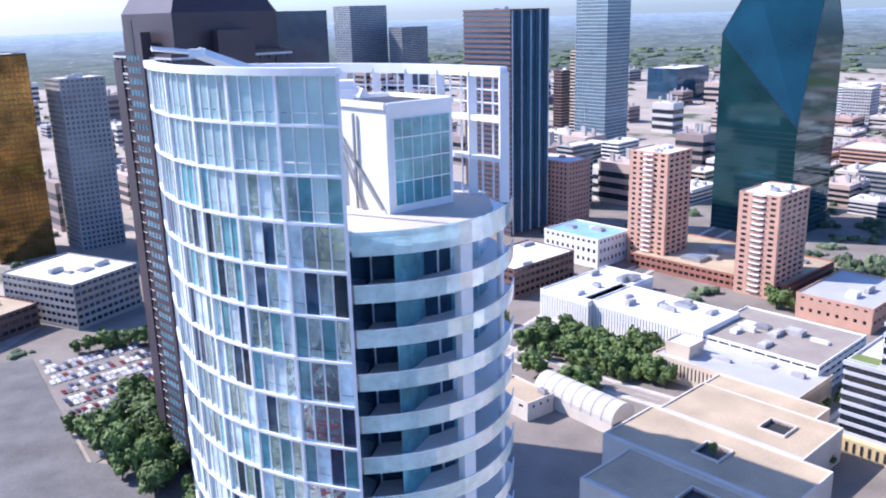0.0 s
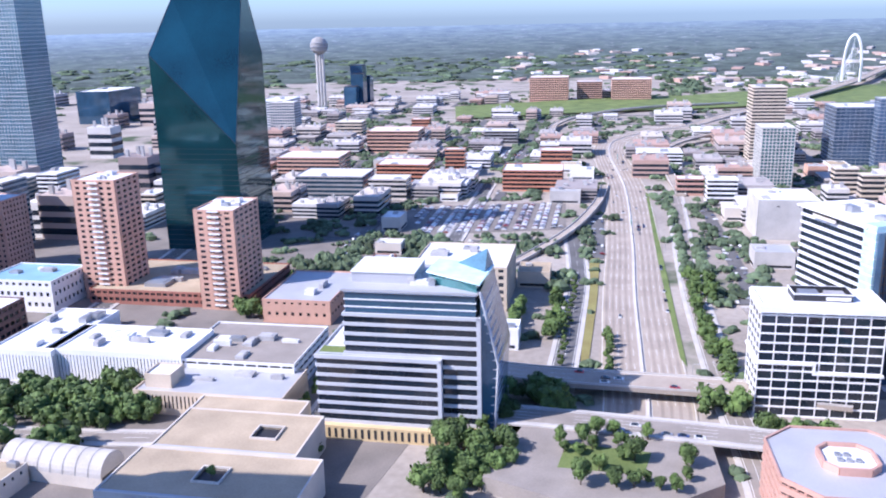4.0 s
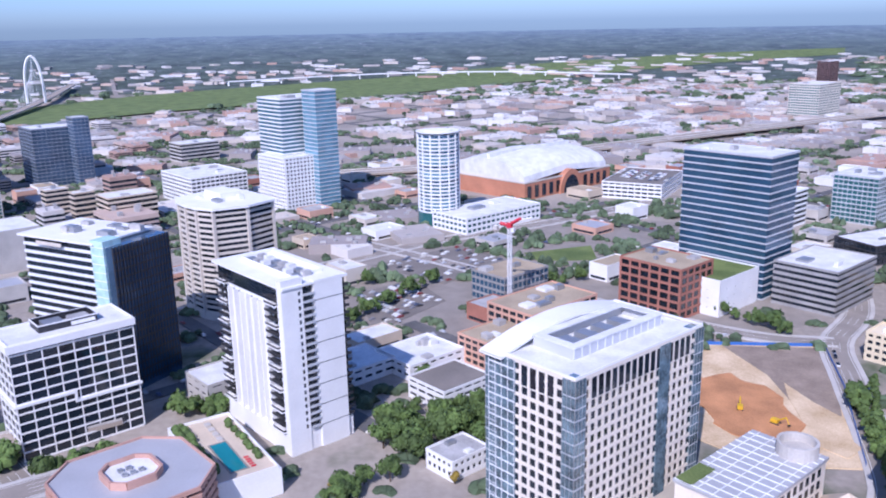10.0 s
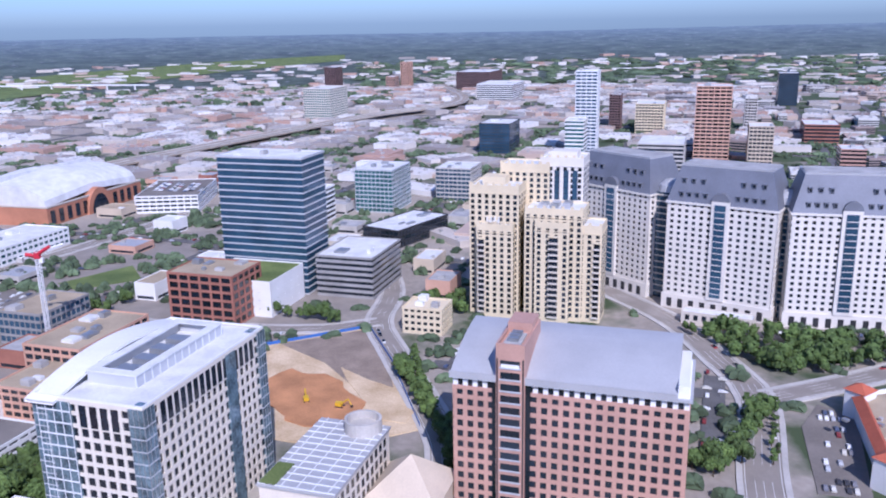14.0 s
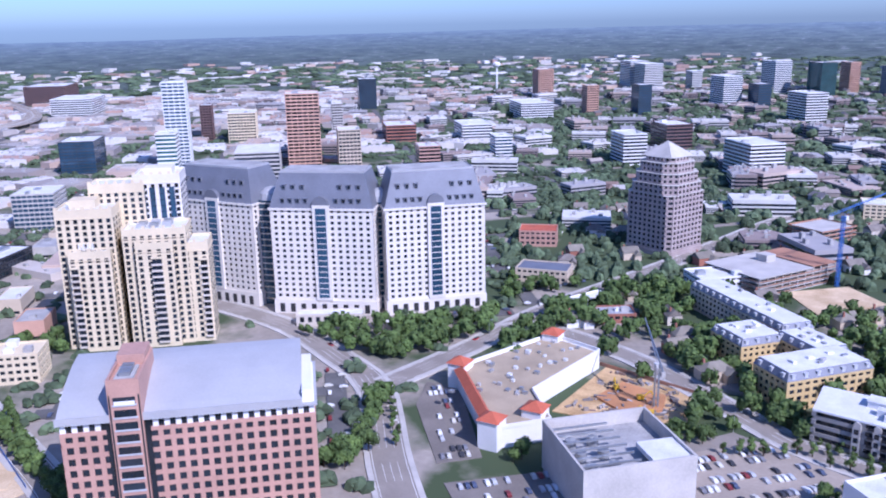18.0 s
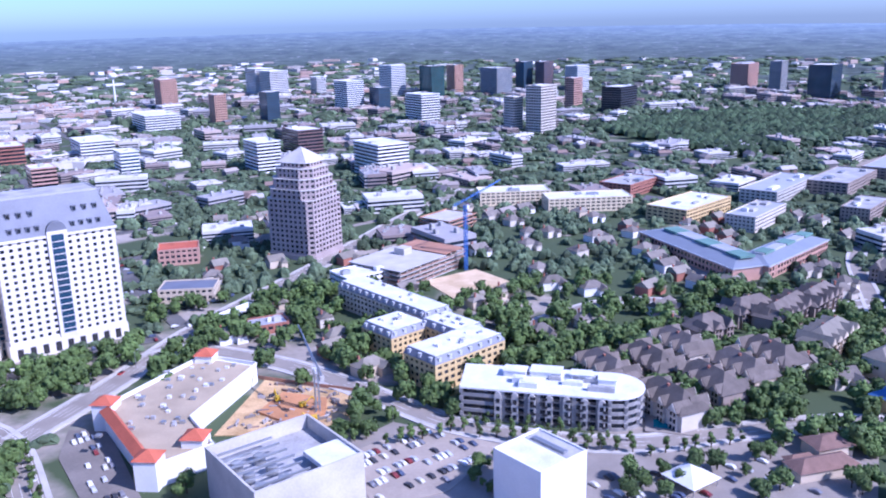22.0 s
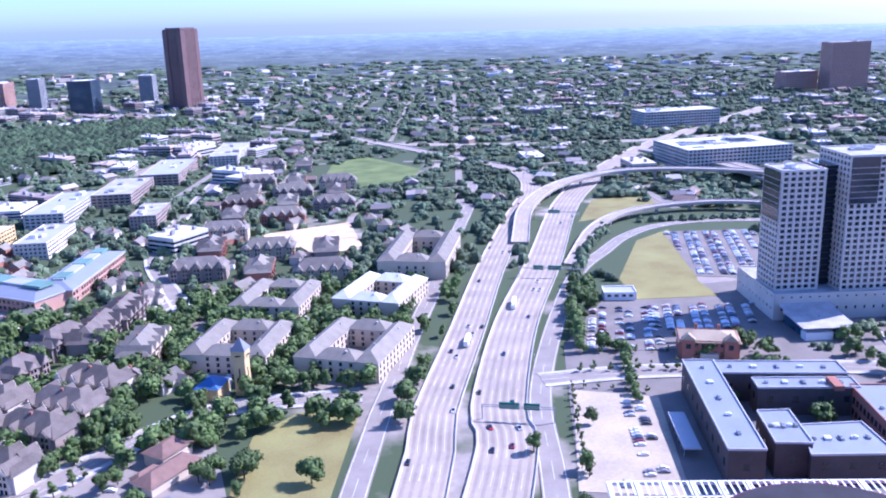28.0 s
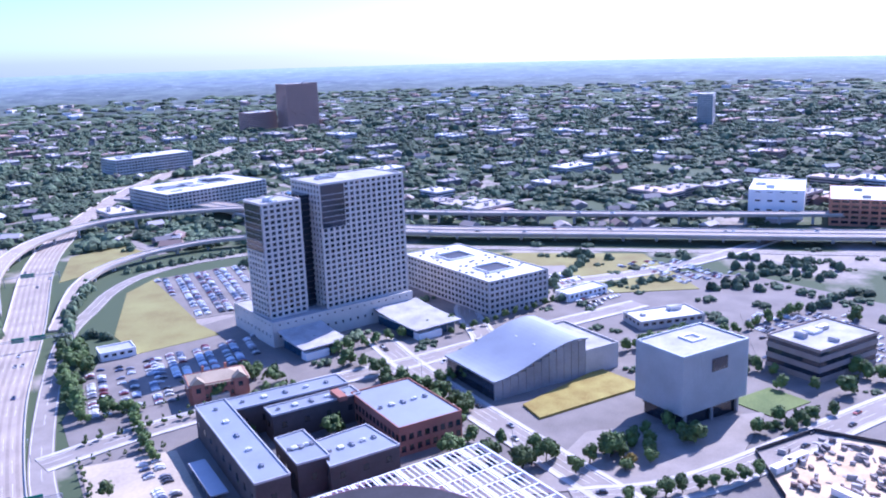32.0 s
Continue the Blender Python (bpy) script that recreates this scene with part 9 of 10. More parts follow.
def grow(x, y, k, s, z, yellow):
    tr, cr, r = TREES[k]
    ob = new("tree")
    ob.matrix_world = pose(x, y, z, 0, 0, rt.uniform(0, 360)) @ Matrix.Diagonal((s, s, s * rt.uniform(0.85, 1.15), 1))
    tagged(ob, "small yellow-leaved street tree by the path" if yellow else ("slim young street tree" if k == 4 else "broad green live oak with a rounded crown"), "tree", "city trees")
    for nm, me in (("trunk", tr), ("crown", YEL_CROWN if yellow else cr)):
        o = new(nm, me)
        o.parent = ob
    return ob


def inside(pts, x, y):
    c = False
    for (ax, ay), (bx, by) in zip(pts, pts[1:] + pts[:1]):
        if (ay > y) != (by > y) and x < (bx - ax) * (y - ay) / (by - ay) + ax:
            c = not c
    return c


def grove(pts, n, s=1.0, z=0.0, k=None, gap=4.0, force=False):
    xs, ys = [p[0] for p in pts], [p[1] for p in pts]
    put = []
    for _ in range(n * 8):
        if len(put) >= n:
            break
        x, y = rt.uniform(min(xs), max(xs)), rt.uniform(min(ys), max(ys))
        if inside(pts, x, y) and (force or clear(x, y, 1.5)) and all((x - a) ** 2 + (y - b) ** 2 > gap * gap for a, b in put):
            put.append((x, y))
            tree(x, y, k, s * rt.uniform(0.75, 1.2), z)


def avenue(a, b, step=9.0, k=None, s=1.0, jitter=1.2, z=0.0):
    d = math.hypot(b[0] - a[0], b[1] - a[1])
    for i in range(int(d / step) + 1):
        t = i * step / d
        tree(a[0] + (b[0] - a[0]) * t + rt.uniform(-jitter, jitter), a[1] + (b[1] - a[1]) * t + rt.uniform(-jitter, jitter), k, s * rt.uniform(0.8, 1.15), z)


grove([(-311, 352), (-285, 372), (-245, 400), (-214, 446), (-208, 410), (-230, 345), (-262, 345)], 62, 1.15, gap=6, force=True)
grove([(-66, -432), (-95, -352), (-137, -372), (-95, -425)], 30, 1.1, gap=5)
grove([(-220, -541), (-262, -470), (-335, -470), (-330, -520), (-260, -545)], 34, 1.0, gap=5)
grove([(-120, -480), (-150, -470), (-160, -495), (-130, -505)], 10)
grove([(161, -441), (125, -450), (120, -436), (155, -430)], 8)
grove([(140, -384), (100, -330), (75, -330), (110, -385)], 18, 1.2)
grove([(60, -290), (100, -320), (120, -300), (80, -270)], 14, 1.2)
grove([(-187, -205), (-199, -245), (-228, -230), (-215, -205)], 16, 1.0, force=True, z=4)
grove([(-205, -185), (-238, -210), (-268, -165), (-235, -145)], 20, 0.75, z=6.2, force=True)
avenue((-252, -262), (-264, -240), 7)
avenue((-300, -262), (-420, -352), 9, 4)
avenue((-325, -180), (-372, -215), 9)
avenue((-440, -262), (-560, -350), 10)
grove([(-285, -150), (-300, -120), (-320, -130), (-305, -165)], 10)
grove([(-360, -95), (-330, -40), (-345, -30), (-375, -80)], 10)
grove([(-310, 22), (-330, 60), (-350, 50), (-335, 10)], 16, 1.2)
grove([(-345, 0), (-350, 30), (-380, 40), (-370, 0)], 8)
grove([(-560, -60), (-660, 30), (-640, 60), (-540, -30)], 22)
avenue((-620, 60), (-560, 130), 9)
avenue((-560, 10), (-470, -50), 9)
grove([(-690, -80), (-640, -30), (-720, 10), (-760, -60)], 20)
avenue((-240, 160), (-360, 200), 8)
avenue((-205, 225), (-188, 262), 7)
avenue((-190, 240), (-212, 300), 7)
grove([(-430, 250), (-400, 265), (-420, 300), (-450, 280)], 12)
grove([(-560, 260), (-480, 290), (-520, 330), (-600, 300)], 18)
grove([(-640, 300), (-560, 360), (-620, 430), (-720, 340)], 26)
avenue((-205, 300), (-180, 262), 8, 4)
grove([(-130, 300), (-110, 260), (-60, 250), (-80, 240), (-140, 250)], 12, 0.8)
avenue((-60, 322), (-15, 345), 6, 4, 1.1)
avenue((-20, 332), (50, 320), 6.5, 4, 1.1)
avenue((50, 320), (95, 334), 7, 4)
avenue((-26, 348), (48, 330), 7, 4, 0.8)
grove([(-60, 330), (-90, 318), (-84, 338)], 8, 0.8, force=True)
grove([(-190, 440), (-120, 420), (-100, 450), (-140, 520), (-180, 500)], 34, gap=5)
grove([(-100, 400), (-60, 395), (-70, 415)], 8, force=True)
grove([(100, 330), (150, 345), (140, 320), (95, 305)], 12, 0.9)
grove([(135, 345), (165, 385), (185, 375), (160, 340)], 16, 0.9, gap=4)
avenue((186, 358), (222, 326), 6, 2, 1.1)
avenue((196, 338), (262, 400), 6, 2, 1.1)
avenue((262, 400), (330, 470), 7, 2, 1.1)
avenue((222, 436), (285, 488), 7, 1)
avenue((160, 400), (225, 440), 6, 1)
avenue((170, 440), (222, 492), 7, 1)
avenue((262, 350), (300, 385), 6, 2)
avenue((300, 385), (350, 445), 7, 2)
avenue((350, 445), (430, 515), 7, 2)
for q in ((167, 318), (161, 320), (186, 313), (194, 297), (191, 301), (140, 292), (136, 288), (153, 266)):
    tree(*q, 1, 1.05)
grove([(120, 298), (130, 268), (137, 276), (132, 300)], 4, 0.9, force=True)
tree(232, 222, 2, 1.1)
for q in ((268, 222), (236, 198), (212, 178)):
    tree(*q, 2, 1.1)
avenue((288, 248), (228, 190), 7, 4, 0.7)
avenue((292, 252), (314, 222), 6, 4, 0.6)
avenue((330, 278), (382, 330), 7, 0)
avenue((400, 345), (470, 392), 8, 2)
avenue((310, 262), (350, 222), 7, 4)
grove([(385, 312), (402, 330), (420, 345), (395, 340)], 8)
avenue((336, 270), (396, 214), 9, 4, 0.7)
grove([(378, 130), (400, 120), (372, 92), (356, 100)], 12, 0.9, force=True)
grove([(340, 36), (372, 8), (360, -10), (325, 20)], 16, 0.8, force=True)
grove([(372, -30), (405, -64), (396, -74), (362, -38)], 8, 0.8)
tree(332, 20, 0, 0.8, yellow=True)
avenue((440, 190), (500, 132), 9, 0, 0.8)
avenue((455, 40), (500, -10), 9, 0, 0.9)
avenue((560, 90), (700, 60), 16)
avenue((600, -30), (690, -110), 14)
avenue((465, -20), (440, -52), 9, 0, 0.8)
grove([(555, 300), (640, 370), (700, 300), (640, 250)], 26)
grove([(580, 570), (660, 640), (690, 690), (700, 740), (660, 700), (600, 640)], 26)
grove([(470, 470), (560, 550), (540, 560), (450, 480)], 26)
tree(-292, 8, 0, 0.7, yellow=True)
grove([(146, -339), (100, -289), (77, -312), (115, -350)], 44, 1.35, gap=4.5, force=True)
grove([(128, -384), (105, -362), (112, -350), (136, -372)], 16, 0.9, gap=4, force=True)
avenue((150, -445), (175, -430), 6)
grove([(165, 375), (225, 318), (262, 345), (350, 420), (440, 500), (350, 530), (230, 500), (170, 440)], 150, 1.0, gap=5)
grove([(40, 350), (140, 385), (150, 460), (60, 470), (10, 430)], 60, 1.0, gap=5)
grove([(60, 262), (110, 290), (95, 330), (20, 300)], 16, 0.8, force=True)
grove([(-30, 300), (-5, 320), (10, 305), (-15, 285)], 9, 0.6, force=True)
grove([(60, 335), (130, 350), (120, 372), (70, 352)], 16, 0.8)
avenue((-72, -200), (-160, -272), 8, 2, 0.8)
avenue((-170, -305), (-300, -405), 9, 2, 0.9)
avenue((-30, -400), (-60, -440), 7, 0)
grove([(-57, -374), (-70, -439), (-103, -461), (-101, -406), (-139, -388), (-144, -355), (-106, -345), (-84, -342)], 60, 1.05, gap=4.5)
tree(-110, -263.6, 2, 0.6, 13.0)
grove([(-255, -250), (-294, -256), (-300, -240), (-262, -232)], 10, 0.9)
grove([(-330, -280), (-387, -325), (-380, -335), (-322, -292)], 22, 0.8, gap=3.5)
avenue((-366, -216), (-690, -466), 9, None, 0.9, 2.5)
avenue((-300, -232), (-352, -272), 8, 2)
grove([(-281, -478), (-359, -537), (-390, -513), (-294, -456)], 34, 1.0)
grove([(-406, -483), (-390, -513), (-420, -520), (-430, -490)], 12, force=True)
grove([(-230, -424), (-294, -456), (-270, -480), (-215, -450)], 22)
avenue((-400, -465), (-480, -420), 7)
grove([(-250, -300), (-232, -320), (-330, -400), (-345, -380)], 26)
avenue((-482, 168), (-430, 205), 8)
avenue((-363, 211), (-300, 180), 7, 2)
avenue((-280, 178), (-238, 148), 7, 2)
grove([(-636, 79), (-660, 40), (-700, 90), (-650, 150)], 22)
grove([(-629, 136), (-590, 130), (-560, 160), (-600, 190)], 16)
grove([(-560, 60), (-530, 90), (-560, 120), (-590, 90)], 12)
grove([(-760, 150), (-700, 170), (-760, 280), (-800, 230)], 30)
grove([(-640, 430), (-560, 400), (-480, 520), (-560, 580)], 50, 1.1)
grove([(-480, 420), (-420, 440), (-420, 540), (-480, 520)], 30, 1.1)
ARTS_TREES = [
    (358, 170), (338, 153), (327, 131), (328, 95), (342, 89), (326, 78), (341, 75), (321, 63), (335, 60), (329, 54),
    (330, 36), (338, 28), (321, 41), (390, 124), (403, 119), (390, 141), (376, 204), (371, 193), (380, 190), (393, 223),
    (422, 167), (412, 155), (378, 250), (368, 227), (403, 221), (392, 207), (365, 204), (324, 192), (303, 177), (283, 165),
    (405, 148), (398, 139), (404, 92), (411, 104), (447, 206), (422, 178), (406, 333), (367, 312), (347, 300), (341, 270),
    (444, 345), (443, 356), (455, 4), (607, -47), (601, -60), (658, -100), (566, -95), (539, -106), (424, -50), (422, -80),
    (423, -65), (685, 73), (679, 46), (684, -12),
]
for k, (ax, ay) in enumerate(ARTS_TREES):
    tree(ax, ay, k % 4, 0.85 + 0.1 * (k % 4))
    if k % 2:
        tree(ax + 4, ay - 3.5, (k + 1) % 4, 0.7)
avenue((330, -30), (300, 20), 7, 0, 0.8)
grove([(-360, -14), (-350, 24), (-322, 10), (-310, -8), (-318, -24), (-340, -20)], 26, 1.15, gap=5)
grove([(-300, -20), (-282, -46), (-276, -40), (-292, -12)], 9, 0.8, gap=3)
tree(-287, -38, 3, 0.9, yellow=True)
grove([(-375, -84), (-360, -116), (-352, -110), (-366, -80)], 9, 1.0, gap=4)
grove([(-300, -183), (-322, -190), (-320, -170), (-306, -172)], 6, 1.2, gap=5, force=True)
grove([(-320, -128), (-312, -132), (-298, -122), (-306, -116)], 5, 1.0, gap=4)
grove([(-404, -4), (-372, 12), (-366, 4), (-398, -12)], 10, 1.0)
grove([(-172, -224), (-194, -226), (-203, -206), (-178, -206)], 18, 1.0, gap=4, force=True)
grove([(-228, -240), (-244, -244), (-240, -232), (-230, -232)], 5, 1.1, gap=3.5, force=True)
grove([(-266, -246), (-272, -238), (-258, -222), (-252, -230)], 6, 1.2, gap=4, force=True, z=0)
avenue((-300, -300), (-352, -338), 6, 0, 1.0)
grove([(-330, -420), (-420, -480), (-400, -500), (-320, -450)], 26, 1.2, gap=5)
grove([(-455, -165), (-445, -150), (-525, -190), (-545, -212)], 14, 1.0, gap=5)
avenue((395, 130), (440, 90), 8, 0, 0.8)
avenue((300, 220), (352, 268), 8, 0, 0.7)
avenue((480, 130), (560, 70), 9, 2, 0.8)
avenue((500, -30), (600, -120), 10, 0, 0.8)
avenue((620, 0), (560, 130), 12, 0, 0.8)
avenue((436, -105), (480, -60), 7, 0, 0.9)
avenue((600, 200), (690, 250), 10)
grove([(640, -60), (700, -20), (690, -120), (620, -130)], 16, 0.9)
avenue((470, 395), (560, 440), 8, 2)
avenue((596, 430), (690, 350), 9, 2, 0.8)


# ---- houses under trees, near enough to tell apart ----
def house(x, y, rot, w, d, k):
    ob = thing("house", ["grey-roofed suburban house among trees", "tan-roofed brick house among trees"][k % 2], "house", x, y, 0, rot, "suburban houses")
    wall, roof = [LIME, BRICK, WHITE, BEIGE][k % 4], [SHING, SHINGT][k % 2]
    part("wall", cbox(0, 0, 0, w, d, 5.6), wall, ob)
    part("roof", (gable if k % 3 else hip)(w, d, 5.6, 9.4), roof, ob)
    part("wing", cbox(w * 0.3, -d * 0.6, 0, w * 0.4, d * 0.5, 4.6), wall, ob)
    part("wing_roof", moved(gable(d * 0.7, w * 0.4, 4.6, 7.4), w * 0.3, -d * 0.55, 0, 90), roof, ob)
    part("chimney", cbox(-w * 0.3, d * 0.2, 5, 1, 1, 5.4), BRICK, ob)
    SOLID.append((x, y, max(w, d) * 0.6))


rh = random.Random(23)
ROOM = np.array(SOLID)


def roomy(x, y, r):
    return bool(np.all((ROOM[:, 0] - x) ** 2 + (ROOM[:, 1] - y) ** 2 > (ROOM[:, 2] + r) ** 2))


count = 0
for _ in range(2600):
    if count >= 85:
        break
    a, r = radians(rh.uniform(-22, 38)), rh.uniform(400, 800)
    x, y = r * math.sin(a), r * math.cos(a)
    if clear(x, y, 9):
        house(x, y, rh.choice([38, 48, 128, 20]), rh.uniform(11, 17), rh.uniform(9, 12), rh.randrange(8))
        count += 1
count = 0
for _ in range(24000):
    if count >= 1500:
        break
    a, r = radians(rh.uniform(-26, 46)), rh.uniform(350, 900)
    x, y = r * math.sin(a), r * math.cos(a)
    if roomy(x, y, 0.5):
        tree(x, y, None, rh.uniform(0.8, 1.35))
        count += 1

SOLID += [(330, 1390, 170), (470, 1480, 170), (250, 1300, 120), (560, 1500, 110)]

# the nearest trees stand singly, the rest as canopy
PLANTED.sort(key=lambda q: math.hypot(q[0], q[1]) - (900 if q[5] else 0))
for q in PLANTED[:300]:
    grow(*q)
REST = PLANTED[300:]
for k, (r, h, lb, lv) in enumerate([(4.2, 9.5, 7, 80), (5.2, 11, 9, 100), (3.2, 8.5, 6, 64), (4.6, 8.5, 8, 84), (2.0, 7.5, 5, 44)]):
    rows = [(x, y, z, rt.uniform(0, 360), s) for x, y, kk, s, z, _ in REST if kk == k and math.hypot(x, y) < 560]
    shape = crown_shape(k + 41, lb, r * 1.05, h * 0.2, h, int(lv * 0.8))
    if rows:
        tagged(new("street_trees", many("street_trees", shape, rows, LEAF)), "green tree crowns along streets and yards", "trees", kind="stuff")

# ---- uncountable rest: roofs, houses and tree canopy towards the horizon ----
GRID = np.array(SOLID)


def free_points(n, az0, az1, r0, r1, rad, seed, power=1.0):
    rg = np.random.default_rng(seed)
    out = []
    while len(out) < n:
        az = np.radians(rg.uniform(az0, az1, 400))
        r = r0 + (r1 - r0) * rg.uniform(0, 1, 400) ** power
        x, y = r * np.sin(az), r * np.cos(az)
        ok = np.all((x[:, None] - GRID[:, 0]) ** 2 + (y[:, None] - GRID[:, 1]) ** 2 > (GRID[:, 2] + rad) ** 2, axis=1)
        out += [(a, b, c) for a, b, c, k in zip(x, y, r, ok) if k]
    return out[:n]


def stuff(name, label, category, shape, places, mat):
    tagged(new(name, many(name, shape, places, mat)), label, category, kind="stuff")


rs = random.Random(5)


def back_streets(az0, az1, r0, r1, rot, du, dv, width, mat, label, z):
    """Side streets on a grid, wherever nothing else stands; returns the places along them."""
    global GRID
    c, s = math.cos(radians(rot)), math.sin(radians(rot))
    pieces, spots = [], []
    for fam, gap in ((0, du), (1, dv)):
        for i in range(int(-r1 / gap), int(r1 / gap) + 1):
            pts = []
            for k in range(int(-r1 / 14), int(r1 / 14) + 1):
                a, b = (k * 14, i * gap) if fam == 0 else (i * gap, k * 14)
                x, y = c * a - s * b, s * a + c * b
                r = math.hypot(x, y)
                az = math.degrees(math.atan2(x, y)) % 360
                if r0 < r < r1 and (az0 <= az <= az1 or az0 <= az - 360 <= az1):
                    pts.append((k, x, y, r))
            if not pts:
                continue
            xy = np.array([(q[1], q[2]) for q in pts])
            ok = np.all((xy[:, None, 0] - GRID[:, 0]) ** 2 + (xy[:, None, 1] - GRID[:, 1]) ** 2 > (GRID[:, 2] + 3) ** 2, axis=1)
            run = []
            for q, good in list(zip(pts, ok)) + [((None,) * 4, False)]:
                if good and (not run or q[0] == run[-1][0] + 1):
                    run.append(q)
                else:
                    if len(run) > 3:
                        pieces.append(strip([(p[1], p[2], ground_height(p[1], p[2])) for p in run], width, -0.1, z + 0.01 * fam))
                        spots += [(p[1], p[2], p[3], rot + 90 * fam) for p in run]
                    run = [q] if good else []
    tagged(new("back_streets", mesh("back_streets", join(*pieces), mat)), label, "road", kind="structure")
    GRID = np.concatenate([GRID, np.array([(p[0], p[1], width * 0.55) for p in spots])])
    return spots


WEST_ST = back_streets(212, 338, 330, 1900, 38.5, 96, 128, 10, ASPH, "asphalt side streets among warehouses and flats", 0.62)
EAST_ST = back_streets(46, 128, 790, 2300, 54, 92, 170, 9, PAVE, "pale residential side streets under trees", 0.3)
NORTH_ST = back_streets(-25, 46, 640, 2100, 48, 100, 180, 8, PAVE, "pale residential side streets under trees", 0.3)
BANDS = join(*[([(sx * 0.503, sy * 0.503, z) for z in (z0, z1) for sx, sy in ((-1, -1), (1, -1), (1, 1), (-1, 1))], [(0, 1, 5, 4), (1, 2, 6, 5), (2, 3, 7, 6), (3, 0, 4, 7)]) for z0, z1 in ((0.12, 0.26), (0.38, 0.52), (0.64, 0.78))])
ROOFBITS = join(*[box(a, b, 1.0, a + 0.08, b + 0.1, 1.0 + k) for a, b, k in ((-0.3, -0.2, 0.25), (0.1, 0.15, 0.3), (0.25, -0.3, 0.2), (-0.15, 0.3, 0.22))])


def clad(name, label, places, mat):
    """Blocks with recessed window bands and roof plant."""
    stuff(name, label, "buildings", CUBE, places, mat)
    stuff("window_banding", "dark window bands of " + label, "windows", BANDS, places, GLASSD)
    stuff("roof_plant", "roof plant on " + label, "roof units", ROOFBITS, places, ROOFG)


CUBE = box(-0.5, -0.5, 0, 0.5, 0.5, 1)
def low_building(x, y, rot, w, d, h, k):
    wall = [LIME, TANB, WHITE, BRICK, BEIGE, CONC][k % 6]
    ob = thing("low_building", ["pale flat-roofed low building", "tan brick low building with a flat roof", "white flat-roofed low building", "red brick low building with a flat roof", "beige low building with a gravel roof", "grey concrete low building"][k % 6], "building", x, y, 0, rot, "low buildings")
    part("wall", box(-w / 2, -d / 2, 0, w / 2, d / 2, h), wall, ob)
    part("roof", box(-w / 2 + 0.5, -d / 2 + 0.5, h, w / 2 - 0.5, d / 2 - 0.5, h + 0.15), [ROOFW, ROOFG, ROOFT, METALR][k % 4], ob)
    part("parapet", ring(w, d, h, h + 0.8, 0.45), wall, ob)
    part("shop_window", join(box(-w * 0.42, -d / 2 - 0.06, 1, w * 0.42, -d / 2, 2.8), box(w / 2, -d * 0.4, 1, w / 2 + 0.06, d * 0.4, 2.8), box(-w / 2 - 0.06, -d * 0.4, 1, -w / 2, d * 0.4, 2.8), box(-w * 0.42, d / 2, 1, w * 0.42, d / 2 + 0.06, 2.8)), GLASSD, ob)
    units(ob, w, d, h + 0.15, k, 1, hmax=1.8)


lone = []
for x, y, r in free_points(2000, 214, 308, 380, 1050, 15, 51):
    if len(lone) < 70 and all((x - a) ** 2 + (y - b) ** 2 > 44 ** 2 for a, b in lone):
        lone.append((x, y))
        low_building(x, y, rs.choice([38.5, 128.5]), rs.uniform(18, 30), rs.uniform(14, 24), rs.uniform(5, 12), rs.randrange(24))
GRID = np.concatenate([GRID, np.array([(x, y, 15) for x, y in lone])])
WARE = [(x, y, ground_height(x, y), rs.choice([38, 128, 0, 20]), (rs.uniform(18, 62), rs.uniform(16, 46), rs.uniform(4, 9))) for x, y, r in free_points(760, 248, 324, 600, 2350, 13, 1, 0.8) + free_points(520, 276, 338, 1150, 2350, 9, 41)]
stuff("warehouse_district", "hundreds of low flat-roofed warehouses and shops", "warehouses", CUBE, WARE, ROOFS)
stuff("warehouse_vents", "roof units on the low warehouses", "roof units", ROOFBITS, WARE, ROOFG)
stuff("far_warehouses", "pale far industrial roofs", "warehouses", CUBE, [(x, y, ground_height(x, y), rs.uniform(0, 90), (rs.uniform(25, 70), rs.uniform(18, 40), rs.uniform(5, 9))) for x, y, r in free_points(700, 225, 352, 2200, 3500, 8, 2)], ROOFS)
clad("old_town_roofs", "low downtown brick and concrete blocks", [(x, y, 0, 38, (rs.uniform(18, 52), rs.uniform(18, 44), rs.uniform(6, 20))) for x, y, r in free_points(230, 206, 252, 760, 1900, 10, 3)], ROOFS)
clad("downtown_blocks", "downtown mid-rise blocks behind the towers", [(x, y, 0, 38, (rs.uniform(24, 50), rs.uniform(24, 44), rs.uniform(12, 46))) for x, y, r in free_points(150, 140, 208, 640, 2300, 16, 4)], BLOCKS)
clad("midtown_blocks", "mid-rise flats and shops among trees", [(x, y, ground_height(x, y), rs.choice([20, 54, 110, 128]), (rs.uniform(22, 60), rs.uniform(14, 34), rs.uniform(6, 17))) for x, y, r in free_points(330, -45, 30, 640, 2200, 14, 5)], BLOCKS)
stuff("suburb_roofs", "hundreds of suburban house roofs", "houses", join(box(-0.5, -0.5, 0, 0.5, 0.5, 0.6), ([(-0.55, -0.55, 0.6), (0.55, -0.55, 0.6), (0.55, 0.55, 0.6), (-0.55, 0.55, 0.6), (-0.5, 0, 1), (0.5, 0, 1)], [(0, 1, 5, 4), (2, 3, 4, 5), (1, 2, 5), (3, 0, 4)])), [(x, y, ground_height(x, y), rs.choice([54, 144, 20, 110]), (rs.uniform(11, 20), rs.uniform(9, 14), rs.uniform(7, 10))) for x, y, r in free_points(1500, -20, 125, 760, 2600, 6, 6, 0.85)], HOUSES)
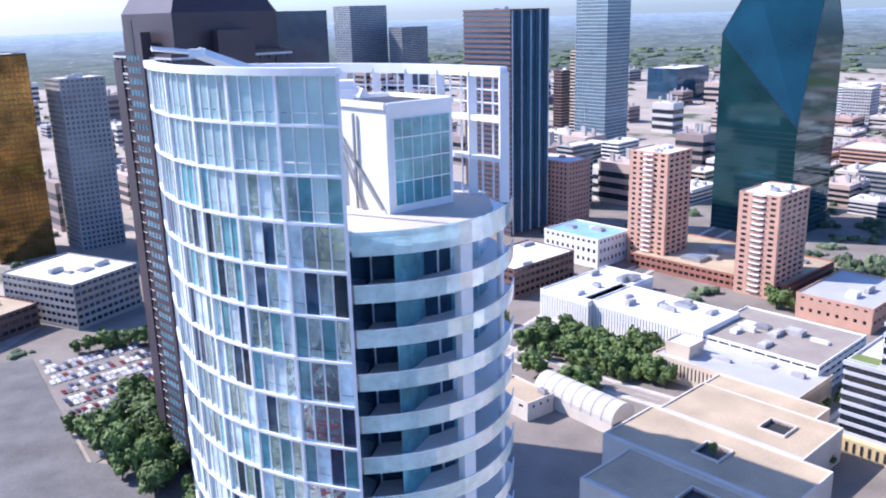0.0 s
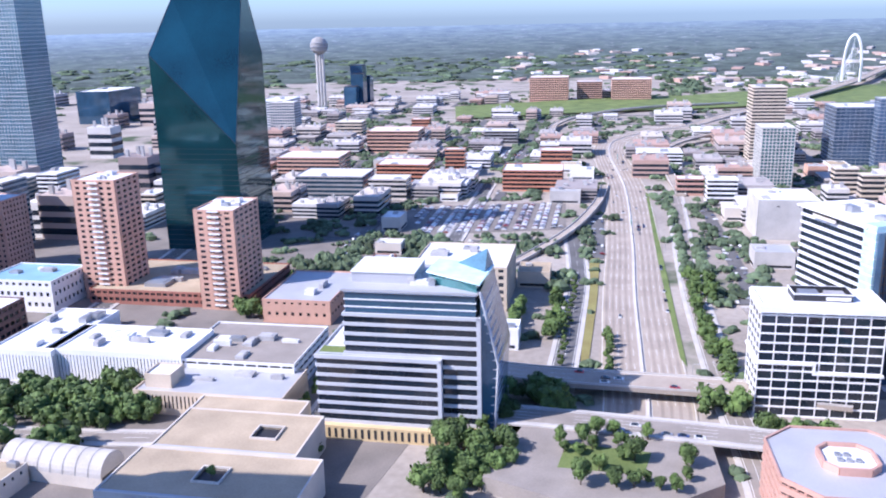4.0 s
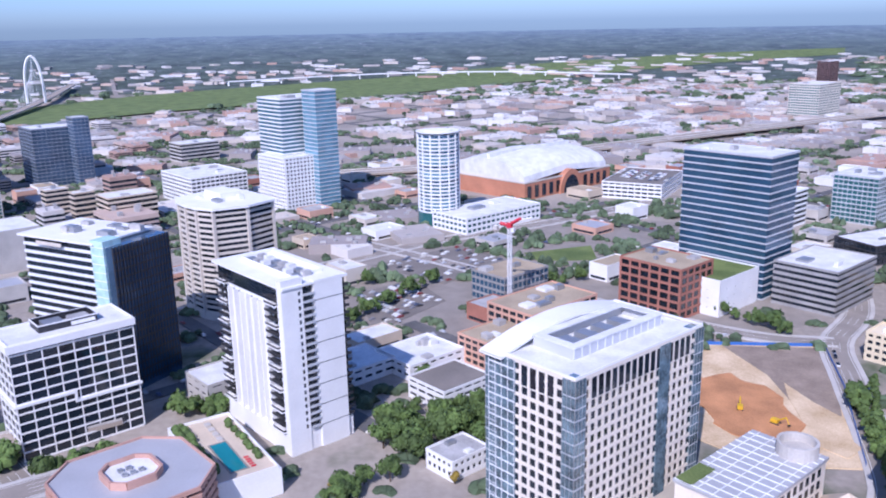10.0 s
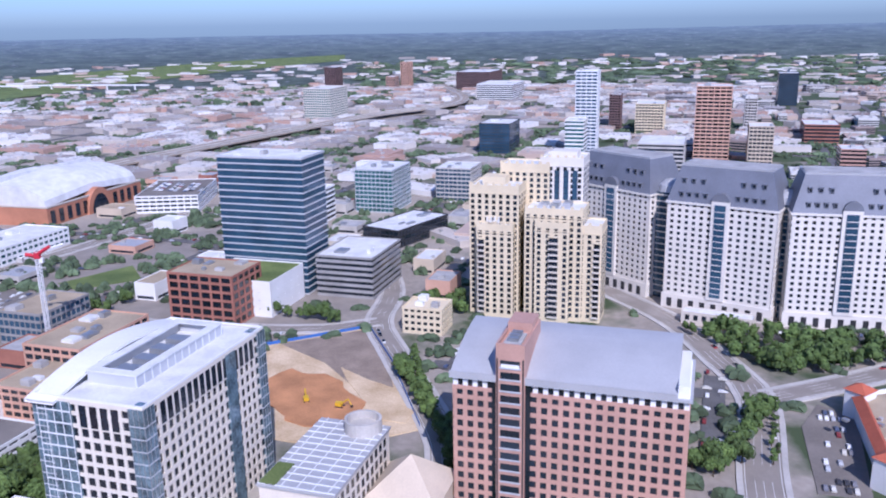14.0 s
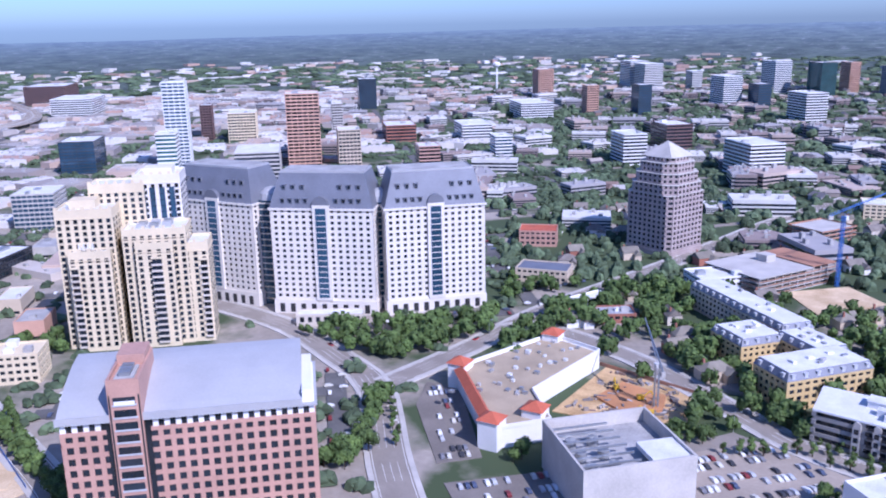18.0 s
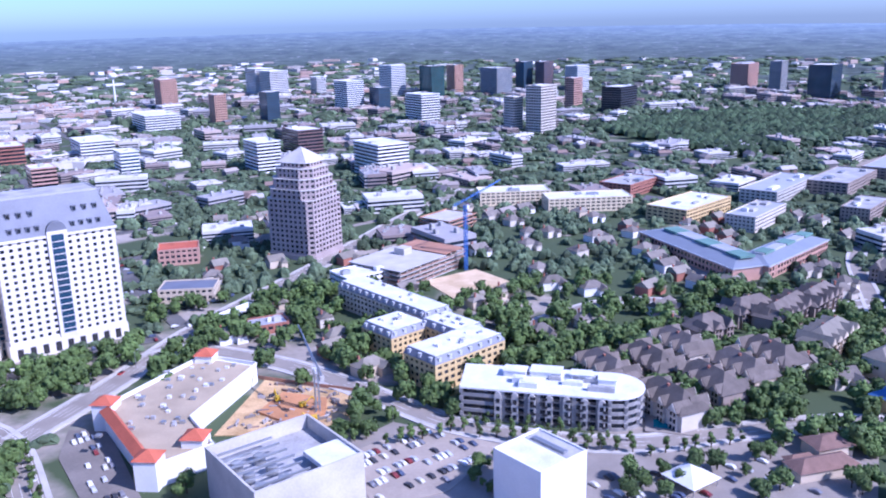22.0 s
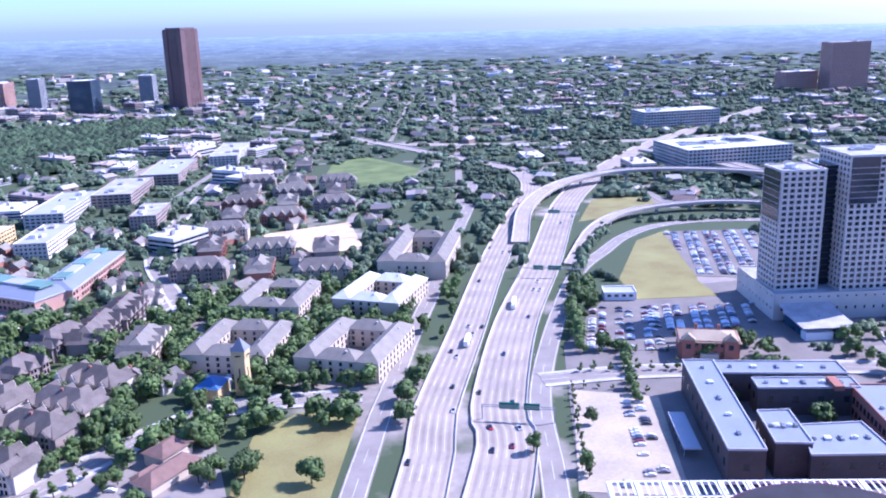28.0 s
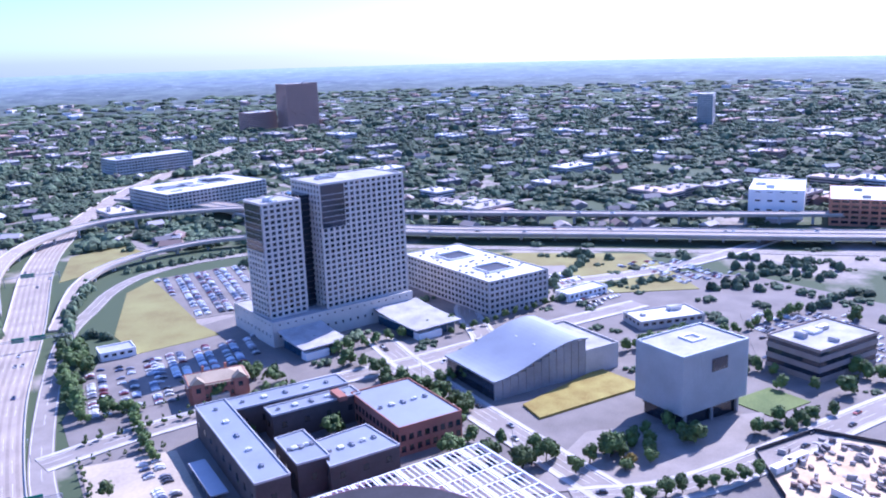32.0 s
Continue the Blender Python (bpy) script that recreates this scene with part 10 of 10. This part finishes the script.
clad("suburb_blocks", "pale flats and shops among suburban trees", [(x, y, ground_height(x, y), rs.choice([54, 144]), (rs.uniform(20, 60), rs.uniform(14, 34), rs.uniform(5, 13))) for x, y, r in free_points(170, 46, 126, 820, 2300, 12, 31)], ROOFS)
stuff("far_white_roofs", "scattered pale roofs in far woods", "buildings", CUBE, [(x, y, ground_height(x, y), rs.uniform(0, 90), (rs.uniform(15, 46), rs.uniform(12, 30), rs.uniform(5, 10))) for x, y, r in free_points(420, -110, 125, 2300, 3100, 4, 7)], ROOFS)


def clump(seed, n=9):
    rnd = random.Random(seed)
    v, f = [], []
    for k in range(n):
        c = Vector((rnd.uniform(-0.55, 0.55), rnd.uniform(-0.55, 0.55), rnd.uniform(0.2, 0.62)))
        s = rnd.uniform(0.28, 0.46)
        b = len(v)
        ring_n = 5
        v.append(tuple(c + Vector((0, 0, s * rnd.uniform(0.7, 1.1)))))
        for z, rr in ((0.35, 0.8), (-0.5, 0.95)):
            for i in range(ring_n):
                a = 2 * math.pi * i / ring_n + rnd.uniform(-0.3, 0.3)
                v.append(tuple(c + Vector((math.cos(a) * rr * s * rnd.uniform(0.8, 1.2), math.sin(a) * rr * s * rnd.uniform(0.8, 1.2), z * s * rnd.uniform(0.7, 1.3)))))
        for i in range(ring_n):
            j = (i + 1) % ring_n
            f += [(b, b + 1 + i, b + 1 + j), (b + 1 + i, b + 6 + i, b + 6 + j, b + 1 + j)]
    return v, f


CL = [clump(s, 6) for s in range(4)]
CLF = [clump(s + 10, 4) for s in range(4)]


def beside(spots, share, off, s0, s1, seed):
    rg = random.Random(seed)
    out = []
    for x, y, r, a in spots:
        for sgn in (-1, 1):
            if rg.random() < share:
                d = sgn * rg.uniform(*off)
                s = rg.uniform(s0, s1)
                u = rg.uniform(-6, 6)
                c, n = math.cos(radians(a)), math.sin(radians(a))
                out.append((x - n * d + c * u, y + c * d + n * u, ground_height(x, y) - 0.3, rg.uniform(0, 360), (s, s, s * rg.uniform(0.6, 0.9))))
    return out


stuff("yard_trees", "green tree crowns along streets and yards farther off", "trees", CL[3], [(x, y, z - 0.3, rs.uniform(0, 360), (8.6 * q * (0.5 if k == 4 else 1), 8.6 * q * (0.5 if k == 4 else 1), 8.2 * q)) for x, y, k, q, z, _ in REST if math.hypot(x, y) >= 560], WOODS)
stuff("verge_trees", "small green street trees along side streets", "trees", CL[0], beside([p for p in WEST_ST if p[2] < 1500], 0.5, (7, 13), 6, 10, 1), WOODS)
stuff("verge_trees", "green yard trees along side streets", "trees", CL[2], beside(EAST_ST, 0.4, (8, 16), 8, 15, 2), WOODS)
stuff("verge_trees", "green yard trees along side streets", "trees", CL[3], beside(NORTH_ST, 0.32, (8, 16), 8, 14, 3), WOODS)
for i, (n, a0, a1, r0, r1, s0, s1, pw) in enumerate([(2300, -28, 60, 780, 1700, 9, 16, 0.85), (2100, -30, 125, 1200, 2600, 14, 26, 0.8), (700, 215, 330, 500, 2300, 8, 15, 0.9), (1000, 212, 335, 260, 1300, 6, 11, 0.8), (260, 60, 125, 380, 900, 5, 9, 1.0), (1500, 50, 128, 780, 1900, 10, 18, 0.8), (420, 140, 215, 350, 2300, 7, 14, 1.0), (420, 235, 300, 1900, 2500, 14, 26, 1.0), (650, 205, 262, 480, 1900, 7, 14, 0.9), (900, -60, 130, 2350, 2900, 18, 34, 1.4)]):
    stuff("tree_canopy", "continuous green tree canopy", "trees", (CLF if r0 >= 1100 else CL)[i % 4], [(x, y, ground_height(x, y) - 0.5, rs.uniform(0, 360), (s := rs.uniform(s0, s1), s, s * rs.uniform(0.45, 0.75) * (0.5 if r0 > 2300 else 1))) for x, y, r in free_points(n, a0, a1, r0, r1, 3, 20 + i, pw)], WOODS)
stuff("far_canopy", "hazy far tree canopy of the suburbs", "trees", CLF[0], [(x, y, ground_height(x, y) - 1, rs.uniform(0, 360), (s := rs.uniform(30, 64), s, rs.uniform(9, 14))) for x, y, r in free_points(2300, -62, 128, 2450, 3350, 1, 71, 0.9)], WOODS)
stuff("far_canopy", "hazy far tree canopy beyond the river", "trees", CLF[1], [(x, y, ground_height(x, y) - 1, rs.uniform(0, 360), (s := rs.uniform(30, 60), s, rs.uniform(8, 13))) for x, y, r in free_points(900, 180, 300, 2400, 3300, 1, 72, 0.9) if not (238 < math.degrees(math.atan2(x, y)) % 360 < 298 and r < 3300)], WOODS)
stuff("far_white_roofs", "pale far roofs among suburban trees", "buildings", CUBE, [(x, y, ground_height(x, y) + 1, rs.choice([54, 144, 20]), (rs.uniform(16, 44), rs.uniform(12, 26), rs.uniform(7, 12))) for x, y, r in free_points(420, -62, 128, 2500, 3300, 1, 73, 0.9)], ROOFS)
wood = [(114, 1423), (372, 1654), (700, 1561), (560, 1330), (279, 1098)]
stuff("cemetery_wood", "dense dark green wood of tall oaks", "trees", CL[1], [(x, y, -0.5, rs.uniform(0, 360), (s := rs.uniform(16, 26), s, s * 0.7)) for x, y in ((rs.uniform(114, 700), rs.uniform(1098, 1654)) for _ in range(1900)) if inside(wood, x, y)], DEEPW)


# ---- cars ----
def car_shape(truck=False):
    side = [(-2.2, 0.35), (2.2, 0.35), (2.25, 0.85), (1.2, 0.98), (0.55, 1.45), (-1.1, 1.48), (-1.9, 1.0), (-2.25, 0.92)]
    v = [(a, sy * 0.88 * (0.86 if z > 1.2 else 1), z) for sy in (-1, 1) for a, z in side]
    n = len(side)
    return v, [tuple(range(n)), tuple(range(2 * n - 1, n - 1, -1))] + [(i, n + i, n + (i + 1) % n, (i + 1) % n) for i in range(n)]


CAR = car_shape()
rc = random.Random(9)


def fill_lot(name, pts, rot, fill=0.75, row=15.5, z=0.1):
    cx, cy = sum(p[0] for p in pts) / len(pts), sum(p[1] for p in pts) / len(pts)
    c, s = math.cos(radians(rot)), math.sin(radians(rot))
    out = []
    for i in range(-12, 13):
        for side in (-1, 1):
            for k in range(-40, 41):
                a, b = k * 2.7, i * row + side * 2.9
                x, y = cx + c * a - s * b, cy + s * a + c * b
                if inside(pts, x, y) and rc.random() < fill:
                    out.append((x, y, z, rot + 90 * side + rc.uniform(-2, 2), 1.0))
    if out:
        stuff("parked_cars", "rows of parked cars in mixed paint", "cars", CAR, out, CARS)
    return out


fill_lot("a", [(576, 393), (630, 345), (518, 280), (493, 309)], 38, 0.9)
fill_lot("b", [(415, 298), (464, 253), (425, 232), (380, 270)], 38, 0.85)
fill_lot("c", [(295, 228), (306, 212), (249, 162), (236, 178)], 45, 0.35)
fill_lot("d", [(-488, -608), (-600, -520), (-523, -455), (-428, -526)], -142, 0.92)
fill_lot("e", [(188, -422), (138, -440), (96, -362), (127, -316)], 38, 0.9)
fill_lot("f", [(-530, -42), (-562, -6), (-514, 10), (-467, -29)], 38, 0.6)
fill_lot("g", [(545, -45), (556, -105), (474, -125), (450, -48)], 38, 0.55)
fill_lot("h", [(-72, 313), (-47, 337), (-16, 324), (-32, 292), (-56, 279)], 43, 0.6)
fill_lot("i", [(-202, 326), (-192, 327), (-150, 275), (-160, 266)], 40, 0.55)
fill_lot("j", [(-146, 250), (-114, 277), (-96, 258), (-125, 230)], 43, 0.4)
fill_lot("k", [(640, 80), (600, 110), (575, 75), (600, 50)], -42, 0.8)
fill_lot("l", [(-860, -740), (-760, -820), (-700, -760), (-790, -680)], 38, 0.6)
fill_lot("m", [(-240, 520), (-200, 500), (-190, 530), (-235, 545)], 10, 0.5)
fill_lot("n", [(-560, 130), (-540, 150), (-590, 190), (-605, 160)], 38, 0.4)

stuff("kerbside_cars", "cars parked along side streets", "cars", CAR, [(q[0], q[1], 0.65, rc.choice([38.5, 128.5]), 1.0) for q in beside([p for p in WEST_ST if p[2] < 1000], 0.5, (3.4, 3.9), 1, 2, 7)], CARS)
fill_lot("v", [(-890, 220), (-850, 262), (-808, 244), (-850, 202)], 150, 0.7, z=16.3)
fill_lot("u", [(20, 300), (95, 325), (110, 290), (40, 262)], 43, 0.25)
fill_lot("o", [(575, 75), (599, 56), (580, 33), (545, 51)], -42, 0.8)
fill_lot("p", [(330, 280), (387, 319), (420, 290), (365, 245)], 38, 0.5)
fill_lot("q", [(-420, 120), (-440, 175), (-470, 150), (-450, 105)], 38, 0.5)
fill_lot("r", [(610, -10), (660, 40), (690, 0), (640, -50)], 38, 0.5)
fill_lot("s", [(-601, -37), (-655, 35), (-608, 61), (-550, 15)], 38, 0.25)
fill_lot("t", [(-281, -420), (-310, -400), (-350, -430), (-320, -455)], 38, 0.7)
YARD = [(320, -42), (350, -38), (370, -60), (362, -84), (345, -100), (308, -76)]
junk = [(rc.uniform(306, 372), rc.uniform(-104, -36)) for _ in range(220)]
stuff("stored_material", "heaped pallets, pipes and boxes on the building site", "building material", CUBE, [(x, y, 0.3, rc.uniform(0, 90), (rc.uniform(0.8, 5), rc.uniform(0.6, 2), rc.uniform(0.4, 2.2))) for x, y in junk if inside(YARD, x, y)], HOUSES)
PIT = [(-128, 384), (-88, 372), (-82, 348), (-102, 334), (-133, 332)]
bits = [(rc.uniform(-135, -80), rc.uniform(330, 388)) for _ in range(150)]
stuff("stored_material", "beams, pipes and plant scattered in the pit", "building material", CUBE, [(x, y, 0.4, rc.uniform(0, 180), (rc.uniform(0.8, 6), rc.uniform(0.4, 1.4), rc.uniform(0.4, 1.8))) for x, y in bits if inside(PIT, x, y)], HOUSES)
for tx, ty, tr in ((346, -46, -45), (338, -40, -45), (318, -60, 45)):
    tl = thing("site_cabin", "white portable site cabin", "cabin", tx, ty, 0.3, tr, "site cabins")
    part("body", cbox(0, 0, 0.4, 12, 3, 2.7), WHITE, tl)
    part("roof", cbox(0, 0, 3.1, 12.4, 3.4, 0.15), METALR, tl)
    part("door", box(-1, -1.56, 0.5, 0, -1.5, 2.5), DARKM, tl)
    part("window", box(2, -1.56, 1.4, 4, -1.5, 2.4), GLASSD, tl)
yf = thing("site_fence", "dark screened fence round the yard", "fence", 0, 0)
part("panel_run", strip([(315, -38, 0), (352, -31, 0), (376, -58, 0), (368, -84, 0), (345, -110, 0)], 0.15, 0, 2.4), DARKM, yf)

PAINTS = [material("car_white", (0.75, 0.75, 0.74), 0.3, coat=0.5), material("car_black", (0.03, 0.03, 0.035), 0.3, coat=0.5), material("car_silver", (0.42, 0.43, 0.45), 0.3, 0.5), material("car_red", (0.38, 0.03, 0.03), 0.3, coat=0.5), material("car_blue", (0.05, 0.08, 0.2), 0.3, coat=0.5), YELP]
BODY = join(([(a, sy * 0.9, z) for sy in (-1, 1) for a, z in ((-2.25, 0.35), (2.25, 0.35), (2.3, 0.8), (1.3, 0.98), (-1.8, 1.0), (-2.3, 0.92))], [tuple(range(6)), tuple(range(11, 5, -1))] + [(i, 6 + i, 6 + (i + 1) % 6, (i + 1) % 6) for i in range(6)]))
CABIN = ([(1.2, -0.82, 0.98), (1.2, 0.82, 0.98), (-1.75, 0.82, 0.98), (-1.75, -0.82, 0.98), (0.5, -0.68, 1.46), (0.5, 0.68, 1.46), (-1.1, 0.68, 1.46), (-1.1, -0.68, 1.46)], [(4, 5, 6, 7), (0, 1, 5, 4), (1, 2, 6, 5), (2, 3, 7, 6), (3, 0, 4, 7)])
WHEEL = ([(0.33 * math.cos(a), sy * 0.11, 0.33 + 0.33 * math.sin(a)) for sy in (-1, 1) for a in (i * math.pi / 4 for i in range(8))], [tuple(range(8)), tuple(range(15, 7, -1))] + [(i, 8 + i, 8 + (i + 1) % 8, (i + 1) % 8) for i in range(8)])
bodies = [mesh("car_body", BODY, m) for m in PAINTS]
cabin_me, wheel_me = mesh("windows", CABIN, GLASSD), mesh("wheel", WHEEL, DARKM)
gear_me = mesh("running_gear", join(*[moved(WHEEL, a, b) for a in (-1.35, 1.35) for b in (-0.82, 0.82)]), DARKM)


def car(x, y, z, rot, k):
    ob = thing("car", ["white car on the road", "black car on the road", "silver car on the road", "red car on the road", "dark blue car on the road", "yellow van on the road"][k], "car", x, y, z, rot, "cars on the roads")
    part("car_body", bodies[k], None, ob)
    part("windows", cabin_me, None, ob)
    part("running_gear", gear_me, None, ob)


def truck(x, y, z, rot):
    ob = thing("lorry", "white articulated lorry on the freeway", "lorry", x, y, z, rot)
    part("trailer", box(-7, -1.25, 1.1, 5.5, 1.25, 3.9), WHITE, ob)
    part("cab", join(box(6.2, -1.2, 0.6, 8.6, 1.2, 3.0), box(6.2, -1.1, 3.0, 7.4, 1.1, 3.6)), WHITE, ob)
    for a in (-6, -4.8, 4.2, 7.6):
        for b in (-1.1, 1.1):
            part("wheel", wheel_me, None, ob, at=(a, b, 0))


def traffic(line, offs, n, seed, z=0.12):
    r = random.Random(seed)
    sm = smooth(line, 6)
    for _ in range(n):
        i = r.randrange(2, len(sm) - 2)
        a, b = Vector(sm[i]), Vector(sm[i + 1])
        d = (b - a).normalized()
        o = r.choice(offs)
        p = a + Vector((-d.y, d.x, 0)) * o
        car(p.x, p.y, p.z + z, math.degrees(math.atan2(d.y, d.x)) + (180 if o > 0 else 0), r.choice([0, 0, 0, 1, 1, 2, 2, 3, 4]))


traffic([(-272, -189), (-332, -235), (-419, -303), (-533, -389), (-698, -520), (-897, -695)], (-18, -14, -10, -6, 6, 10, 14, 18), 32, 3)
traffic([(130, 190), (202, 252), (226, 277), (310, 345), (408, 425), (530, 518), (640, 600)], (-8, -4, 0, 4, 8), 18, 4)
traffic([(150, 172), (228, 233), (252, 262), (338, 333), (450, 411), (600, 520)], (-10, -6, -2, 2, 6, 10), 18, 5)
traffic([(-271, -259, 6.5), (-322, -187, 6.5)], (-5, 0, 5), 5, 6)
traffic([(-235, -232, 6.5), (-288, -152, 6.5)], (-5, 0, 5), 6, 7)
traffic([(-177, 253), (-224, 312), (-264, 336), (-317, 361)], (-5, 5), 8, 8)
traffic([(745, 240, 8), (748, 38, 8), (752, -165, 8)], (-12, -8, -4, 4, 8, 12), 12, 9)
traffic([(825, 380, 12), (815, 250, 11), (822, 20, 10)], (-4, 0, 4), 8, 10)
traffic([(-208, 380), (-196, 456), (-174, 530)], (-4, 4), 6, 12)
traffic([(435, 139), (471, 107), (414, 130)], (-3, 3), 3, 13)
traffic([(-60, -200), (-150, -275), (-300, -390), (-420, -480)], (-3, 3), 8, 14, 0.5)
traffic([(470, 175), (414, 130), (338, 57), (305, 24)], (-3, 3), 6, 15, 0.5)
traffic([(300, 40), (322, -8), (410, -95), (480, -170)], (-3, 3), 7, 16, 0.5)
traffic([(-235, 140), (-272, 170), (-368, 203), (-421, 222)], (-3, 3), 6, 17, 0.5)
truck(296, 330, 0.12, 40)
truck(360, 356, 0.12, 220)
truck(-318, -209, 0.12, 218)


# ---- signs, lamps, piers ----
def gantry(x, y, rot, span, boards, z=0.1):
    ob = thing("sign_gantry", "steel freeway gantry with green direction boards", "road sign", x, y, z, rot)
    part("post", cbox(-span / 2, 0, 0, 0.5, 0.5, 7.4), STEEL, ob)
    part("post", cbox(span / 2, 0, 0, 0.5, 0.5, 7.4), STEEL, ob)
    part("truss", join(box(-span / 2, -0.3, 6.2, span / 2, -0.1, 6.5), box(-span / 2, -0.3, 7.2, span / 2, -0.1, 7.5), *[beam((-span / 2 + i * 1.5, -0.2, 6.3), (-span / 2 + i * 1.5 + 1.5, -0.2, 7.4), 0.12) for i in range(int(span / 1.5))]), STEEL, ob)
    for c, w in boards:
        bd = part("board", box(c - w / 2, -0.7, 5.4, c + w / 2, -0.5, 8.6), SIGNG, ob, "green sign board")
        part("lettering_bar", join(box(c - w * 0.35, -0.74, 7.3, c + w * 0.3, -0.7, 7.7), box(c - w * 0.35, -0.74, 6.3, c + w * 0.1, -0.7, 6.7)), LINE, bd)


gantry(248, 246, 128, 32, [(4, 9), (-6, 7)])
gantry(420, 378, 128, 44, [(-2, 9), (9, 7)])
gantry(555, 490, 128, 40, [(3, 10)])
gantry(-560, -410, 38, 46, [(-6, 8), (4, 8)])
gantry(-820, -622, 38, 46, [(-6, 9), (6, 9)])
gantry(690, 640, 140, 26, [(0, 10)])
for lx, ly, lr in [(-330, -205, 128), (-420, -270, 128), (-520, -350, 128), (290, 275, 40), (360, 330, 40), (440, 395, 40), (-235, 300, 30), (-200, 260, 30), (-205, 400, 80), (340, 70, 45), (410, 130, 45), (375, 215, -45), (-60, 345, 0), (30, 322, 0), (-300, -140, 38), (-250, -250, 38)]:
    lamp = thing("street_lamp", "grey steel street lamp on a tall pole", "street lamp", lx, ly, 0, lr, "street lamps")
    part("pole", lathe([(0.14, 0), (0.08, 10)], 8), STEEL, lamp)
    part("arm", beam((0, 0, 9.9), (2.6, 0, 10.3), 0.1), STEEL, lamp)
    part("lamp_head", box(2.2, -0.2, 10.15, 3.2, 0.2, 10.35), STEEL, lamp)
for line, step in (([(560, 530, 6), (655, 570, 9), (745, 557, 11), (805, 480, 12), (825, 380, 12), (815, 250, 11), (822, 20, 10), (835, -190, 10)], 30), ([(790, 380, 8), (745, 240, 8), (748, 38, 8), (752, -165, 8), (770, -420, 8)], 28), ([(540, 437, 4), (600, 447, 6), (661, 425, 7), (700, 375, 8), (735, 260, 8)], 26), ([(-1025, 61, 5), (-1140, 262, 6), (-1262, 490, 7), (-1400, 760, 8)], 34)):
    row = thing("viaduct_piers", "row of concrete road piers", "bridge piers", 0, 0)
    for q in smooth(line, step):
        part("pier", join(cbox(q[0], q[1], -0.3, 2.2, 2.2, q[2] - 1), cbox(q[0], q[1], q[2] - 2.4, 7, 2.4, 1.0)), CONC, row)

# machines in the pits
for ex, ey, er in [(-104, 356, 30), (-118, 362, 120), (-96, 342, 200), (-330, 150, 40), (-345, 140, 160)]:
    dg = thing("excavator", "yellow tracked excavator in the pit", "excavator", ex, ey, 0.5 if ey < 200 else 1.2, er)
    part("tracks", join(box(-2, -1.4, 0, 2, -0.8, 0.8), box(-2, 0.8, 0, 2, 1.4, 0.8)), DARKM, dg)
    part("house", box(-1.9, -1.2, 0.9, 1.1, 1.2, 2.6), YELP, dg)
    part("boom", beam((1, 0, 2), (4.5, 0, 4.6), 0.5), YELP, dg)
    part("arm", beam((4.5, 0, 4.6), (6, 0, 1.6), 0.4), YELP, dg)
    part("bucket", cbox(6, 0, 0.9, 1, 1, 0.9), DARKM, dg)
fence = thing("site_fence", "blue construction fence round the site", "fence", 0, 0)
part("panel_run", strip([(-425, 150, 0), (-416, 213, 0), (-365, 198, 0), (-292, 170, 0)], 0.15, 0, 2.2), BLUEP, fence)
fence = thing("site_fence", "red and white barrier round the pit", "fence", 0, 0)
part("panel_run", strip([(-136, 390, 0), (-82, 376, 0), (-76, 346, 0)], 0.15, 0, 2.0), RUST, fence)
